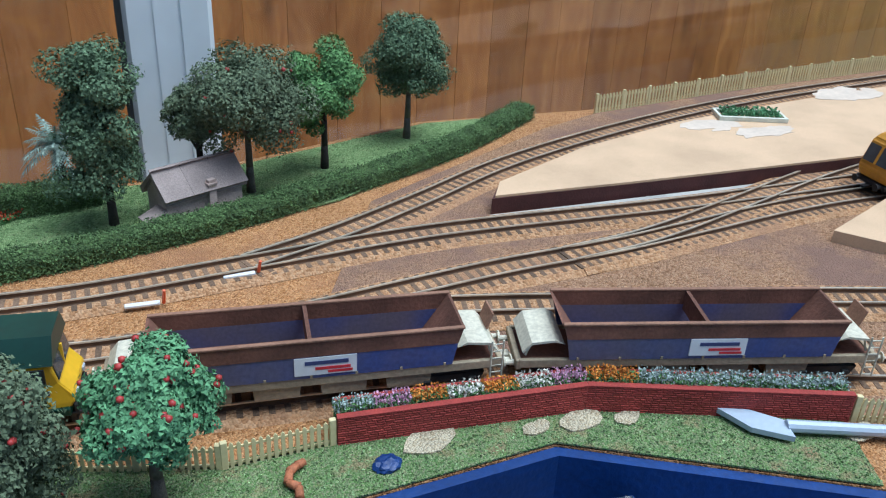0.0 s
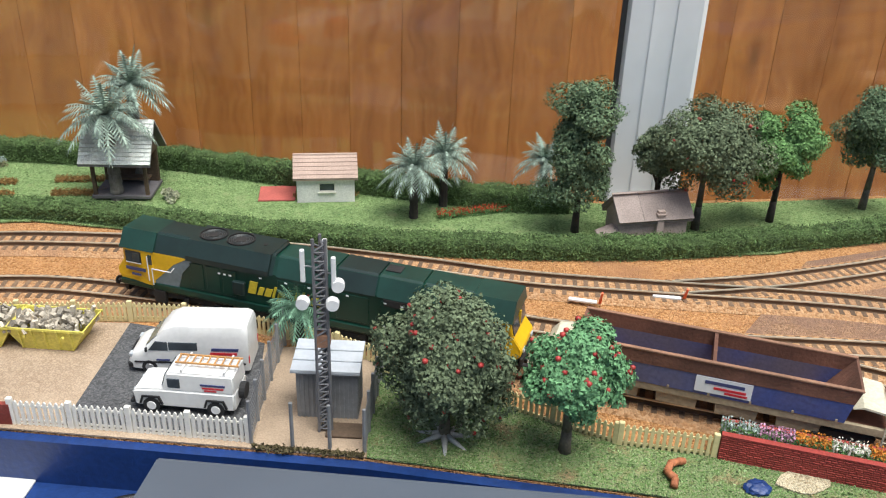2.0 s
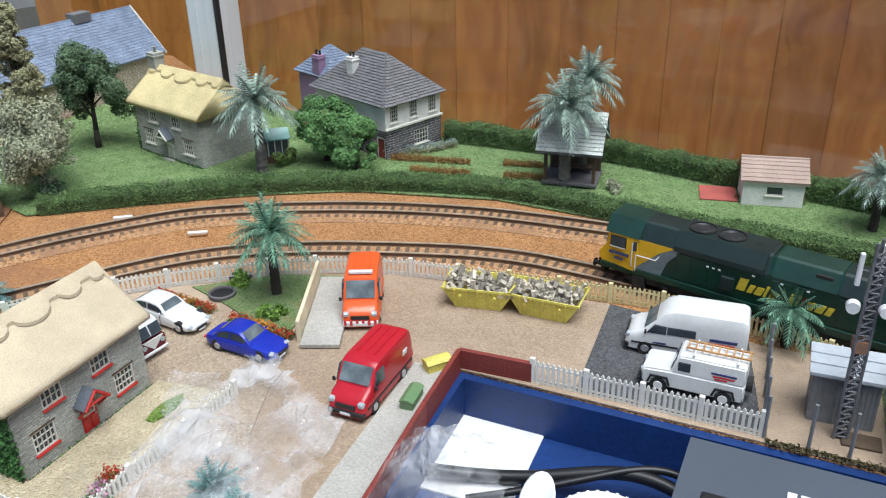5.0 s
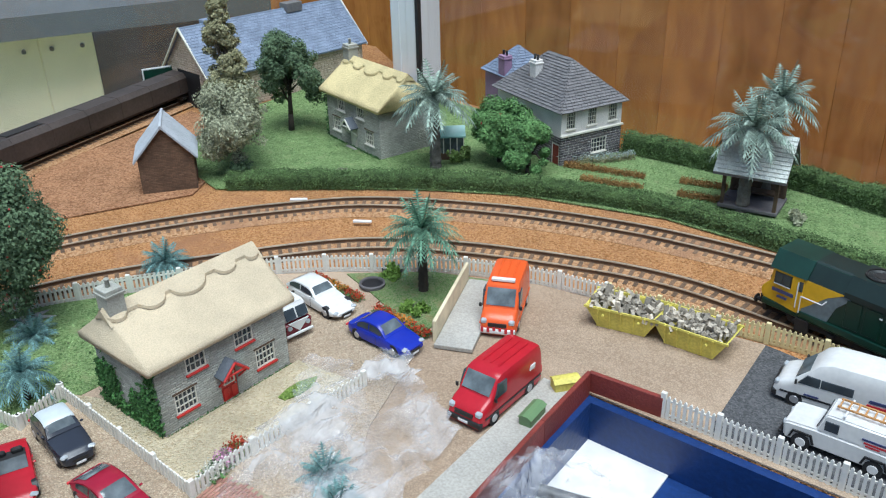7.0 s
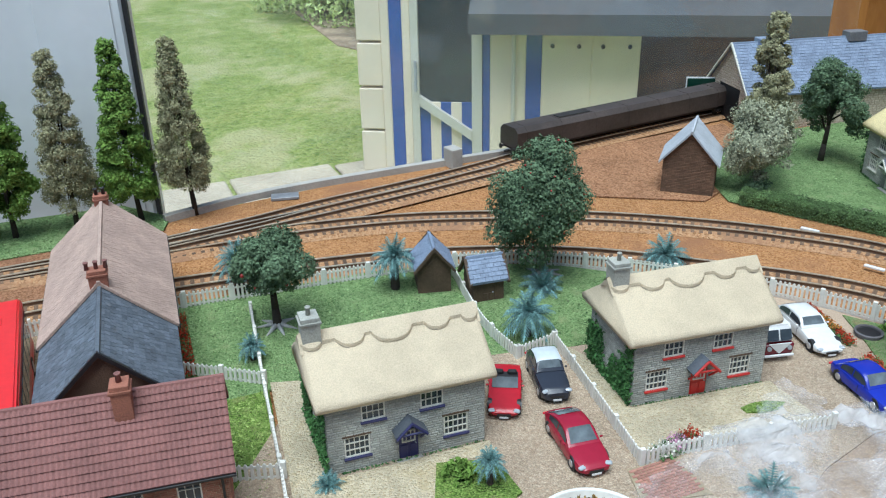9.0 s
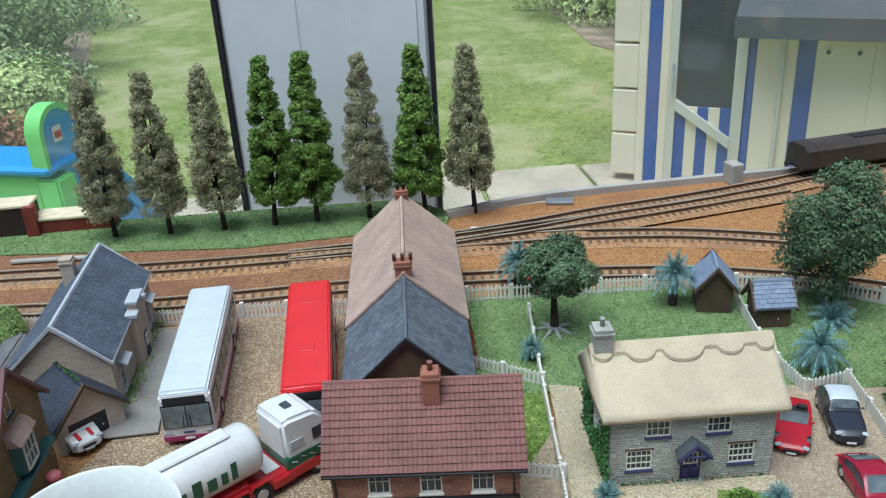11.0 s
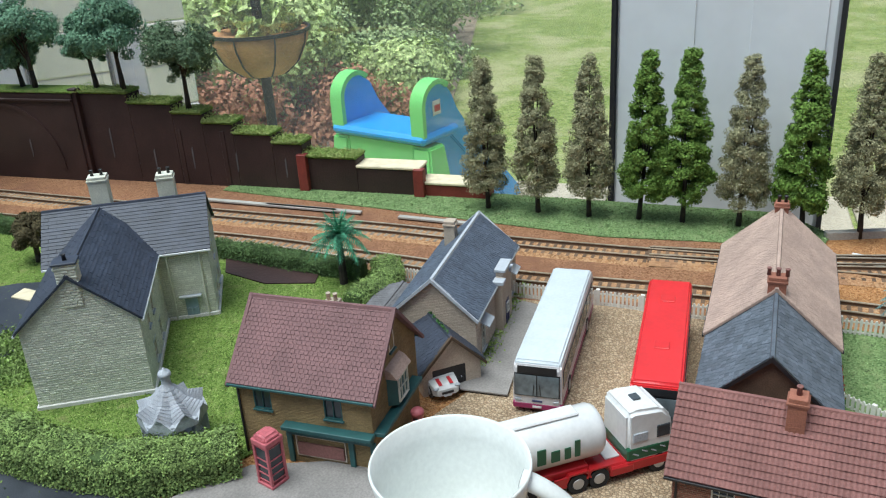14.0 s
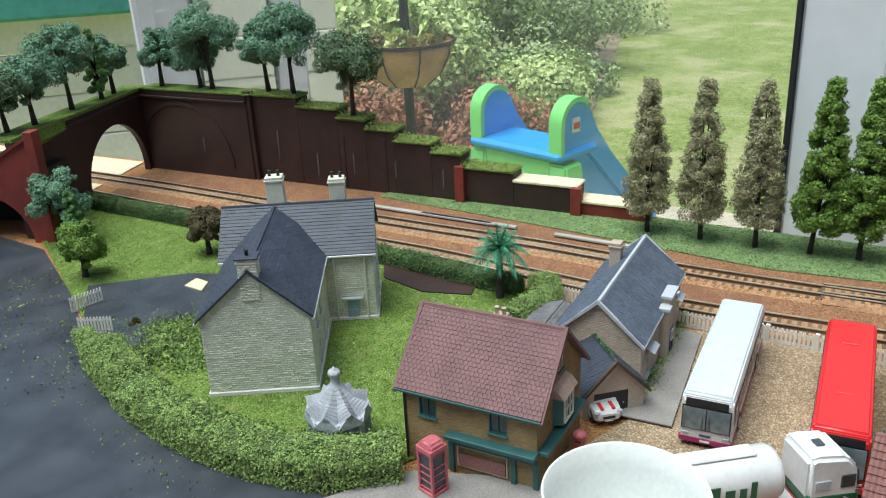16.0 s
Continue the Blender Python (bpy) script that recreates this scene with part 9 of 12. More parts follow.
def van(m, label, paint, L=0.066, W=0.026, H=0.031, high=False, bars=(), stripe=False, side_window=False, grp="parked vans", wr=0.0046):
    ob = thing("van", m, label, "van", grp)
    a = L / 2
    g = 0.0026
    hz, bz = 0.016, 0.0195
    roof = H if not high else H * 0.80
    line = [(0.0, 0.0090), (0.0012, 0.0118), (0.003, hz - 0.0022), (0.0062, hz - 0.0004), (0.0105, hz + 0.001), (0.0145, (hz + roof) / 2 + 0.0002), (0.0185, roof - 0.0012)]
    line += [(0.0225, H - 0.0030), (0.029, H - 0.0004)] if high else [(0.022, H - 0.0002), (0.030, H)]
    line += [(L - 0.004, H - 0.0003), (L - 0.001, H - 0.0016), (L, H - 0.004)]
    rows = []
    for x in [p[0] for p in line[:6]] + [0.0165] + [p[0] for p in line[6:9]] + [L * 0.55, L * 0.7, L * 0.85] + [p[0] for p in line[9:]]:
        w = W / 2 * (1 - 0.14 * max(0.0, 1 - x / 0.007) ** 2 - 0.05 * max(0.0, 1 - (L - x) / 0.003) ** 2)
        z = shaped(line, x)
        half = [(0.84, g), (0.98, g + 0.0007), (1.0, g + 0.004), (1.0, g + (z - g) * 0.52), (0.975, g + (z - g) * 0.72), (0.935, g + (z - g) * 0.88), (0.86, g + (z - g) * 0.965), (0.70, g + (z - g) * 0.993), (0.35, z)]
        rows.append([(a - x, w * u, v) for u, v in half] + [(a - x, -w * u, v) for u, v in half[::-1]])
    part("body", loft(rows), M[paint], ob, smooth="auto")
    part("windscreen", slab((a - 0.0188, roof - 0.0018), (a - 0.0107, hz + 0.0012), W * 0.385, 0.0005, 0.0004, 0.09), M["car_glass"], ob)
    for s in (-1, 1):
        bm = prism(bm_new(), [(a - 0.0245, hz + 0.0005), (a - 0.0128, hz + 0.0005), (a - 0.0172, roof - 0.0045), (a - 0.0245, roof - 0.0045)], s * (W / 2 - 0.0016), s * (W / 2 + 0.0002), "y")
        part("door_window", bm, M["glass_dark"], ob)
        part("mirror", boxm(bm_new(), Matrix.Translation((a - 0.012, s * (W / 2 + 0.0012), hz + 0.0015)), 0.0013, 0.002, 0.003, 0.0004), M["paint_black"], ob)
        part("headlight", boxm(bm_new(), Matrix.Translation((a - 0.0022, s * W * 0.37, 0.0115)), 0.004, 0.004, 0.0034, 0.0008), M["lamp_glass"], ob)
        part("tail_light", boxm(bm_new(), Matrix.Translation((-a, s * W * 0.46, 0.011)), 0.0006, 0.0014, 0.005, 0.0002), M["decal_red"], ob)
        part("rubbing_strip", box(bm_new(), -a + 0.002, a - 0.004, s * (W / 2 + 0.0001) - 0.0003, s * (W / 2 + 0.0001) + 0.0003, 0.0078, 0.0088), M["paint_black"] if not stripe else M[paint], ob)
        if side_window:
            part("side_window", box(bm_new(), -a + 0.030, -a + 0.047, s * (W / 2 - 0.0005) - 0.0004, s * (W / 2 - 0.0005) + 0.0008, hz + 0.0008, hz + 0.0062, 0.0002), M["glass_dark"], ob)
        for x in (a - 0.0125, -a + 0.0135):
            wheel(ob, x, s * (W / 2 - 0.0014), wr, 0.003)
        for x0, x1, z0, z1, mat in bars:
            part("marking", prism(bm_new(), [(x0, z0), (x1, z0), (x1 - (z1 - z0) * 0.25, z1), (x0 - (z1 - z0) * 0.25, z1)], s * (W / 2 - 0.0002), s * (W / 2 + 0.0004), "y"), M[mat], ob)
    part("bumper", box(bm_new(), a - 0.003, a + 0.0008, -W * 0.47, W * 0.47, 0.003, 0.0072, 0.0008), M["paint_black"] if not stripe else M["decal_white"], ob)
    part("grille", boxm(bm_new(), Matrix.Translation((a + 0.0001, 0, 0.0098)), 0.001, W * 0.5, 0.0026), M["paint_black"], ob)
    part("number_plate", boxm(bm_new(), Matrix.Translation((a + 0.001, 0, 0.0052)), 0.0005, W * 0.26, 0.0015), M["decal_white"], ob)
    for i in (-1, 0, 1) if not high else ():
        part("roof_rib", box(bm_new(), -a + 0.006, a - 0.026, i * W * 0.22 - 0.0006, i * W * 0.22 + 0.0006, H - 0.0001, H + 0.0004, 0.0002), M[paint], ob)
    return ob


NR = [(-0.030, -0.014, 0.0170, 0.0188, "decal_navy"), (-0.029, -0.013, 0.0142, 0.0158, "decal_red"), (-0.024, -0.015, 0.0118, 0.0132, "decal_red"), (0.011, 0.019, 0.0095, 0.0105, "decal_navy")]
van(pose(-0.2255, 0.5125, 0.0025, 0, 0, 178), "white high-roof van with blue and red side markings", "car_white", 0.072, 0.027, 0.0335, True, NR, side_window=True)
ov = van(pose(-0.4420, 0.5075, 0.0015, 0, 0, -72), "bright orange van with striped front and roof beacon", "car_orange", 0.060, 0.025, 0.031, False, (), True)
part("beacon", box(bm_new(), 0.006, 0.009, -0.008, 0.008, 0.0311, 0.0334, 0.0004), M["decal_white"], ov)
for k in range(6):
    part("chevron", boxm(bm_new(), Matrix.Translation((0.0309, -0.010 + k * 0.004, 0.0065)), 0.0006, 0.0018, 0.004), M["decal_red"], ov)
van(pose(-0.4005, 0.4185, 0.0015, 0, 0, -96.5), "red delivery van with small pale side marks", "car_red", 0.062, 0.0250, 0.0295, False, [(-0.022, -0.017, 0.017, 0.020, "decal_white")])
# four-by-four
o = thing("off_road_car", pose(-0.2185, 0.4715, 0.0025, 0, 0, 173), "white hard-top off-road vehicle with a ladder on its roof", "car", "parked vans")
part("body", hull([(-0.029, 0.004), (0.028, 0.004), (0.029, 0.0135), (0.027, 0.0145), (0.0125, 0.0155), (-0.029, 0.0155)], 0.0225, 0.0008, 1.0), M["car_white"], o, smooth="auto")
part("cab", hull([(-0.029, 0.015), (0.0125, 0.015), (0.0092, 0.0255), (0.0075, 0.0262), (-0.0285, 0.0262)], 0.0215, 0.0009, 0.93), M["car_white"], o, smooth="auto")
part("windscreen", slab((0.0094, 0.0248), (0.0122, 0.0160), 0.0088, 0.0005, 0.0004, 0.05), M["glass_dark"], o)
for s in (-1, 1):
    part("door_window", box(bm_new(), 0.0015, 0.0085, s * 0.0104 - 0.0005, s * 0.0104 + 0.0005, 0.0170, 0.0228, 0.0002), M["glass_dark"], o)
    for x in (0.0185, -0.018):
        wheel(o, x, s * 0.0105, 0.0049, 0.003, "decal_white")
        part("wheel_arch", prism(bm_new(), [(x - 0.0068, 0.006), (x - 0.005, 0.0112), (x + 0.005, 0.0112), (x + 0.0068, 0.006), (x + 0.0056, 0.006), (x + 0.0042, 0.0102), (x - 0.0042, 0.0102), (x - 0.0056, 0.006)], s * 0.0108, s * 0.0122, "y"), M["paint_black"], o)
    part("headlight", tube(bm_new(), (0.029, s * 0.0062, 0.0105), (0.0297, s * 0.0062, 0.0105), 0.0018, seg=12), M["lamp_glass"], o)
    for x0, x1, z0, z1, mat in ((-0.024, -0.010, 0.0195, 0.0206, "decal_navy"), (-0.023, -0.011, 0.0176, 0.0186, "decal_red"), (-0.019, -0.012, 0.0160, 0.0170, "decal_red")):
        part("marking", box(bm_new(), x0, x1, s * 0.0104 - 0.0004, s * 0.0104 + 0.0004, z0, z1), M[mat], o)
part("bumper", box(bm_new(), 0.029, 0.0312, -0.0105, 0.0105, 0.0045, 0.0068, 0.0004), M["paint_black"], o)
bm = tube(bm_new(), (-0.0292, 0, 0.0115), (-0.0325, 0, 0.0115), 0.0048, seg=16)
part("spare_wheel", bm, M["tyre"], o)
lad = part("ladder", box(bm_new(), -0.030, 0.006, -0.0058, -0.0049, 0.0282, 0.0291), M["wood_light"], o, "wooden ladder")
part("stile", box(bm_new(), -0.030, 0.006, 0.0021, 0.0030, 0.0282, 0.0291), M["wood_light"], lad)
for k in range(9):
    part("rung", box(bm_new(), -0.029 + k * 0.0042, -0.0282 + k * 0.0042, -0.005, 0.0022, 0.0283, 0.0290), M["wood_light"], lad)
for x in (-0.024, 0.0):
    part("rack_bar", box(bm_new(), x, x + 0.001, -0.009, 0.009, 0.0260, 0.0282), M["car_white"], o)

Z = 0.0025
car(pose(-0.5625, 0.4545, Z, 0, 0, -13), "white vintage sports coupe with curved roof", "car_white", 0.058, 0.0218, 0.0175, front=0.40, roof0=0.50, roof1=0.82, rear=0.97, belt=0.62, nose=0.40, tail=0.45, wr=0.0042)
car(pose(-0.4940, 0.4372, Z, 0, 0, -9), "metallic blue saloon car", "car_blue", 0.0545, 0.0218, 0.0180, front=0.32, roof0=0.44, roof1=0.70, rear=0.87, nose=0.48)
car(pose(-0.5845, 0.2280, Z, 0, 0, -28), "red open-top sports car", "car_red", 0.050, 0.0212, 0.0165, front=0.36, nose=0.42, belt=0.66, tail=0.6, open_top=True)
car(pose(-0.5885, 0.2605, Z, 0, 0, -15), "old black saloon car with a grey roof", "car_black", 0.052, 0.0205, 0.0205, front=0.36, roof0=0.44, roof1=0.72, rear=0.88, belt=0.62, nose=0.52, tail=0.45, roof_paint="bus_silver")
car(pose(-0.5225, 0.2425, Z, 0, 0, -7), "crimson coupe with a dark glass roof", "car_crimson", 0.055, 0.0220, 0.0178, front=0.30, roof0=0.46, roof1=0.68, rear=0.93, nose=0.45)
mini = car(pose(-0.6625, -0.2165, 0.0015, 0, 0, 38), "small white car with red bonnet stripes in the garage", "car_white", 0.046, 0.0215, 0.019, front=0.26, roof0=0.36, roof1=0.80, rear=0.94, nose=0.56, tail=0.62)
for s in (-1, 1):
    part("stripe", slab((0.012, 0.0110), (0.0215, 0.0104), 0.0012, 0.0006, 0.0004), M["decal_red"], mini).location.y = s * 0.004
# camper van
o = thing("camper_van", pose(-0.573, 0.4190, Z, 0, 0, -14), "white and maroon vintage camper van", "van", "parked vans")
part("lower_body", hull([(-0.028, 0.003), (0.027, 0.003), (0.028, 0.010), (0.0275, 0.0135), (-0.028, 0.0135)], 0.0225, 0.0018, 1.0), M["car_maroon"], o, smooth="auto")
part("upper_body", hull([(-0.0278, 0.013), (0.0274, 0.013), (0.0235, 0.0235), (0.019, 0.0255), (-0.025, 0.0255), (-0.0278, 0.022)], 0.0218, 0.0016, 0.88), M["car_white"], o, smooth="auto")
part("front_vee", prism(bm_new(), [(-0.008, 0.0138), (0.008, 0.0138), (0, 0.0062)], 0.0278, 0.0286, "x"), M["car_white"], o)
for s in (-1, 1):
    part("windscreen", slab((0.0236, 0.0222), (0.0268, 0.0152), 0.0040, 0.0005, 0.0004, 0.03), M["glass_dark"], o).location.y = s * 0.0046
    part("headlight", tube(bm_new(), (0.0278, s * 0.0072, 0.0102), (0.0288, s * 0.0072, 0.0102), 0.0016, seg=12), M["lamp_glass"], o)
    for k in range(4):
        part("side_window", box(bm_new(), -0.024 + k * 0.0115, -0.0145 + k * 0.0115, s * 0.0104 - 0.0005, s * 0.0104 + 0.0003, 0.0158, 0.0208, 0.0002), M["glass_dark"], o)
    for x in (0.017, -0.016):
        wheel(o, x, s * 0.0098, 0.0044, 0.0028)
part("bumper", box(bm_new(), 0.028, 0.0295, -0.0105, 0.0105, 0.0040, 0.0058, 0.0004), M["decal_white"], o)


def bus(m, label, roof_mat, side_mat, skirt, H):
    L, W = 0.150, 0.0325
    ob = thing("bus", m, label, "bus", "parked buses")
    a = L / 2
    part("body", hull([(-a, 0.004), (a, 0.004), (a, 0.012), (a - 0.0015, H - 0.004), (a - 0.004, H - 0.0022), (-a + 0.002, H - 0.0022), (-a, H - 0.005)], W, 0.0012, 0.97), M[side_mat], ob, smooth="auto")
    part("roof", hull([(-a + 0.0015, H - 0.005), (a - 0.003, H - 0.005), (a - 0.004, H - 0.001), (a - 0.006, H), (-a + 0.004, H), (-a + 0.0015, H - 0.002)], W - 0.001, 0.0012, 0.93), M[roof_mat], ob, smooth="auto")
    part("skirt", box(bm_new(), -a - 0.0003, a + 0.0003, -W / 2 - 0.0002, W / 2 + 0.0002, 0.0035, 0.0085, 0.0008), M[skirt], ob)
    part("windscreen_frame", slab((a - 0.0017, H - 0.0090), (a - 0.0003, 0.0138), W * 0.465, 0.0006, 0.0004, 0.0), M["paint_black"], ob)
    for s in (-1, 1):
        part("windscreen", slab((a - 0.0016, H - 0.0098), (a - 0.0003, 0.0146), W * 0.216, 0.0012, 0.0004, 0.0), M["car_glass"], ob).location.y = s * W * 0.227
    part("destination_box", slab((a - 0.0018, H - 0.0035), (a - 0.0014, H - 0.0085), W * 0.40, 0.0009, 0.0005, 0.0), M["paint_black"], ob)
    for y in (-0.0022, 0.0022):
        part("wiper", boxm(bm_new(), Matrix.Translation((a + 0.0012, y, 0.0190)) @ Matrix.Rotation(y * 40, 4, "X"), 0.0004, 0.0004, 0.008), M["paint_black"], ob)
    part("front_mark", boxm(bm_new(), Matrix.Translation((a + 0.0005, 0.0, 0.0103)), 0.0003, 0.007, 0.0012), M["decal_navy"], ob)
    part("number_plate", boxm(bm_new(), Matrix.Translation((a + 0.0006, 0, 0.0060)), 0.0004, 0.006, 0.0014), M["decal_white"], ob)
    for s in (-1, 1):
        for k in range(8):
            part("side_window", box(bm_new(), -a + 0.006 + k * 0.0173, -a + 0.0215 + k * 0.0173, s * (W / 2 - 0.0002) - 0.0004, s * (W / 2 - 0.0002) + 0.0004, 0.0165, H - 0.0085, 0.0003), M["glass_dark"], ob)
        for x in (a - 0.030, -a + 0.036):
            wheel(ob, x, s * (W / 2 - 0.0013), 0.0066, 0.0034)
        part("headlight", boxm(bm_new(), Matrix.Translation((a + 0.0004, s * 0.0125, 0.0105)), 0.0006, 0.004, 0.0018, 0.0002), M["lamp_glass"], ob)
    for x in (0.022, -0.045) if roof_mat == "bus_red" else ():
        part("roof_hatch", box(bm_new(), x, x + 0.010, -0.005, 0.005, H - 0.0002, H + 0.0007, 0.0003), M[roof_mat], ob)
    return ob


bus(pose(-0.7155, -0.140, 0.0015, 0, 0, 0.6), "silver-roofed single-deck bus with magenta skirt", "bus_silver", "bus_side", "bus_magenta", 0.039)
bus(pose(-0.700, -0.0635, 0.0015, 0, 0, 0.6), "bright red single-deck coach with a plain red roof", "bus_red", "bus_red", "bus_red", 0.043)
# tanker lorry
o = thing("tanker_lorry", pose(-0.609, -0.071, 0.0015, 0, 0, 126), "articulated tanker lorry with white tank and red chassis", "lorry")
part("cab", hull([(-0.016, 0.007), (0.014, 0.007), (0.0145, 0.020), (0.0135, 0.036), (0.007, 0.043), (-0.012, 0.045), (-0.016, 0.043)], 0.031, 0.002, 0.93), M["car_white"], o, smooth="auto")
part("cab_band", box(bm_new(), -0.0162, 0.0148, -0.0158, 0.0158, 0.0125, 0.0205, 0.0008), M["truck_green"], o, "green band with pale markings")
part("cab_sill", box(bm_new(), -0.0165, 0.0155, -0.0162, 0.0162, 0.0055, 0.0125, 0.0008), M["truck_red"], o)
part("windscreen", slab((0.0128, 0.0345), (0.0146, 0.0225), 0.0135, 0.0006, 0.0005, 0.03), M["glass_dark"], o)
part("roof_hatch", box(bm_new(), -0.006, -0.001, -0.003, 0.003, 0.0443, 0.0452), M["glass_dark"], o)
for s in (-1, 1):
    part("door_window", box(bm_new(), 0.003, 0.0115, s * 0.0152 - 0.0005, s * 0.0152 + 0.0005, 0.0245, 0.0325, 0.0003), M["glass_dark"], o)
    part("marking", box(bm_new(), -0.0125, -0.003, s * 0.0153 - 0.0004, s * 0.0153 + 0.0004, 0.0245, 0.0305, 0.0003), M["stone_pale"], o)
    for k in range(4):
        part("leaf_mark", boxm(bm_new(), Matrix.Translation((-0.011 + k * 0.006, s * 0.0159, 0.0165 + 0.0012 * (k % 2))) @ Matrix.Rotation(0.5, 4, "Y"), 0.004, 0.0004, 0.0007), M["stone_pale"], o)
    for x in (0.005, -0.034, -0.0475, -0.070, -0.082, -0.094):
        wheel(o, x, s * 0.0138, 0.0065, 0.004)
    for x in (-0.034, -0.0475):
        part("mudguard", prism(bm_new(), [(x - 0.0085, 0.009), (x - 0.006, 0.0145), (x + 0.006, 0.0145), (x + 0.0085, 0.009), (x + 0.0072, 0.009), (x + 0.005, 0.0135), (x - 0.005, 0.0135), (x - 0.0072, 0.009)], s * 0.0115, s * 0.0162, "y"), M["truck_red"], o)
part("chassis", box(bm_new(), -0.056, -0.014, -0.0145, 0.0145, 0.006, 0.0125, 0.0008), M["truck_red"], o)
part("catwalk", box(bm_new(), -0.027, -0.0175, -0.009, 0.009, 0.0125, 0.0135, 0.0002), M["bus_side"], o)
part("side_tank", box(bm_new(), -0.027, -0.0115, -0.0165, -0.0125, 0.005, 0.0115, 0.001), M["truck_red"], o)
bm = lathe(bm_new(), [(0.0, 0.0), (0.010, 0.0006), (0.0142, 0.003), (0.0155, 0.006), (0.0155, 0.070), (0.0142, 0.073), (0.010, 0.075), (0.0, 0.0756)], 28)
bmesh.ops.transform(bm, matrix=pose(-0.0265, 0, 0.0305, 0, -90, 0), verts=bm.verts)
part("tank", bm, M["car_white"], o, "white cylindrical tank", smooth=True)
part("tank_rail", box(bm_new(), -0.092, -0.042, -0.0052, 0.0052, 0.0452, 0.0472, 0.0008), M["car_white"], o)
part("trailer_frame", box(bm_new(), -0.104, -0.040, -0.0135, 0.0135, 0.0115, 0.0165, 0.0006), M["truck_red"], o)
part("side_guard", box(bm_new(), -0.0625, -0.0545, -0.0160, -0.0150, 0.006, 0.0135, 0.0004), M["truck_red"], o)
part("side_guard", box(bm_new(), -0.0625, -0.0545, 0.0150, 0.0160, 0.006, 0.0135, 0.0004), M["truck_red"], o)
for s in (-1, 1):
    for k, (x, w, h) in enumerate(((-0.048, 0.0035, 0.011), (-0.054, 0.004, 0.0075), (-0.0615, 0.0055, 0.0075), (-0.070, 0.0055, 0.0105), (-0.079, 0.0055, 0.0075), (-0.088, 0.0055, 0.0105))):
        part("lettering_bar", boxm(bm_new(), Matrix.Translation((x, s * 0.01545, 0.0262 + h / 2)), w, 0.0007, h, 0.0002), M["truck_green"], o, "dark green lettering block")

# ---- the train and other rolling stock ----
RAIL_TOP = 0.0062
tp, tw, ts = spline(TRACKS["main"], 0.004)


def on_track(s):
    """Pose on the main track, s metres from its start, x along the way."""
    x, y = np.interp(s, ts, tp[:, 0]), np.interp(s, ts, tp[:, 1])
    wx, wy = np.interp(s, ts, tw[:, 0]), np.interp(s, ts, tw[:, 1])
    return np.array([x, y]), np.array([wx, wy])


def stand(s, base):
    a, _ = on_track(s - base / 2)
    b, _ = on_track(s + base / 2)
    d = b - a
    c = (a + b) / 2
    return pose(c[0], c[1], RAIL_TOP, 0, 0, math.degrees(math.atan2(d[1], d[0])))


def bogie(parent, x, axles, r, gap=0.0088, mat="black_frame", length=0.045):
    b = part("bogie", box(bm_new(), x - length / 2, x + length / 2, -0.0135, 0.0135, r * 0.9, r * 1.75, 0.0008), M[mat], parent)
    for s in (-1, 1):
        part("side_frame", prism(bm_new(), [(x - length / 2, r * 1.6), (x - length / 2 + 0.003, r * 0.7), (x - 0.004, r * 0.9), (x + 0.004, r * 0.9), (x + length / 2 - 0.003, r * 0.7), (x + length / 2, r * 1.6)], s * 0.0125, s * 0.0145, "y"), M[mat], b)
        for a in axles:
            part("wheel", tube(bm_new(), (x + a, s * 0.0078, r), (x + a, s * 0.0098, r), r, seg=18), M["black_frame"], b)
            part("axle_box", boxm(bm_new(), Matrix.Translation((x + a, s * 0.0150, r)), 0.004, 0.002, 0.003, 0.0004), M[mat], b)
    return b


def buffers(parent, x, z, mat="black_frame"):
    s = 1 if x > 0 else -1
    for y in (-0.0112, 0.0112):
        bm = tube(bm_new(), (x, y, z), (x + s * 0.005, y, z), 0.0017, 0.0014, 10)
        tube(bm, (x + s * 0.005, y, z), (x + s * 0.0058, y, z), 0.0032, 0.0030, 12)
        part("buffer", bm, M[mat], parent)
    part("coupling", box(bm_new(), min(x, x + s * 0.008), max(x, x + s * 0.008), -0.0015, 0.0015, z - 0.004, z - 0.002, 0.0004), M[mat], parent)


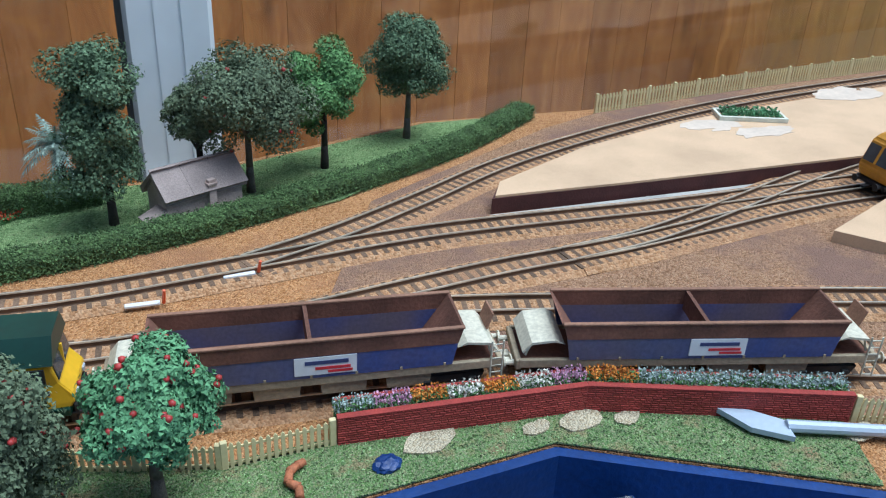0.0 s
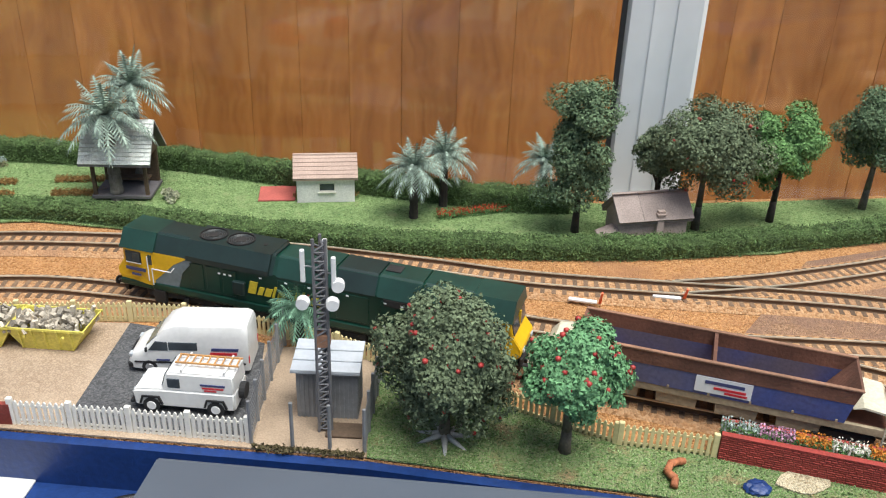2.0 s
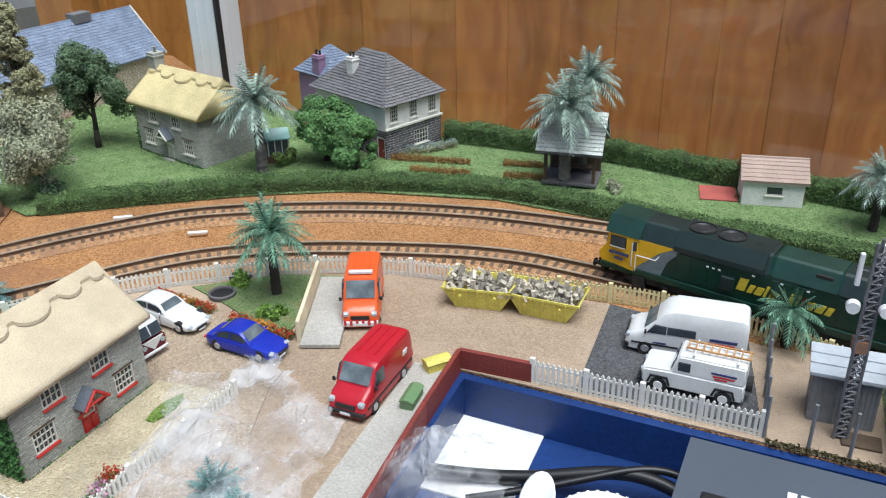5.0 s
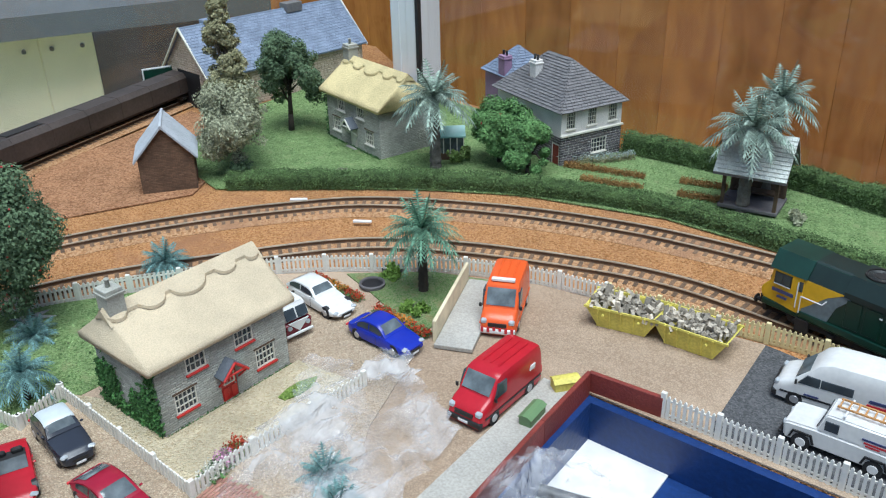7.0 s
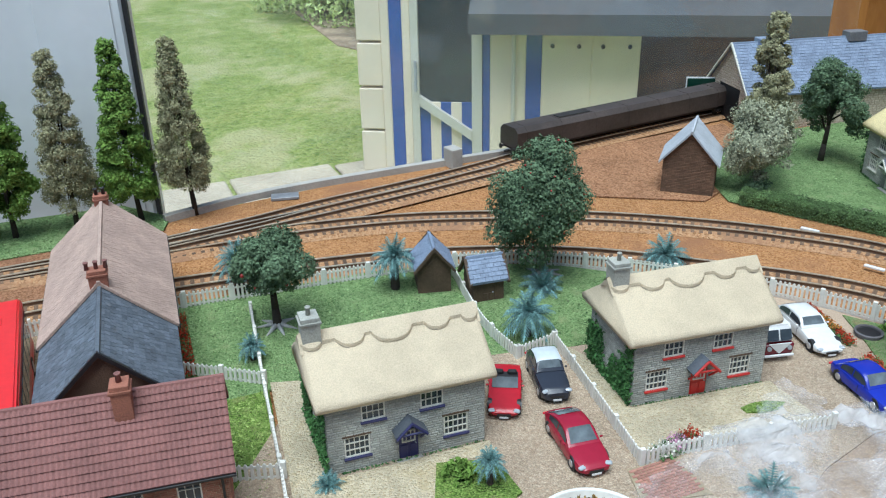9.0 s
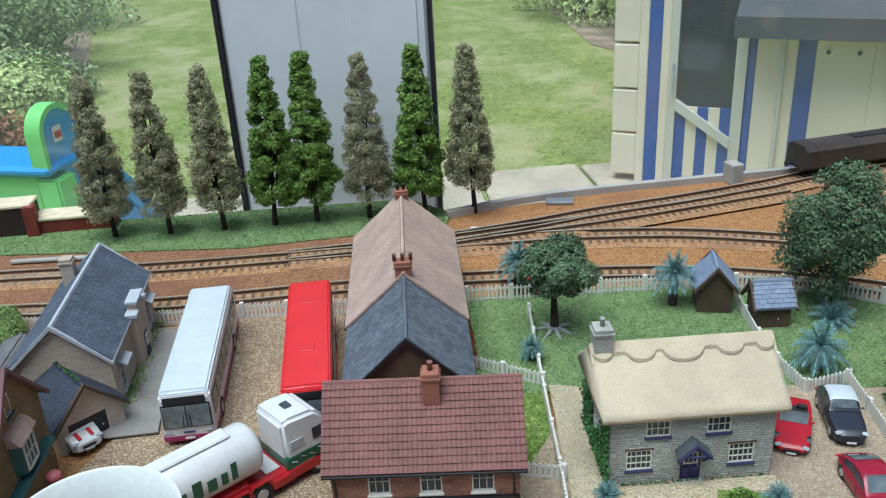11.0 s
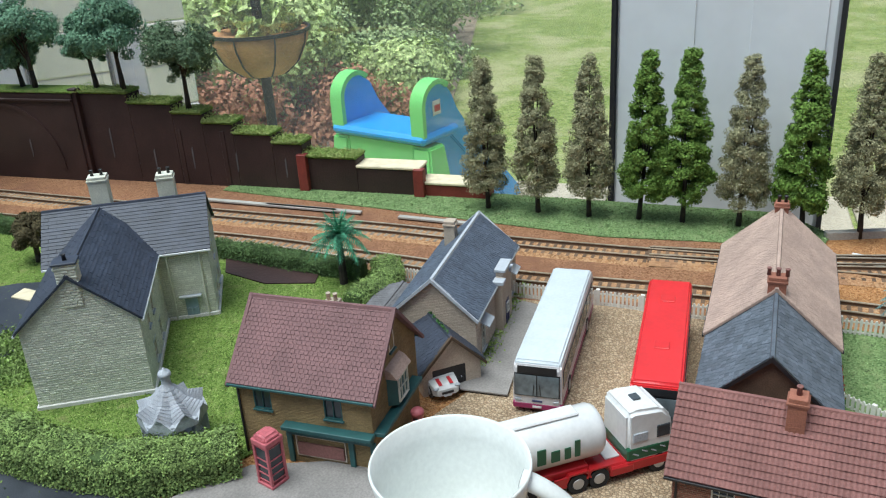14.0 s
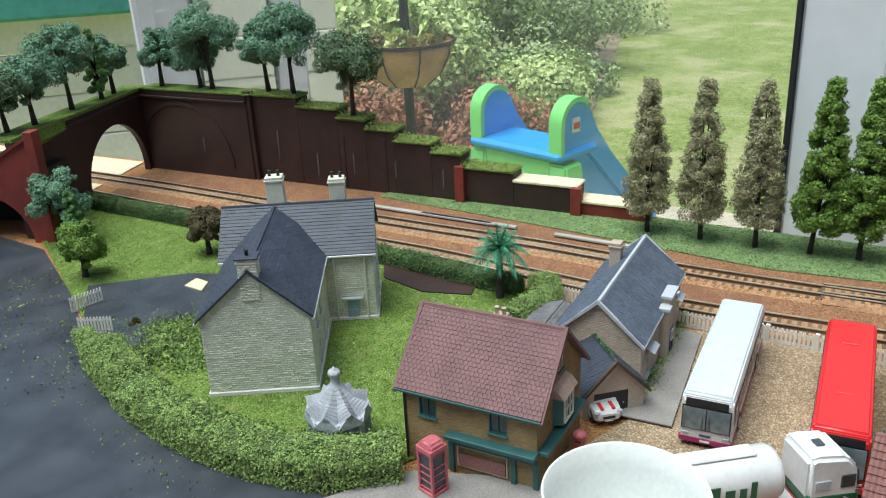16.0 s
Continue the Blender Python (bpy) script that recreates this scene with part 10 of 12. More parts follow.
def locomotive(m):
    o = thing("locomotive", m, "green and yellow model diesel freight locomotive on the track", "locomotive")
    G, Y, R, K = M["loco_green"], M["loco_yellow"], M["loco_roof"], M["black_frame"]
    part("frame", box(bm_new(), -0.138, 0.138, -0.0165, 0.0165, 0.0105, 0.0150, 0.0006), G, o)
    part("sill", box(bm_new(), -0.112, 0.112, -0.0172, 0.0172, 0.0120, 0.0165, 0.0004), G, o)
    # hood: sides and sloped shoulders
    hood = [(-0.0158, 0.0150), (0.0158, 0.0150), (0.0158, 0.0400), (0.0100, 0.0500), (-0.0100, 0.0500), (-0.0158, 0.0400)]
    part("hood", prism(bm_new(), hood, -0.108, 0.108, "x"), G, o)
    roof = [(-0.0163, 0.0392), (-0.0103, 0.0496), (-0.0085, 0.0512), (0.0085, 0.0512), (0.0103, 0.0496), (0.0163, 0.0392), (0.0155, 0.0390), (0.0098, 0.0488), (-0.0098, 0.0488), (-0.0155, 0.0390)]
    for a, b in ((-0.1085, -0.0215), (-0.0190, 0.020), (0.0215, 0.048), (0.0492, 0.0765), (0.0780, 0.1085)):
        part("roof_panel", prism(bm_new(), roof, a, b, "x"), M["loco_grey"] if a < -0.03 or 0.02 < a < 0.03 else R, o)
    # radiator housing with two fans
    part("radiator_housing", prism(bm_new(), [(-0.0172, 0.0385), (0.0172, 0.0385), (0.0172, 0.0420), (0.0115, 0.0515), (-0.0115, 0.0515), (-0.0172, 0.0420)], -0.084, -0.024, "x"), M["loco_grey"], o)
    for x in (-0.072, -0.052):
        f = part("fan", lathe(bm_new(), [(0.0, 0.0519), (0.0035, 0.0519), (0.0035, 0.0516), (0.0086, 0.0516), (0.0086, 0.0526), (0.0092, 0.0526), (0.0092, 0.0512)], 28), M["black_frame"], o)
        f.location = (x, 0, 0)
        for r in (0.0050, 0.0062, 0.0074):
            q = part("grille_ring", lathe(bm_new(), [(r, 0.0518), (r + 0.0003, 0.0521), (r + 0.0005, 0.0518)], 28), M["fan_grey"], f)
        for k in range(6):
            a = k * math.pi / 3
            part("blade", boxm(bm_new(), Matrix.Rotation(a, 4, "Z") @ Matrix.Translation((0.0055, 0, 0.0515)), 0.006, 0.0006, 0.0005), M["fan_grey"], f)
    part("exhaust", box(bm_new(), 0.050, 0.060, -0.004, 0.004, 0.0510, 0.0522, 0.0003), K, o)
    part("exhaust_port", tube(bm_new(), (-0.034, 0.0, 0.0512), (-0.034, 0.0, 0.0518), 0.0016, seg=12), M["paint_black"], o)
    part("roof_vent", box(bm_new(), 0.006, 0.016, -0.013, -0.009, 0.0452, 0.0475, 0.0003), K, o)
    for s in (-1, 1):
        y = s * 0.0160
        # doors, grilles and small plates along the side
        for k, (x0, x1) in enumerate(((-0.082, -0.072), (-0.070, -0.060), (-0.058, -0.048), (-0.018, -0.006), (-0.004, 0.008), (0.022, 0.044), (0.052, 0.062), (0.064, 0.074))):
            part("side_door", box(bm_new(), x0, x1, y - 0.0003, y + 0.0003, 0.0185, 0.0370, 0.0002), G, o)
        for k, x in enumerate((-0.060, -0.056, -0.052, 0.030, 0.055, 0.066, -0.012, 0.004, 0.078, -0.030)):
            part("label_plate", boxm(bm_new(), Matrix.Translation((x, s * 0.01645, 0.0335 if k < 3 else 0.0360)), 0.0018, 0.0004, 0.0010), M["decal_white"], o)
        part("side_grille", box(bm_new(), 0.054, 0.078, s * 0.0163 - 0.0003, s * 0.0163 + 0.0003, 0.0340, 0.0385), K, o)
        part("equipment_box", box(bm_new(), -0.050, -0.041, s * 0.0150, s * 0.0186, 0.0215, 0.0310, 0.0006), M["loco_grey"], o)
        # lettering bars: leaning strokes of the letters' sizes
        x = -0.040
        for k, (w, h) in enumerate(((0.0056, 0.0088), (0.0036, 0.0058), (0.0046, 0.0058), (0.0018, 0.0080), (0.0050, 0.0080), (0.0048, 0.0086), (0.0034, 0.0076), (0.0018, 0.0086), (0.0018, 0.0080), (0.0048, 0.0058), (0.0048, 0.0058), (0.0036, 0.0058))):
            z = 0.0235 - (0.0024 if k == 4 else 0.0)
            xa, xb = (-s * x, -s * (x + w)) if s > 0 else (x, x + w)
            lean = 0.0022 if xb > xa else -0.0022
            mesh = prism(bm_new(), [(xa, z), (xb, z), (xb + lean, z + h), (xa + lean, z + h)], s * 0.0157, s * 0.0163, "y")
            part("lettering_bar", mesh, M["decal_red"] if k == 8 else M["loco_letter"], o)
            x += w + 0.0012
        for e in (-1, 1):
            # yellow flash and grey swoosh sweeping down to the cab
            fl = [(e * 0.112, 0.0165), (e * 0.112, 0.0392), (e * 0.083, 0.0392), (e * 0.094, 0.0330), (e * 0.104, 0.0235)]
            part("yellow_flash", prism(bm_new(), fl, s * 0.0156, s * 0.0164, "y"), Y, o)
            sw = [(e * 0.083, 0.0392), (e * 0.094, 0.0330), (e * 0.104, 0.0235), (e * 0.112, 0.0165), (e * 0.092, 0.0165), (e * 0.088, 0.0280), (e * 0.080, 0.0370)]
            part("grey_swoosh", prism(bm_new(), sw, s * 0.0156, s * 0.0162, "y"), M["loco_swoosh"], o)
            bm = tube(bm_new(), (e * 0.1105, s * 0.0178, 0.0155), (e * 0.1105, s * 0.0178, 0.0275), 0.0004, seg=6)
            tube(bm, (e * 0.1105, s * 0.0178, 0.0275), (e * 0.096, s * 0.0178, 0.0275), 0.0004, seg=6)
            tube(bm, (e * 0.096, s * 0.0178, 0.0275), (e * 0.094, s * 0.0168, 0.0305), 0.0004, seg=6)
            part("handrail", bm, M["decal_white"], o)
            part("step", box(bm_new(), min(e * 0.103, e * 0.112), max(e * 0.103, e * 0.112), min(s * 0.014, s * 0.0172), max(s * 0.014, s * 0.0172), 0.002, 0.0115, 0.0004), K, o)
    for e in (-1, 1):
        # cab with raked nose
        c = [(e * 0.110, 0.0135), (e * 0.1375, 0.0135), (e * 0.1405, 0.0175), (e * 0.1405, 0.0215), (e * 0.1350, 0.0285), (e * 0.1325, 0.0405), (e * 0.110, 0.0405)]
        bm = prism(bm_new(), c, -0.0172, 0.0172, "y")
        for v in bm.verts:
            if abs(v.co.x) > 0.134:
                v.co.y *= 0.86
        bmesh.ops.bevel(bm, geom=list(bm.edges), offset=0.0008, segments=1, affect="EDGES", clamp_overlap=True)
        cab = part("cab", bm, Y, o, "yellow cab with dark windows")
        part("cab_roof", prism(bm_new(), [(-0.0178, 0.0395), (-0.0105, 0.0508), (0.0105, 0.0508), (0.0178, 0.0395)], min(e * 0.1085, e * 0.1345), max(e * 0.1085, e * 0.1345), "x"), R, cab, "green cab roof")
        part("windscreen", slab((e * 0.1326, 0.0395), (e * 0.1347, 0.0292), 0.0138, 0.0005 * e, 0.0006, 0.03) if e > 0 else slab((e * 0.1347, 0.0292), (e * 0.1326, 0.0395), 0.0138, 0.0005, 0.0006, 0.03), M["glass_dark"], cab)
        part("windscreen_bar", box(bm_new(), min(e * 0.1325, e * 0.1355), max(e * 0.1325, e * 0.1355), -0.0006, 0.0006, 0.029, 0.0398), Y, cab)
        part("nose_band", box(bm_new(), min(e * 0.1385, e * 0.1412), max(e * 0.1385, e * 0.1412), -0.0130, 0.0130, 0.0100, 0.0150, 0.0008), K, cab)
        for s in (-1, 1):
            fr = part("side_window", box(bm_new(), min(e * 0.1185, e * 0.1305), max(e * 0.1185, e * 0.1305), s * 0.0173 - 0.0004, s * 0.0173 + 0.0004, 0.0290, 0.0378, 0.0002), M["paint_black"], cab)
            for k in (0, 1):
                x0 = e * (0.1193 + k * 0.0054)
                part("pane", box(bm_new(), min(x0, x0 + e * 0.0047), max(x0, x0 + e * 0.0047), s * 0.0176 - 0.0004, s * 0.0176 + 0.0004, 0.0299, 0.0369), M["glass_dark"], fr)
            part("frame_bar", box(bm_new(), min(e * 0.1188, e * 0.1302), max(e * 0.1188, e * 0.1302), s * 0.0177 - 0.0004, s * 0.0177 + 0.0004, 0.0292, 0.0298), M["decal_white"], fr)
            part("name_bar", boxm(bm_new(), Matrix.Translation((e * 0.1235, s * 0.0174, 0.0248)), 0.015, 0.0006, 0.0022), M["decal_navy"], cab)
            part("number_bar", boxm(bm_new(), Matrix.Translation((e * 0.1235, s * 0.0174, 0.0208)), 0.007, 0.0006, 0.0016), M["decal_navy"], cab)
            part("grab_rail", tube(bm_new(), (e * 0.1135, s * 0.0178, 0.018), (e * 0.1135, s * 0.0178, 0.036), 0.0004, seg=6), M["decal_white"], cab)
            part("door_window", box(bm_new(), min(e * 0.1105, e * 0.1130), max(e * 0.1105, e * 0.1130), s * 0.0172 - 0.0003, s * 0.0172 + 0.0003, 0.0300, 0.0370), M["glass_dark"], cab)
            part("lamp", boxm(bm_new(), Matrix.Translation((e * 0.1408, s * 0.0095, 0.0195)), 0.0012, 0.0045, 0.0028, 0.0005), M["lamp_glass"], cab)
        buffers(o, e * 0.139, 0.0095)
        part("plough", prism(bm_new(), [(-0.013, 0.0095), (0.013, 0.0095), (0.011, 0.0028), (-0.011, 0.0028)], min(e * 0.1365, e * 0.139), max(e * 0.1365, e * 0.139), "x"), K, o)
        bogie(o, e * 0.088, (-0.0245, 0.0, 0.0245), 0.0070, length=0.066)
    part("fuel_tank", prism(bm_new(), [(-0.0155, 0.0115), (0.0155, 0.0115), (0.0155, 0.0060), (0.0120, 0.0025), (-0.0120, 0.0025), (-0.0155, 0.0060)], -0.042, 0.042, "x"), K, o)
    return o


def hopper(m, label):
    o = thing("hopper_wagon", m, label, "wagon", "hopper wagons")
    T, K, B = M["hopper_tan"], M["black_frame"], M["hopper_blue"]
    for s in (-1, 1):
        part("solebar", box(bm_new(), -0.096, 0.096, s * 0.0155 - 0.0012, s * 0.0155 + 0.0012, 0.0125, 0.0175, 0.0004), T, o)
        # side of the hopper: blue below, rust above
        part("blue_side", prism(bm_new(), [(-0.070, 0.0175), (0.070, 0.0175), (0.0725, 0.0300), (-0.0725, 0.0300)], s * 0.0172, s * 0.0160, "y"), B, o)
        part("upper_side", prism(bm_new(), [(-0.0725, 0.0300), (0.0725, 0.0300), (0.0750, 0.0385), (-0.0750, 0.0385)], s * 0.0175, s * 0.0160, "y"), M["rust"], o)
        part("top_rim", box(bm_new(), -0.0755, 0.0755, s * 0.0170 - 0.0012, s * 0.0170 + 0.0012, 0.0383, 0.0396, 0.0003), M["rust_light"], o)
        plate = part("name_board", box(bm_new(), -0.008, 0.022, s * 0.0174 - 0.0003, s * 0.0174 + 0.0004, 0.0195, 0.0295), M["decal_white"], o, "white board with red and navy marks")
        for x0, x1, z0, z1, mt in ((-0.003, 0.018, 0.0255, 0.0275, "decal_navy"), (0.002, 0.019, 0.0225, 0.0240, "decal_red"), (0.008, 0.020, 0.0205, 0.0218, "decal_red")):
            part("marking", box(bm_new(), x0, x1, s * 0.0178 - 0.0002, s * 0.0178 + 0.0003, z0, z1), M[mt], plate)
        for k in range(4):
            x = -0.049 + k * 0.0325
            d = part("discharge_door", prism(bm_new(), [(x - 0.0115, 0.0125), (x + 0.0115, 0.0125), (x + 0.0108, 0.0055), (x - 0.0108, 0.0055)], s * 0.0135, s * 0.0150, "y"), T, o)
        for k in range(7):
            part("rib", box(bm_new(), -0.066 + k * 0.022 - 0.0006, -0.066 + k * 0.022 + 0.0006, s * 0.0177 - 0.0002, s * 0.0177 + 0.0003, 0.0176, 0.0192), T, o)
    for e in (-1, 1):
        part("end_sheet", prism(bm_new(), [(e * 0.0745, 0.0385), (e * 0.0758, 0.0385), (e * 0.0600, 0.0140), (e * 0.0588, 0.0140)], -0.0165, 0.0165, "y"), M["rust"], o)
        part("end_hood", prism(bm_new(), [(e * 0.073, 0.0260), (e * 0.078, 0.0285), (e * 0.090, 0.0270), (e * 0.0945, 0.0215), (e * 0.0938, 0.0208), (e * 0.0895, 0.0258), (e * 0.078, 0.0272)], -0.0155, 0.0155, "y"), M["hopper_cream"], o, "cream end canopy")
        for s in (-1, 1):
            part("stay", tube(bm_new(), (e * 0.092, s * 0.012, 0.0175), (e * 0.089, s * 0.012, 0.0262), 0.0006, seg=6), M["hopper_cream"], o)
        part("headstock", box(bm_new(), min(e * 0.0945, e * 0.0975), max(e * 0.0945, e * 0.0975), -0.0165, 0.0165, 0.0115, 0.0170, 0.0004), T, o)
        buffers(o, e * 0.0972, 0.0125, "hopper_cream")
        bogie(o, e * 0.070, (-0.0118, 0.0118), 0.0058, length=0.036)
    part("floor", box(bm_new(), -0.096, 0.096, -0.0150, 0.0150, 0.0140, 0.0160), M["rust"], o)
    part("hopper_floor", box(bm_new(), -0.062, 0.062, -0.0160, 0.0160, 0.0162, 0.0185), M["rust"], o)
    part("cross_bar", box(bm_new(), -0.0010, 0.0010, -0.0165, 0.0165, 0.0270, 0.0385), M["rust"], o)
    ld = part("ladder", tube(bm_new(), (0.0905, -0.0165, 0.004), (0.0905, -0.0165, 0.0285), 0.0005, seg=6), M["hopper_cream"], o)
    part("stile", tube(bm_new(), (0.0965, -0.0165, 0.004), (0.0965, -0.0165, 0.0285), 0.0005, seg=6), M["hopper_cream"], ld)
    for k in range(6):
        part("rung", tube(bm_new(), (0.0905, -0.0165, 0.0055 + k * 0.0042), (0.0965, -0.0165, 0.0055 + k * 0.0042), 0.0004, seg=5), M["hopper_cream"], ld)
    part("end_panel", boxm(bm_new(), Matrix.Translation((0.0935, 0.006, 0.0300)) @ Matrix.Rotation(0.3, 4, "Y"), 0.0010, 0.014, 0.010, 0.0003), M["rust_light"], o)
    return o


def s_at(x, y):
    return float(ts[np.argmin((tp[:, 0] - x) ** 2 + (tp[:, 1] - y) ** 2)])


LS = s_at(-0.155, 0.553)
locomotive(stand(LS, 0.176) @ pose(0, 0, 0, 0, 0, 180))
WS = LS - 0.146 - 0.101
hopper(stand(WS, 0.140) @ pose(0, 0, 0, 0, 0, 180), "rusty blue ballast hopper wagon coupled to the locomotive")
hopper(stand(WS - 0.203, 0.140) @ pose(0, 0, 0, 0, 0, 180), "second rusty blue ballast hopper wagon in the train")
# dark bogie wagon in the goods siding
gp, gw, gs = spline(TRACKS["goods"], 0.004)
def goods_pose(y):
    k = int(np.argmin(np.abs(gp[:, 1] - y)))
    return gp[k], gw[k]
a, b = goods_pose(0.50)[0], goods_pose(0.74)[0]
o = thing("covered_wagon", pose((a[0] + b[0]) / 2, (a[1] + b[1]) / 2, RAIL_TOP, 0, 0, math.degrees(math.atan2(b[1] - a[1], b[0] - a[0]))), "dark brown weathered bogie wagon in the goods siding", "wagon")
part("body", prism(bm_new(), [(-0.0165, 0.0120), (0.0165, 0.0120), (0.0165, 0.0300), (0.0110, 0.0350), (-0.0110, 0.0350), (-0.0165, 0.0300)], -0.185, 0.185, "x"), M["dark_wagon"], o)
part("underframe", box(bm_new(), -0.183, 0.183, -0.0140, 0.0140, 0.0085, 0.0120, 0.0005), M["black_frame"], o)
for k in range(8):
    part("roof_rib", prism(bm_new(), [(-0.0169, 0.0120), (-0.0169, 0.0302), (-0.0112, 0.0354), (0.0112, 0.0354), (0.0169, 0.0302), (0.0169, 0.0120), (0.0160, 0.0120), (0.0160, 0.0295), (0.0108, 0.0345), (-0.0108, 0.0345), (-0.0160, 0.0295), (-0.0160, 0.0120)], -0.172 + k * 0.049, -0.1705 + k * 0.049, "x"), M["dark_wagon"], o)
part("roof_panel", box(bm_new(), -0.120, -0.075, -0.006, 0.006, 0.0349, 0.0362, 0.0004), M["black_frame"], o)
for e in (-1, 1):
    buffers(o, e * 0.183, 0.0105)
    bogie(o, e * 0.140, (-0.013, 0.013), 0.0058, length=0.040)
# yellow fronted locomotive standing beyond the platform end
M["loco_orange"] = material("loco_orange", (0.55, 0.26, 0.02), 0.4, 0, 0.3, 40, fine=0.1)
o = thing("locomotive", pose(0.649, 0.459, RAIL_TOP, 0, 0, 165.5), "dusty orange fronted model locomotive standing on the siding", "locomotive")
part("body", hull([(-0.07, 0.010), (0.070, 0.010), (0.0735, 0.020), (0.066, 0.042), (0.058, 0.047), (-0.07, 0.047)], 0.0335, 0.0014, 0.9), M["loco_orange"], o)
part("windscreen", slab((0.0666, 0.0405), (0.0730, 0.0225), 0.013, 0.0006, 0.0005, 0.12), M["glass_dark"], o)
part("windscreen_bar", slab((0.0666, 0.0405), (0.0730, 0.0225), 0.0012, 0.0009, 0.0006, 0.1), M["loco_orange"], o)
part("frame", box(bm_new(), -0.07, 0.072, -0.0165, 0.0165, 0.0070, 0.0105, 0.0006), M["black_frame"], o)
buffers(o, 0.072, 0.0095)
bogie(o, 0.045, (-0.015, 0.015), 0.0066, length=0.044)
bogie(o, -0.045, (-0.015, 0.015), 0.0066, length=0.044)

# ---- small things round the yard and the well ----
def skip(m, label, seed):
    o = thing("skip", m, label, "skip", "skips")
    bm = bm_new()
    lo = [(-0.016, -0.011), (0.016, -0.011), (0.016, 0.011), (-0.016, 0.011)]
    hi = [(-0.025, -0.0135), (0.025, -0.0135), (0.025, 0.0135), (-0.025, 0.0135)]
    a = [bm.verts.new((x, y, 0.0)) for x, y in lo]
    b = [bm.verts.new((x, y, 0.0155)) for x, y in hi]
    c = [bm.verts.new((x * 0.96, y * 0.94, 0.0155)) for x, y in hi]
    d = [bm.verts.new((x * 0.94, y * 0.92, 0.001)) for x, y in lo]
    for k in range(4):
        j = (k + 1) % 4
        for p, q in ((a, b), (b, c), (c, d)):
            bm.faces.new((p[k], p[j], q[j], q[k]))
    bm.faces.new(a[::-1])
    bm.faces.new(d)
    bmesh.ops.recalc_face_normals(bm, faces=bm.faces)
    part("bin", bm, M["skip_yellow"], o)
    part("rim", prism(bm_new(), [(-0.0256, -0.0141), (0.0256, -0.0141), (0.0256, -0.0130), (-0.0256, -0.0130)], 0.0145, 0.0160, "z"), M["skip_yellow"], o)
    part("rim", prism(bm_new(), [(-0.0256, 0.0130), (0.0256, 0.0130), (0.0256, 0.0141), (-0.0256, 0.0141)], 0.0145, 0.0160, "z"), M["skip_yellow"], o)
    for s in (-1, 1):
        for k in range(5):
            x = -0.016 + k * 0.008
            part("rib", boxm(bm_new(), Matrix.Translation((x, s * 0.0127, 0.008)) @ Matrix.Rotation(-s * 0.16, 4, "X"), 0.001, 0.0012, 0.0145), M["skip_yellow"], o)
        part("lug", tube(bm_new(), (s * 0.012, -0.0135, 0.011), (s * 0.012, -0.0155, 0.011), 0.0009, seg=8), M["skip_yellow"], o)
    rng = random.Random(seed)
    verts, faces = [], []
    for k in range(150):
        mm = Matrix.Translation((rng.uniform(-0.022, 0.022), rng.uniform(-0.0115, 0.0115), 0.0125 + abs(rng.gauss(0, 0.0028)))) @ Euler((rng.uniform(0, 3), rng.uniform(0, 3), rng.uniform(0, 3))).to_matrix().to_4x4()
        sx, sy, sz = rng.uniform(0.0008, 0.0045), rng.uniform(0.0006, 0.0022), rng.uniform(0.0004, 0.0016)
        n = len(verts)
        verts += [mm @ Vector((x, y, z)) for x in (-sx, sx) for y in (-sy, sy) for z in (-sz, sz)]
        faces += [[n + i for i in f] for f in TF]
    stuff("rubble", (verts, faces), M["rubble"], o, "grey and white rubble")
    return o


skip(pose(-0.366, 0.5385, 0.0015, 0, 0, 4), "yellow skip heaped with grey rubble", 1)
skip(pose(-0.318, 0.5375, 0.0015, 0, 0, -6), "yellow skip overflowing with broken rubble", 2)

# relay cabinet, mast and wire fence
o = thing("relay_cabinet", pose(-0.1395, 0.4685, 0.0015, 0, 0, -4), "grey corrugated equipment hut with ribbed roof", "hut")
part("body", box(bm_new(), -0.0165, 0.0165, -0.0105, 0.0115, 0, 0.0325), M["zinc"], o)
for s in (-1, 1):
    for k in range(14):
        part("rib", box(bm_new(), -0.0163 + k * 0.00245, -0.0151 + k * 0.00245, 0.0005 + s * 0.0111 - 0.0004, 0.0005 + s * 0.0111 + 0.0004, 0.0005, 0.0315), M["zinc"], o)
    for k in range(8):
        part("rib", box(bm_new(), s * 0.0167 - 0.0004, s * 0.0167 + 0.0004, -0.0102 + k * 0.00275, -0.0090 + k * 0.00275, 0.0005, 0.0315), M["zinc"], o)
rf = part("roof", prism(bm_new(), [(-0.0135, 0.0318), (0.0135, 0.0358), (0.0135, 0.0370), (-0.0135, 0.0330)], -0.0195, 0.0185, "x"), M["lead"], o)
for k in range(3):
    part("roof_rib", boxm(bm_new(), Matrix.Translation((-0.0005, -0.0128 + k * 0.0088, 0.0334 + k * 0.0013)), 0.038, 0.0012, 0.0011, 0.0003), M["lead"], rf)
structure("bare_ground", sheet(bm_new(), [(-0.178, 0.435), (-0.119, 0.428), (-0.112, 0.512), (-0.15, 0.528), (-0.174, 0.53)], 0.0024, 0.001), material("dirt_joint_shade", (0.36, 0.27, 0.19), 0.95, 0, 0.3, 40, 0.3, 900), "bare brown earth round the equipment hut")
part_slab = tagged(part("hatch_cover", box(bm_new(), -0.010, 0.010, -0.006, 0.006, 0, 0.0015, 0.0003), M["timber"]), "flat brown hatch cover on the ground", "cover")
part_slab.matrix_world = pose(-0.130, 0.4455, 0.0024, 0, 0, -4)
o = thing("radio_mast", pose(-0.1405, 0.4485, 0.0024), "grey lattice mobile phone mast with white antennas", "mast")
bm = bm_new()
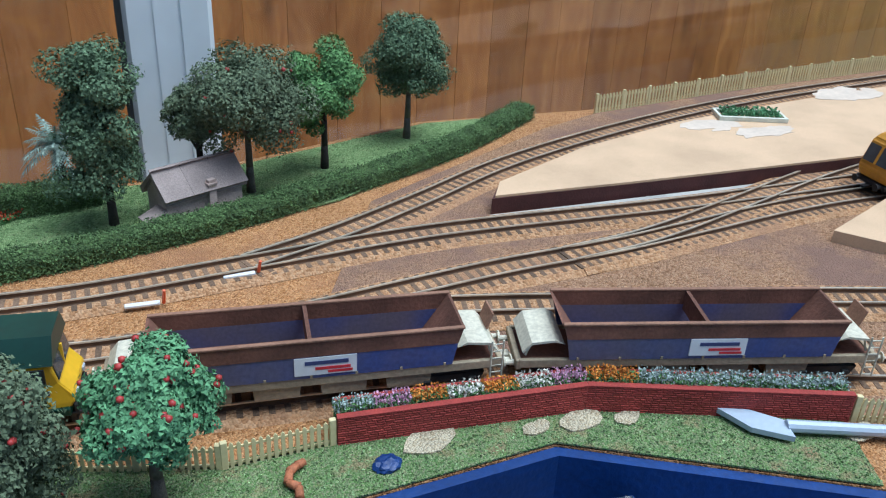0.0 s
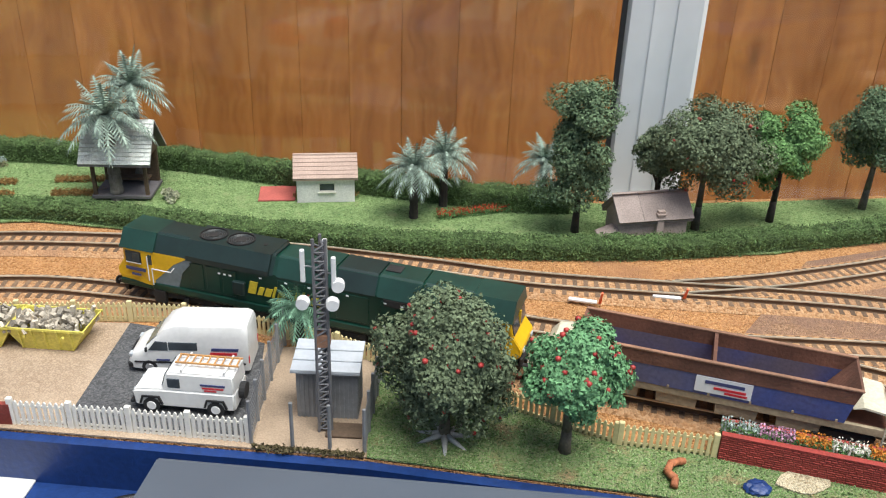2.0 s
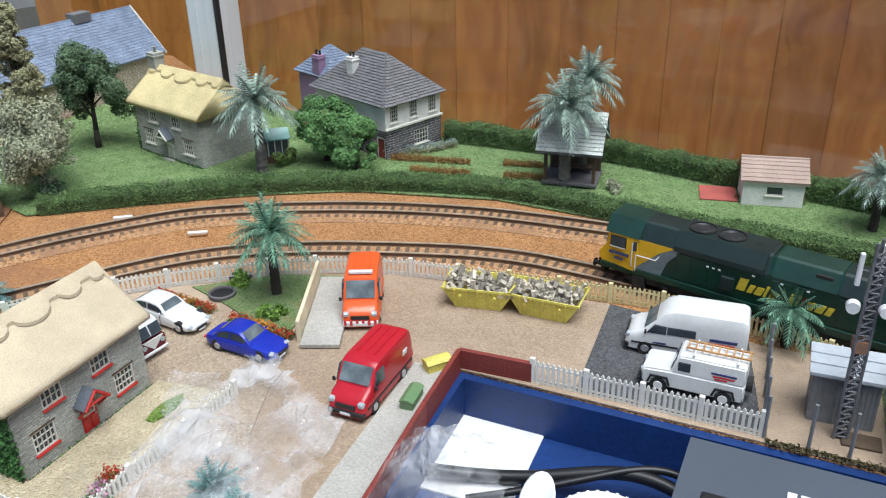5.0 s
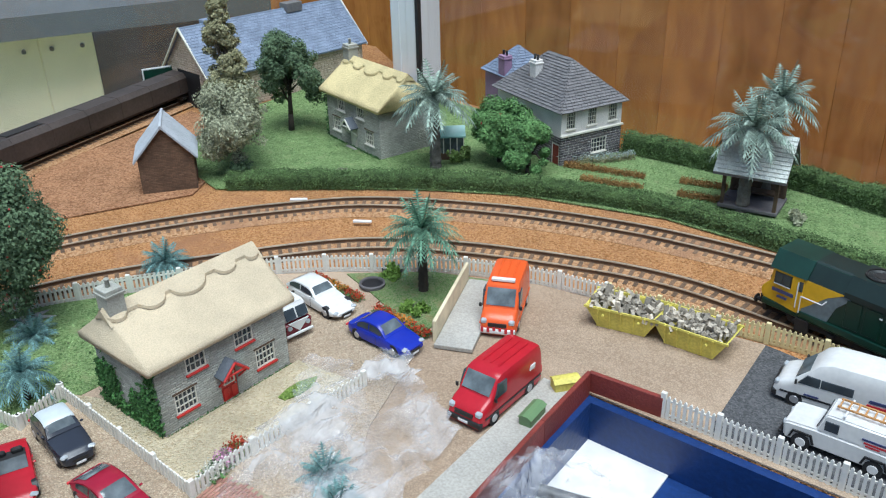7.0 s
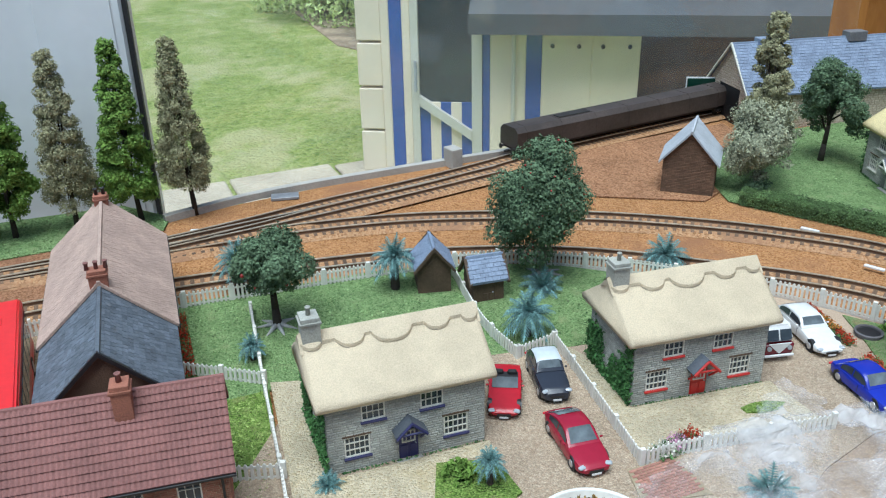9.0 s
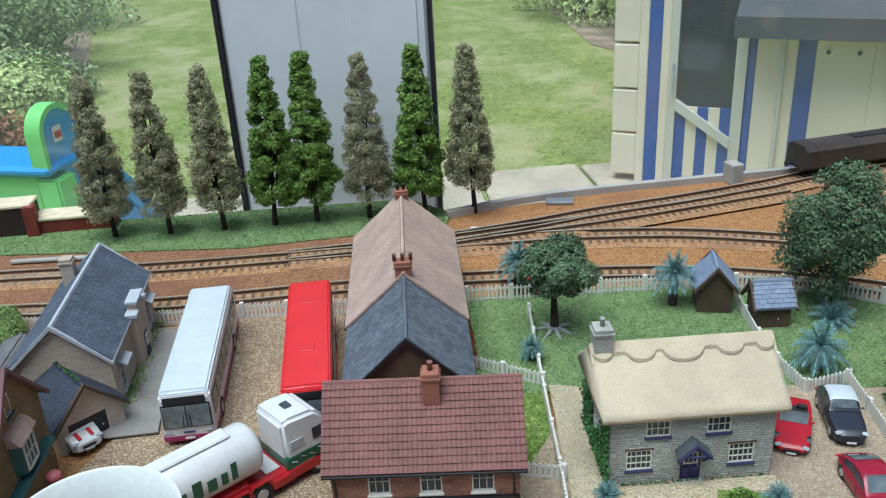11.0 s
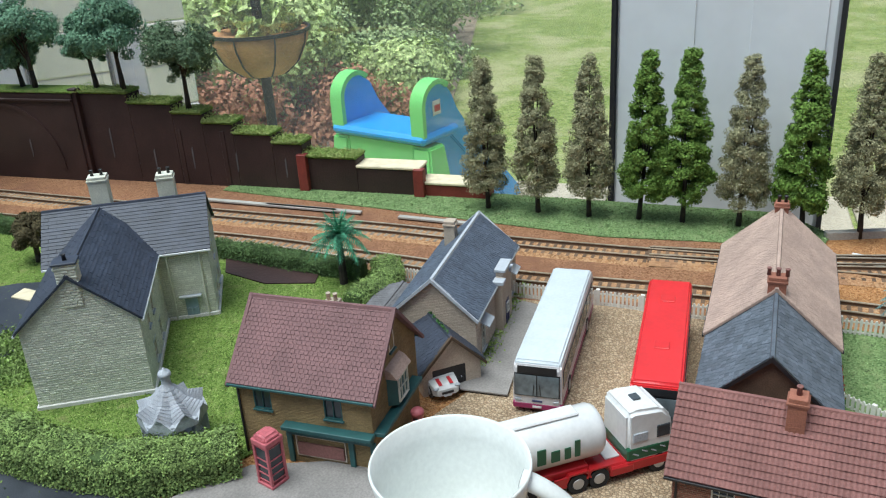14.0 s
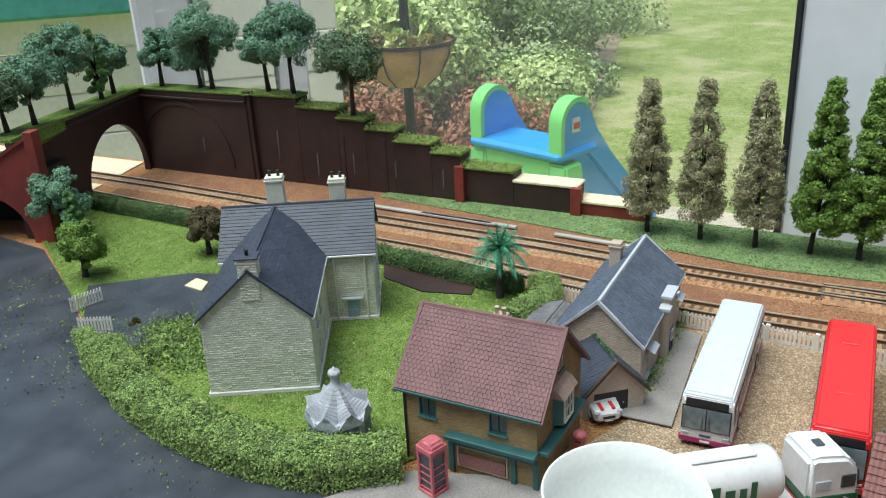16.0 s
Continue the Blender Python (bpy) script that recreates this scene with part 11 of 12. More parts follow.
for x, y in ((-0.0034, -0.003), (0.0034, -0.003), (0, 0.0034)):
    part("leg", tube(bm_new(), (x, y, 0), (x * 0.9, y * 0.9, 0.117), 0.0009, seg=6), M["mast_grey"], o)
bm.free()
bm = bm_new()
c = [Vector((-0.0034, -0.003, 0)), Vector((0.0034, -0.003, 0)), Vector((0, 0.0034, 0))]
for k in range(23):
    z = 0.002 + k * 0.0049
    for i in range(3):
        p, q = c[i], c[(i + 1) % 3]
        tube(bm, p + Vector((0, 0, z)), q + Vector((0, 0, z + 0.0049)), 0.0006, seg=4)
        tube(bm, p + Vector((0, 0, z)), q + Vector((0, 0, z)), 0.0005, seg=4)
part("lattice", bm, M["mast_grey"], o)
part("joint_box", box(bm_new(), -0.004, 0.004, -0.0035, 0.0038, 0.0545, 0.062, 0.0003), M["rust_light"], o)
for x, y, z in ((-0.0085, -0.002, 0.093), (0.0070, -0.004, 0.090), (0.002, 0.006, 0.095)):
    a = part("antenna", box(bm_new(), x - 0.0012, x + 0.0012, y - 0.0012, y + 0.0012, z, z + 0.018, 0.0005), M["decal_white"], o, "white panel antenna")
    part("bracket", tube(bm_new(), (x, y, z + 0.009), (0, 0, z + 0.007), 0.0004, seg=5), M["zinc"], a)
for x, y, z in ((-0.0085, -0.004, 0.083), (0.0062, -0.005, 0.083), (0.0088, -0.002, 0.092)):
    part("dish", tube(bm_new(), (x, y, z), (x * 1.05, y - 0.004, z), 0.0035, 0.0032, 16), M["decal_white"], o, "white drum antenna")


def wire_fence(pts, label):
    o = thing("wire_fence", Matrix(), label, "fence", "wire fences")
    pos, way, s = spline(pts, 0.018)
    for p in pos:
        part("post", tube(bm_new(), (p[0], p[1], 0.0015), (p[0], p[1], 0.029), 0.0011, 0.0010, 8), M["zinc"], o)
    bm = bm_new()
    for a, b in zip(pos, pos[1:]):
        a, b = Vector((*a[:2], 0)), Vector((*b[:2], 0))
        n = 9
        for k in range(n + 1):
            t = k / n
            p = a.lerp(b, t)
            tube(bm, p + Vector((0, 0, 0.003)), p + Vector((0, 0, 0.026)), 0.00018, seg=3)
        for k in range(9):
            z = Vector((0, 0, 0.003 + k * 0.0028))
            tube(bm, a + z, b + z, 0.00018, seg=3)
    tagged(part("mesh", bm, M["zinc"], o), kind="stuff")


wire_fence([(-0.1795, 0.437), (-0.178, 0.48), (-0.174, 0.533)], "grey wire mesh fence between grey posts")
wire_fence([(-0.1185, 0.430), (-0.114, 0.475), (-0.110, 0.512)], "grey wire mesh fence beside the grass")
for x, y in ((-0.157, 0.4335), (-0.137, 0.4315)):
    q = tagged(part("fence_post", tube(bm_new(), (0, 0, 0), (0, 0, 0.029), 0.0011, 0.0010, 8), M["zinc"]), "single grey fence post at the board edge", "post", "fence posts")
    q.location = (x, y, 0.0015)
stuffed = np.array([(RNG.uniform(-0.178, -0.119), 0.0, 0.002) for _ in range(240)])
stuffed[:, 1] = 0.434 - (stuffed[:, 0] + 0.178) * 0.12 + np.random.default_rng(1).normal(size=240) * 0.0012
tagged(part("weeds", raw("weeds", *tufts(stuffed, 0.0016, 420, np.random.default_rng(2))), M["leaf_red"]), "dry weeds along the board edge", "weeds", kind="stuff")

# ramp, boxes, manhole, mat
o = thing("loading_ramp", pose(-0.462, 0.497, 0.0015, 0, 0, 16), "pale grey loading ramp with a side board", "ramp")
part("deck", box(bm_new(), -0.014, 0.012, -0.048, 0.044, 0.0005, 0.0035, 0.0003), M["concrete"], o)
part("side_board", box(bm_new(), -0.017, -0.0145, -0.040, 0.046, 0.0, 0.016, 0.0003), M["cream_wood"], o)
q = tagged(part("manhole_cover", lathe(bm_new(), [(0.0, 0.0), (0.008, 0.0), (0.0085, 0.0008), (0.0085, 0.0015), (0.0065, 0.0015), (0.006, 0.001), (0.0, 0.001)], 20), M["rubber"]), "round dark manhole cover in the grass", "manhole")
q.matrix_world = pose(-0.548, 0.523, 0.002)
structure("palm_bed", sheet(bm_new(), [(-0.575, 0.50), (-0.52, 0.535), (-0.475, 0.545), (-0.478, 0.46), (-0.495, 0.462), (-0.54, 0.485)], 0.0026, 0.001), M["grass_worn"], "grassy bed round the palm")
def crate(m, sx, sy, sz, mat, label):
    o = thing("container", m, label, "box")
    part("body", box(bm_new(), -sx / 2, sx / 2, -sy / 2, sy / 2, 0, sz * 0.8, 0.0006), M[mat], o)
    part("lid", prism(bm_new(), [(-sy / 2 - 0.0005, sz * 0.8), (sy / 2 + 0.0005, sz * 0.8), (sy * 0.2, sz), (-sy * 0.2, sz)], -sx / 2 - 0.0005, sx / 2 + 0.0005, "x"), M[mat], o)
crate(pose(-0.370, 0.450, 0.0015, 0, 0, 45), 0.016, 0.009, 0.009, "skip_yellow", "yellow grit bin beside the red wall")
M["bin_green"] = gloss("bin_green", (0.14, 0.24, 0.11), 0.5)
crate(pose(-0.3735, 0.413, 0.0015, 0, 0, 88), 0.018, 0.008, 0.0085, "bin_green", "green bin beside the red wall")
q = structure("kerb_strip", sheet(bm_new(), [(-0.366, 0.448), (-0.385, 0.452), (-0.395, 0.32), (-0.40, 0.24), (-0.376, 0.24), (-0.371, 0.30)], 0.0032, 0.0012), M["concrete"], "grey concrete strip along the wall")
q = tagged(part("mat", box(bm_new(), -0.016, 0.016, -0.016, 0.016, 0, 0.0015, 0.0003), material("mat_red", (0.42, 0.10, 0.08), 0.8, 0, 0.2, 50, 0.2, 800)), "flat brick-red terrace beside the garden hut", "terrace")
q.matrix_world = pose(-0.212, 0.778, 0.002, 0, 0, 5)
o = thing("bench", pose(-0.695, 0.744, 0.002, 0, 0, 60), "dark wooden garden bench beside the ivy", "bench")
part("seat", box(bm_new(), -0.010, 0.010, -0.003, 0.003, 0.0045, 0.0055, 0.0002), M["timber"], o)
part("backrest", box(bm_new(), -0.010, 0.010, 0.0026, 0.0036, 0.006, 0.011, 0.0002), M["timber"], o)
for x in (-0.009, 0.009):
    part("leg", box(bm_new(), x - 0.0006, x + 0.0006, -0.003, 0.0034, 0, 0.0048), M["timber"], o)
# signboard by the goods shed
o = thing("signboard", pose(-1.056, 0.75, 0.0, 0, 0, 60), "dark green board with a white frame", "sign")
part("board", box(bm_new(), -0.020, 0.020, 0, 0.002, 0.022, 0.045, 0.0003), M["loco_green"], o)
part("frame", box(bm_new(), -0.0215, 0.0215, 0.002, 0.003, 0.0205, 0.0465, 0.0003), M["decal_white"], o)
for x in (-0.015, 0.015):
    part("post", box(bm_new(), x - 0.001, x + 0.001, 0.003, 0.005, 0, 0.044), M["timber"], o)

# telephone box, pillar box, gazebo
o = thing("telephone_box", pose(-0.5345, -0.2785, 0.004, 0, 0, 70), "faded red telephone box with dark panes", "telephone box")
part("base", box(bm_new(), -0.0068, 0.0068, -0.0068, 0.0068, 0, 0.002, 0.0003), M["phone_red"], o)
for x in (-0.0056, 0.0056):
    for y in (-0.0056, 0.0056):
        part("corner_post", box(bm_new(), x - 0.0009, x + 0.0009, y - 0.0009, y + 0.0009, 0.002, 0.029, 0.0002), M["phone_red"], o)
part("glazing", box(bm_new(), -0.0054, 0.0054, -0.0054, 0.0054, 0.004, 0.028), M["glass_dark"], o)
for k in range(4):
    mm = Matrix.Rotation(k * math.pi / 2, 4, "Z")
    for z in (0.004, 0.009, 0.014, 0.019, 0.0275):
        part("glazing_bar", boxm(bm_new(), mm @ Matrix.Translation((0, -0.0057, z)), 0.011, 0.0007, 0.0006), M["phone_red"], o)
part("head", box(bm_new(), -0.0068, 0.0068, -0.0068, 0.0068, 0.0285, 0.0325, 0.0005), M["phone_red"], o)
part("dome", hull([(-0.0064, 0.0320), (0.0064, 0.0320), (0.0052, 0.0352), (0.003, 0.0362), (-0.003, 0.0362), (-0.0052, 0.0352)], 0.0126, 0.0008, 0.75), M["phone_red"], o)
o = thing("pillar_box", pose(-0.6005, -0.2085, 0.0015), "red cylindrical pillar box", "post box")
part("body", lathe(bm_new(), [(0.0, 0.0), (0.0042, 0.0), (0.0042, 0.002), (0.0038, 0.0022), (0.0038, 0.017), (0.0044, 0.0172), (0.0044, 0.019), (0.0030, 0.0205), (0.0, 0.021)], 20), M["phone_red"], o, smooth=True)
part("slot", boxm(bm_new(), Matrix.Translation((0.0038, 0, 0.015)), 0.0006, 0.0035, 0.0008), M["paint_black"], o)

o = thing("gazebo", pose(-0.5575, -0.3605, 0.002, 0, 0, 12) @ Matrix.Diagonal((1.0, 1.0, 1.02, 1)), "pale grey stone market cross with gabled roof and cupola", "gazebo")
SP = M["stone_pale"]
M["shingle_grey"] = material("shingle_grey", (0.40, 0.42, 0.46), 0.7, 0, 0.25, 90, 0.4, 1500)
part("base", lathe(bm_new(), [(0.0, 0.0), (0.021, 0.0), (0.021, 0.0015), (0.0, 0.0016)], 8), SP, o)
for k in range(8):
    a = k * math.pi / 4 + math.pi / 8
    part("pillar", box(bm_new(), -0.0022, 0.0022, -0.0020, 0.0020, 0.0015, 0.0245, 0.0003), SP, o).matrix_local = pose(0.0187 * math.cos(a), 0.0187 * math.sin(a), 0, 0, 0, math.degrees(a))
part("core", lathe(bm_new(), [(0.006, 0.001), (0.006, 0.024), (0.0, 0.026)], 8), SP, o)
for k in range(8):
    a = math.degrees(k * math.pi / 4)
    g = part("gable", prism(bm_new(), [(-0.0080, 0.0205), (0.0080, 0.0205), (0.0080, 0.0228), (0, 0.0308), (-0.0080, 0.0228)], -0.0205, -0.0185, "y"), SP, o)
    g.matrix_local = pose(0, 0, 0, 0, 0, a)
# stepped shingle roof whose eaves zigzag over the eight gables
bm = bm_new()
rings, steps = [], 9
for q in range(steps + 1):
    for lip in (0, 1):
        f = q / steps
        if (q == 0 and lip == 0) or (q == steps and lip == 1):
            continue
        ring = []
        for k in range(16):
            a = math.pi / 2 + k * math.pi / 8
            peak = k % 2 == 0
            r = 0.0036 + ((0.0226 if peak else 0.0186) - 0.0036) * f
            drop = float(np.interp(f, (0.0, 0.45, 1.0), (0.0435, 0.0352, 0.0318) if peak else (0.0435, 0.0335, 0.0232)))
            ring.append(bm.verts.new((r * math.cos(a), r * math.sin(a), drop - 0.0004 * lip)))
        rings.append(ring)
under = [bm.verts.new(v.co * 0.985 + Vector((0, 0, -0.0013))) for v in rings[-1]]
rings.append(under)
for p, q in zip(rings, rings[1:]):
    for k in range(16):
        bm.faces.new((p[k], p[(k + 1) % 16], q[(k + 1) % 16], q[k]))
bmesh.ops.recalc_face_normals(bm, faces=bm.faces)
part("roof", bm, M["shingle_grey"], o, "grey shingled roof with zigzag eaves")
part("cupola", lathe(bm_new(), [(0.0038, 0.0385), (0.0036, 0.0400), (0.0030, 0.0405), (0.0030, 0.0462), (0.0042, 0.0468), (0.0042, 0.0482), (0.0034, 0.0496), (0.0010, 0.0506), (0.0007, 0.0520), (0.0, 0.0522)], 16), SP, o, smooth=True).location.z = 0.0035

# mug on the corner of the board
def ring_tube(bm, pts, radii, seg=12):
    """A smooth tube of varying oval section through the given points."""
    rows = []
    for k, p in enumerate(pts):
        d = (pts[min(k + 1, len(pts) - 1)] - pts[max(k - 1, 0)]).normalized()
        u = Vector((0, 1, 0))
        v = d.cross(u).normalized()
        rows.append([bm.verts.new(p + u * radii[k][0] * math.cos(2 * math.pi * i / seg) + v * radii[k][1] * math.sin(2 * math.pi * i / seg)) for i in range(seg)])
    for a, b in zip(rows, rows[1:]):
        for i in range(seg):
            bm.faces.new((a[i], a[(i + 1) % seg], b[(i + 1) % seg], b[i]))
    bm.faces.new(rows[0][::-1])
    bm.faces.new(rows[-1])
    return bm


o = thing("mug", pose(-0.497, -0.152, 0.0015, 0, 0, 20), "empty white china mug standing on the board", "mug")
part("cup", lathe(bm_new(), [(0.0, 0.0), (0.026, 0.0), (0.029, 0.003), (0.0345, 0.027), (0.0385, 0.056), (0.0405, 0.066), (0.0400, 0.0672), (0.0390, 0.0665), (0.0370, 0.054), (0.0330, 0.027), (0.0285, 0.009), (0.026, 0.006), (0.022, 0.005), (0.010, 0.0048), (0.0, 0.0048)], 56), M["china"], o, smooth=True)
pts = [Vector((0.035 + 0.026 * math.sin(math.pi * t) ** 0.8, 0, 0.061 - 0.044 * t)) for t in np.linspace(0.0, 1.0, 25)]
h = part("handle", ring_tube(bm_new(), pts, [(0.0062 - 0.001 * math.sin(math.pi * k / 24), 0.0040) for k in range(25)], 14), M["china"], o, smooth=True)
h.matrix_local = pose(0, 0, 0, 0, 0, 75)

# control unit, cables, paper and film in the well
o = thing("control_unit", pose(-0.098, 0.306, -0.030, 0, 0, -7.3), "dark grey model railway control unit with white lettering", "control unit")
U = M["station_grey"]
part("case", prism(bm_new(), [(-0.085, 0.0), (0.083, 0.0), (0.083, 0.040), (0.078, 0.050), (-0.030, 0.052), (-0.085, 0.030)], -0.128, 0.106, "x"), U, o)
bm = prism(bm_new(), [(-0.085, 0.031), (-0.030, 0.053), (0.080, 0.0510), (0.084, 0.046), (0.084, 0.043), (-0.085, 0.028)], -0.131, 0.109, "x")
bmesh.ops.bevel(bm, geom=[e for e in bm.edges if abs(e.verts[0].co.x - e.verts[1].co.x) > 0.1], offset=0.003, segments=3, affect="EDGES", clamp_overlap=True)
part("top_cover", bm, U, o)
TOPZ = 0.0518
part("groove", box(bm_new(), -0.09, 0.085, 0.0405, 0.0412, TOPZ - 0.0003, TOPZ + 0.0004), M["paint_black"], o)
def caption(text, x, y, size, parent, mat, name="caption"):
    cu = bpy.data.curves.new(name, "FONT")
    cu.body, cu.size, cu.align_x, cu.extrude, cu.space_character = text, size, "LEFT", 0.0001, 1.95
    tmp = bpy.data.objects.new(name, cu)
    scene.collection.objects.link(tmp)
    dg = bpy.context.evaluated_depsgraph_get()
    me = bpy.data.meshes.new_from_object(tmp.evaluated_get(dg))
    bpy.data.objects.remove(tmp)
    me.materials.clear()
    q = part(name, me, mat, parent, "white lettering")
    q.location = (x, y, TOPZ + 0.0004)
    return q
caption("COMMAND STATION", -0.031, 0.0500, 0.0058, o, M["decal_white"])
for k in range(4):
    part("name_bar", box(bm_new(), -0.0825 + k * 0.0058, -0.0782 + k * 0.0058, 0.0497, 0.0555, TOPZ + 0.0001, TOPZ + 0.0006, 0.0002), M["decal_white"], o)
for k in range(3):
    part("name_bar", box(bm_new(), -0.054 + k * 0.0072, -0.0512 + k * 0.0072, 0.0500, 0.0545, TOPZ + 0.0001, TOPZ + 0.0006, 0.0002), M["decal_white"], o)
bd = part("badge", box(bm_new(), 0.073, 0.095, 0.044, 0.066, TOPZ - 0.0004, TOPZ + 0.0012, 0.0005), M["badge_blue"], o, "square blue badge")
part("badge_bar", box(bm_new(), 0.075, 0.090, 0.0455, 0.0505, TOPZ + 0.0010, TOPZ + 0.0016, 0.0002), M["decal_white"], bd)
part("badge_pane", box(bm_new(), 0.076, 0.0925, 0.0525, 0.0640, TOPZ + 0.0010, TOPZ + 0.0014, 0.0002), gloss("badge_light", (0.12, 0.42, 0.85), 0.1), bd)
part("button", box(bm_new(), -0.119, -0.098, 0.026, 0.040, TOPZ - 0.0004, TOPZ + 0.0014, 0.001), M["paint_black"], o)
part("lower_flap", box(bm_new(), -0.165, -0.128, -0.085, 0.020, 0.020, 0.036, 0.002), U, o)


def cable(pts, r, label, mat="cable"):
    cu = bpy.data.curves.new("cable", "CURVE")
    cu.dimensions, cu.bevel_depth, cu.bevel_resolution, cu.resolution_u = "3D", r, 2, 8
    sp = cu.splines.new("NURBS")
    sp.points.add(len(pts) - 1)
    sp.use_endpoint_u, sp.order_u = True, 4
    for p, q in zip(sp.points, pts):
        p.co = (*q, 1)
    cu.materials.append(M[mat])
    tmp = new("cable", cu)
    me = bpy.data.meshes.new_from_object(tmp.evaluated_get(bpy.context.evaluated_depsgraph_get()))
    bpy.data.objects.remove(tmp)
    q = part("cable", me, M[mat], None, smooth=True)
    return tagged(q, label, "cable", "cables")


cable([(-0.355, 0.385, -0.020), (-0.33, 0.392, -0.024), (-0.30, 0.395, -0.022), (-0.265, 0.402, -0.014), (-0.235, 0.405, -0.010), (-0.205, 0.392, -0.016), (-0.19, 0.375, -0.024)], 0.0038, "thick black power cable across the well")
cable([(-0.33, 0.375, -0.026), (-0.29, 0.388, -0.020), (-0.255, 0.400, -0.010), (-0.225, 0.410, -0.006), (-0.200, 0.400, -0.014), (-0.185, 0.380, -0.026)], 0.0022, "thin black cable beside the control unit")
cable([(-0.305, 0.37, -0.027), (-0.285, 0.378, -0.022), (-0.26, 0.372, -0.026), (-0.24, 0.378, -0.027)], 0.0008, "thin grey wire beside the black cables", "zinc")
cable([(0.045, 0.335, -0.020), (0.075, 0.345, -0.012), (0.11, 0.345, -0.012), (0.145, 0.335, -0.020), (0.18, 0.30, -0.026)], 0.0016, "pinkish blue wire pair along the well", "blue_paint")
cable([(0.045, 0.330, -0.022), (0.075, 0.340, -0.016), (0.11, 0.340, -0.015), (0.150, 0.328, -0.022), (0.185, 0.292, -0.027)], 0.0016, "second wire of the pair along the well", "blue_paint")
for x, y in ((0.062, 0.343), (0.135, 0.339)):
    q = tagged(part("cable_clip", box(bm_new(), -0.004, 0.004, -0.004, 0.005, 0, 0.016, 0.001), M["badge_blue"]), "small blue plastic cable clip", "clip", "cable clips")
    q.matrix_world = pose(x, y, -0.030, 0, 0, 20)
o = thing("switch_box", pose(0.166, 0.330, -0.030, 0, 0, -20), "clear blue plastic switch box in the well", "box")
part("body", box(bm_new(), -0.012, 0.012, -0.012, 0.012, 0, 0.020, 0.002), M["blue_paint"], o)
part("cover", box(bm_new(), -0.0095, 0.0095, -0.0095, 0.0095, 0.0195, 0.0215, 0.001), M["glass_dark"], o)
part("switch", tube(bm_new(), (0, 0, 0.0215), (0.002, 0, 0.029), 0.0025, 0.0018, 10), M["chrome"], o)
q = tagged(part("paper", box(bm_new(), -0.026, 0.028, -0.036, 0.034, 0, 0.0015, 0.0003), M["paper"]), "sheet of white card on the shelf", "card")
q.matrix_world = pose(-0.331, 0.413, -0.0298, 0, 0, -5)
# white disc and spoon-shaped offcut
o = thing("white_lid", pose(-0.252, 0.345, -0.016, 14, 8, 0), "white plastic screw lid with ribbed edge", "lid")
part("disc", lathe(bm_new(), [(0.0, 0.0), (0.031, 0.0), (0.032, 0.001), (0.032, 0.007), (0.031, 0.008), (0.0, 0.0085)], 40), M["decal_white"], o, smooth=False)
for k in range(40):
    a = k * math.pi / 20
    part("rib", boxm(bm_new(), Matrix.Rotation(a, 4, "Z") @ Matrix.Translation((0.0318, 0, 0.004)), 0.0008, 0.0014, 0.007), M["decal_white"], o)
part("ring", lathe(bm_new(), [(0.004, 0.0085), (0.0046, 0.009), (0.0052, 0.0085)], 20), M["decal_white"], o).location = (-0.012, 0.012, 0)
q = tagged(part("plastic_spoon", lathe(bm_new(), [(0.0, 0.0), (0.008, 0.001), (0.011, 0.004), (0.0115, 0.0055), (0.0100, 0.0050), (0.006, 0.0025), (0.0, 0.002)], 20), M["decal_white"], smooth=True), "white plastic spoon bowl", "spoon")
q.matrix_world = pose(-0.2885, 0.366, -0.014, 14, -10, 0) @ Matrix.Diagonal((0.85, 1.7, 1, 1))


def crumpled(name, outline, base, amp, seed, label, hollow=None):
    """A creased sheet of clear film over a plan outline."""
    rng = random.Random(seed)
    xs, ys = [p[0] for p in outline], [p[1] for p in outline]
    bm = bm_new()
    n = 34
    grid = {}
    def inside(x, y):
        k, c = len(outline), False
        for i in range(k):
            (xa, ya), (xb, yb) = outline[i], outline[i - 1]
            if (ya > y) != (yb > y) and x < (xb - xa) * (y - ya) / (yb - ya) + xa:
                c = not c
        return c
    for i in range(n + 1):
        for j in range(n + 1):
            x, y = min(xs) + (max(xs) - min(xs)) * i / n, min(ys) + (max(ys) - min(ys)) * j / n
            if inside(x, y):
                v = Vector((x * 38 + seed, y * 38, 0.3 * seed))
                z = base(x, y) + amp * (abs(noise.noise(v)) * 1.6 + 0.6 * abs(noise.noise(v * 2.7)) + 0.3 * noise.noise(v * 6.0))
                grid[i, j] = bm.verts.new((x + rng.uniform(-0.0012, 0.0012), y + rng.uniform(-0.0012, 0.0012), max(z, base(x, y) + 0.0008)))
    for (i, j) in list(grid):
        q = [(i, j), (i + 1, j), (i + 1, j + 1), (i, j + 1)]
        if all(k in grid for k in q):
            f = bm.faces.new([grid[k] for k in q])
    bmesh.ops.triangulate(bm, faces=bm.faces)
    q = part(name, bm, M["film"], smooth=True)
    return tagged(q, label, "plastic bag")


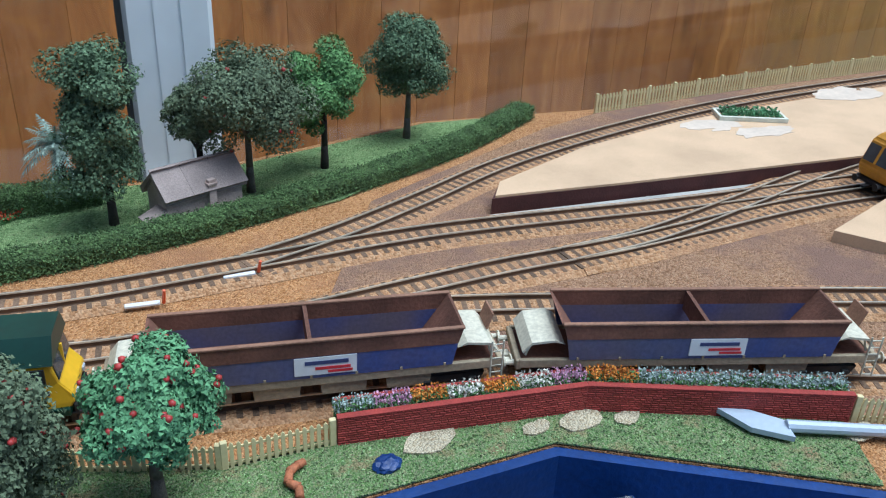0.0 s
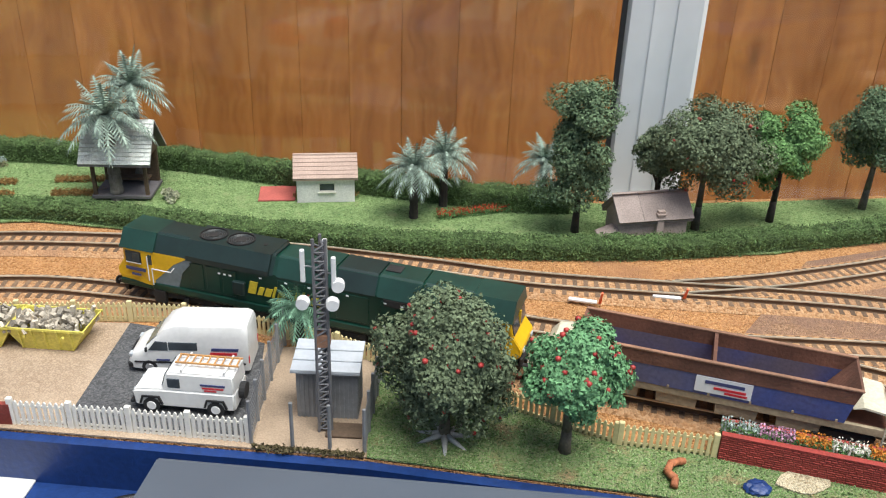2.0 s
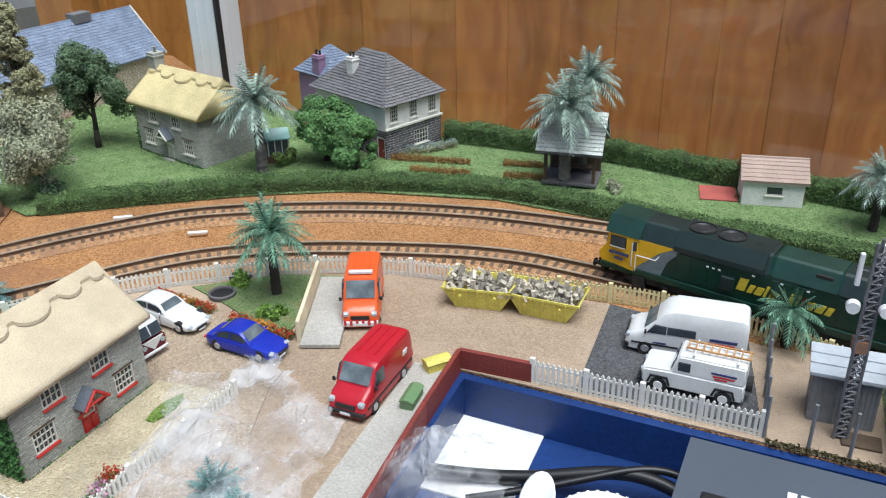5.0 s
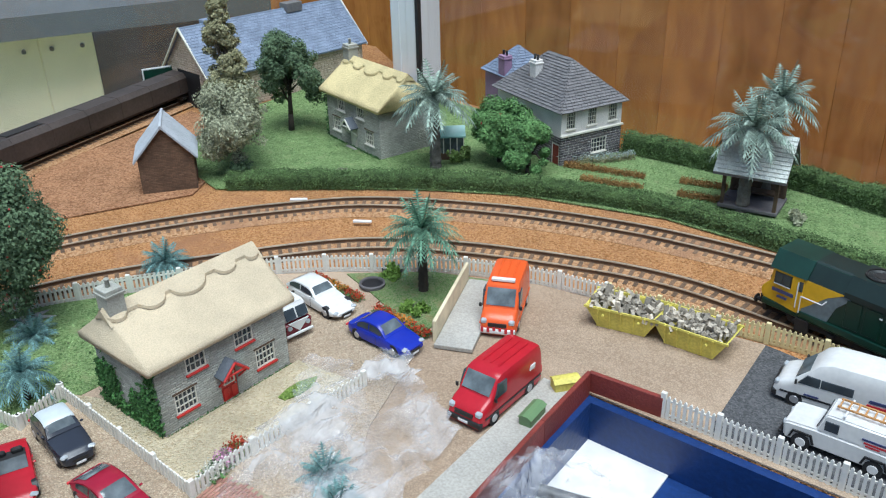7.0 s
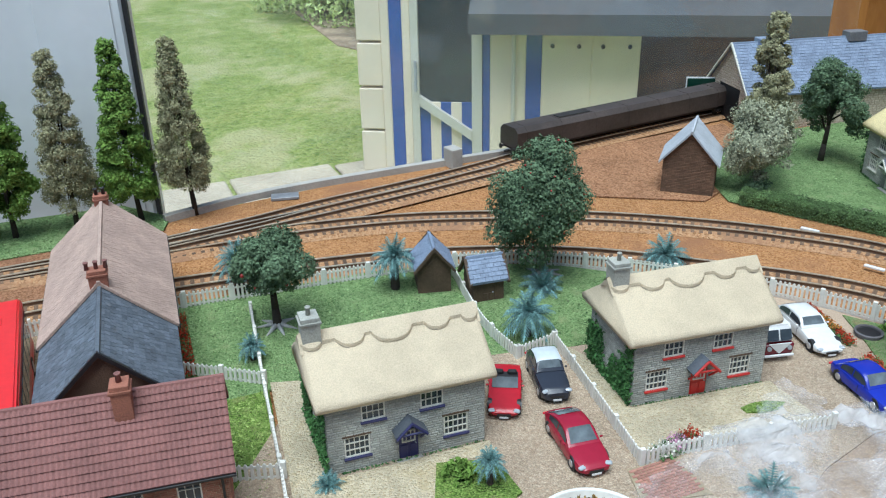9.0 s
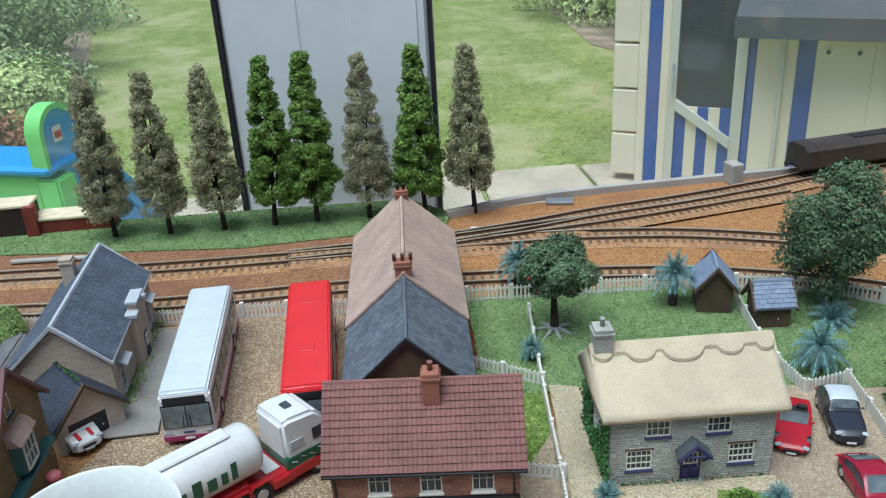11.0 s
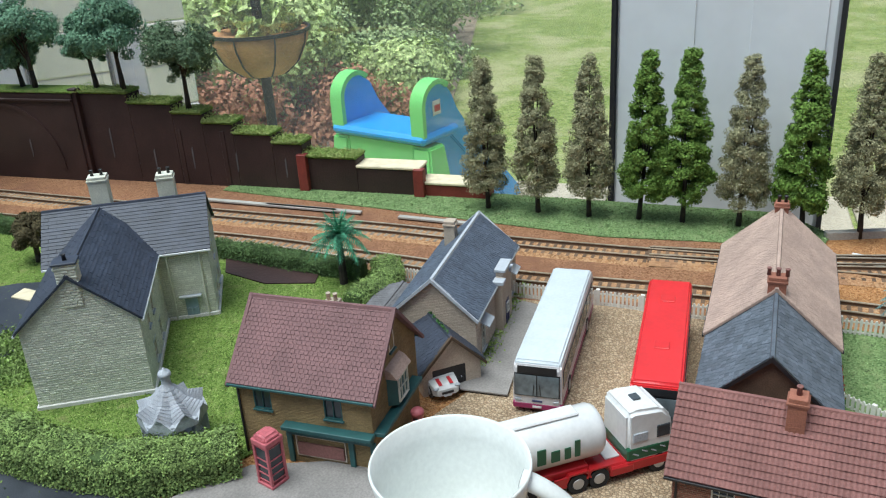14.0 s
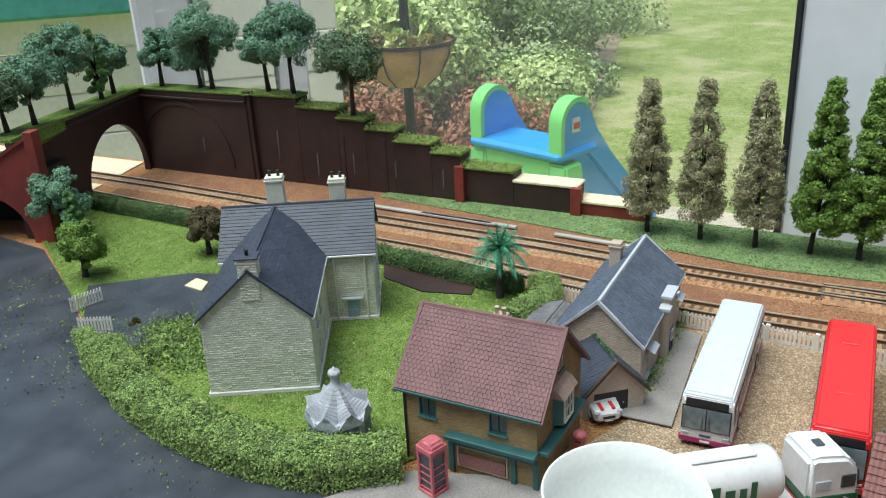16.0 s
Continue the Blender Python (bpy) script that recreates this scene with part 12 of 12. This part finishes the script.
crumpled("plastic_bag", [(-0.515, 0.385), (-0.500, 0.34), (-0.492, 0.29), (-0.470, 0.24), (-0.42, 0.22), (-0.385, 0.26), (-0.395, 0.33), (-0.400, 0.385), (-0.44, 0.405), (-0.465, 0.43), (-0.475, 0.45), (-0.490, 0.43), (-0.485, 0.40), (-0.50, 0.41)], lambda x, y: 0.004, 0.012, 3, "crumpled clear plastic bag lying in the yard")
crumpled("plastic_bag", [(-0.362, 0.392), (-0.338, 0.400), (-0.314, 0.385), (-0.302, 0.350), (-0.298, 0.30), (-0.31, 0.26), (-0.33, 0.25), (-0.362, 0.28)], lambda x, y: -0.026 + 0.066 * max(0.0, 1 - math.hypot(x + 0.335, y - 0.345) / 0.075), 0.010, 8, "crumpled clear plastic bag in the well")
palm(-0.445, 0.315, 0.016, 0.034, "frond_blue", "small palm in a clear plastic bag", 501, trunk=0.0014)
palm(-0.425, 0.300, 0.016, 0.034, "frond_blue", "small palm in a clear plastic bag", 502, trunk=0.0014)

# tool, clay scrap, blue blob, wood root in the front grass
o = thing("hobby_tool", pose(0.243, 0.337, 0.004, 0, 0, -37), "pale blue-grey spatula tool lying on the grass", "tool")
part("blade", prism(bm_new(), [(-0.004, 0.010), (0.012, 0.0105), (0.028, 0.004), (0.030, -0.009), (0.010, -0.004)], 0.0, 0.003, "z"), M["tool_blue"], o)
part("handle", tube(bm_new(), (0.028, 0.0, 0.0025), (0.20, 0.006, 0.0025), 0.0032, 0.0030, 10), M["tool_blue"], o)
bm = bm_new()
prev = None
for k, (x, y, z) in enumerate(((0, 0, 0.002), (0.002, 0.005, 0.003), (-0.001, 0.010, 0.003), (0.002, 0.015, 0.004), (0.007, 0.018, 0.003), (0.011, 0.019, 0.0025))):
    if prev:
        tube(bm, prev, (x, y, z), 0.0022, 0.0019, 7)
    prev = (x, y, z)
q = tagged(part("clay_scrap", bm, M["clay"], smooth=True), "twisted reddish brown clay scrap on the grass", "clay scrap")
q.matrix_world = pose(0.040, 0.400, 0.002, 0, 0, 0)
bm = bm_new()
bmesh.ops.create_icosphere(bm, subdivisions=3, radius=0.007, matrix=Matrix.Diagonal((1, 0.8, 0.45, 1)))
for v in bm.verts:
    v.co *= 1 + 0.25 * noise.noise(v.co * 500)
q = tagged(part("blue_blob", bm, M["blue_paint"]), "lump of dried blue paint on the grass", "paint blob")
q.matrix_world = pose(0.0835, 0.400, 0.003)
# point motors, levers and flags by the tracks
for k, (x, y, a) in enumerate(((0.028, 0.590, -15), (0.090, 0.596, -12), (-0.196, 0.640, -10))):
    o = thing("point_lever", pose(x, y, 0.0028, 0, 0, a), "white ground lever with an orange tail", "lever", "point levers")
    part("base", box(bm_new(), -0.010, 0.010, -0.0018, 0.0018, 0, 0.0018, 0.0004), M["decal_white"], o)
    part("tail", tube(bm_new(), (0.012, 0.001, 0.0), (0.013, -0.004, 0.011), 0.0012, 0.0009, 7), M["flag_orange"], o, "orange plastic tail")
for k, (x, y, a) in enumerate(((-0.930, 0.165, 70), (-0.945, 0.245, 75), (-0.935, 0.09, 70), (-0.70, 0.59, 30), (-0.86, 0.38, 60), (-0.915, -0.02, 88), (-0.62, 0.58, 25))):
    q = tagged(part("point_motor", box(bm_new(), -0.008, 0.008, -0.0016, 0.0016, 0, 0.002, 0.0004), M["decal_white"]), "small white point motor cover by the rails", "point motor", "point motors")
    q.matrix_world = pose(x, y, 0.003, 0, 0, a)
q = tagged(part("track_plate", box(bm_new(), -0.014, 0.014, -0.007, 0.007, 0, 0.003, 0.0004), M["zinc"]), "flat grey metal plate at the board's back edge", "plate")
q.matrix_world = pose(-0.990, 0.183, 0.0005, 0, 0, 78)
q = tagged(part("stone_block", box(bm_new(), -0.009, 0.009, -0.007, 0.007, 0, 0.022, 0.0008), M["concrete"]), "small grey concrete block at the back edge", "block")
q.matrix_world = pose(-1.004, 0.375, 0.0, 0, 0, 10)
structure("sand_heap", prism(bm_new(), [(0.482, 0.442), (0.60, 0.462), (0.75, 0.40), (0.56, 0.385), (0.50, 0.408)], 0.0002, 0.010, "z"), M["platform_top"], "sandy ramp end")
structure("red_chippings", sheet(bm_new(), [(-0.985, 0.47), (-0.93, 0.42), (-0.88, 0.43), (-0.80, 0.555), (-0.83, 0.62), (-0.93, 0.72), (-1.0, 0.74)], 0.0018, 0.001), M["red_chips"], "reddish chippings round the hut")

# white jar lid holding gold bronze crumbs
o = thing("jar_lid", pose(-0.445, 0.206, 0.0026), "round white plastic lid full of gold-brown flakes", "lid")
part("tray", lathe(bm_new(), [(0.0002, 0.0), (0.0305, 0.0), (0.0310, 0.0006), (0.0312, 0.0165), (0.0308, 0.0175), (0.0298, 0.0175), (0.0292, 0.0165), (0.0290, 0.0016), (0.0002, 0.0015)], 48), M["white_plastic"], o, smooth=True)
M["bronze_flake"] = material("bronze_flake", (0.50, 0.33, 0.10), 0.35, 0.6, 0.6, 300, 0.3, 900, fine=0.3, randomize=0.6, island=True)
part("filling", lathe(bm_new(), [(0.0002, 0.0142), (0.015, 0.0140), (0.0285, 0.0128), (0.0285, 0.0016), (0.0002, 0.0016)], 32), M["bronze_flake"], o)
rr = np.random.default_rng(77)
rad, ang = 0.028 * np.sqrt(rr.random(500)), rr.random(500) * 6.283
stuff("scatter", tufts(np.stack([rad * np.cos(ang), rad * np.sin(ang), 0.0140 + 0.0012 * rr.random(500)], 1), 0.0010, 2600, rr), M["bronze_flake"], o)

# red brick paving at the corner of the front fence
M["paver"] = material("paver", (0.40, 0.20, 0.15), 0.85, 0, 0.2, 200, 0.2, 900, randomize=0.2)
o = structure("brick_paving", sheet(bm_new(), [(-0.4935, 0.258), (-0.4895, 0.288), (-0.458, 0.288), (-0.467, 0.250)], 0.0032), M["mortar_buff"], "small patch of red brick paving")
pb = box(bm_new(), -0.0021, 0.0021, -0.0009, 0.0009, 0.0, 0.0006, 0.0002)
pm_ = bpy.data.meshes.new("brick")
pb.to_mesh(pm_)
pb.free()
pm_.materials.append(M["paver"])
for row in range(14):
    for col in range(7):
        x, y = -0.4905 + row * 0.0021, 0.2595 + col * 0.0046 + (row % 2) * 0.0023 - row * 0.0004
        if y < 0.287:
            bk = new("brick", pm_)
            bk.parent = o
            bk.matrix_local = pose(x, y, 0.0032, 0, 0, 92)
structure("pond", sheet(bm_new(), [(-0.5125, 0.353), (-0.5135, 0.362), (-0.512, 0.372), (-0.506, 0.382), (-0.502, 0.374), (-0.503, 0.362), (-0.507, 0.353)], 0.0042), M["grass_bright"], "mossy green patch by the path")

# sunken drain in the palm bed
o = thing("drain", pose(-0.547, 0.495, 0.0026, 0, 0, 30), "dark round drain ring sunk in the grass", "drain")
part("ring", lathe(bm_new(), [(0.0078, 0.0), (0.0096, 0.0), (0.0098, 0.0022), (0.0086, 0.0028), (0.0080, 0.0020), (0.0078, 0.0)], 28), M["stone_dark"], o)
part("cover", lathe(bm_new(), [(0.0, 0.0008), (0.0080, 0.0008), (0.0080, 0.0), (0.0, 0.0)], 24), M["paint_black"], o)
q = tagged(part("board", prism(bm_new(), [(-0.713, -0.641), (-0.731, -0.642), (-0.728, -0.625), (-0.710, -0.617)], 0.0030, 0.0042, "z"), M["cream_wood"]), "small bare wooden board lying on the drive", "board")
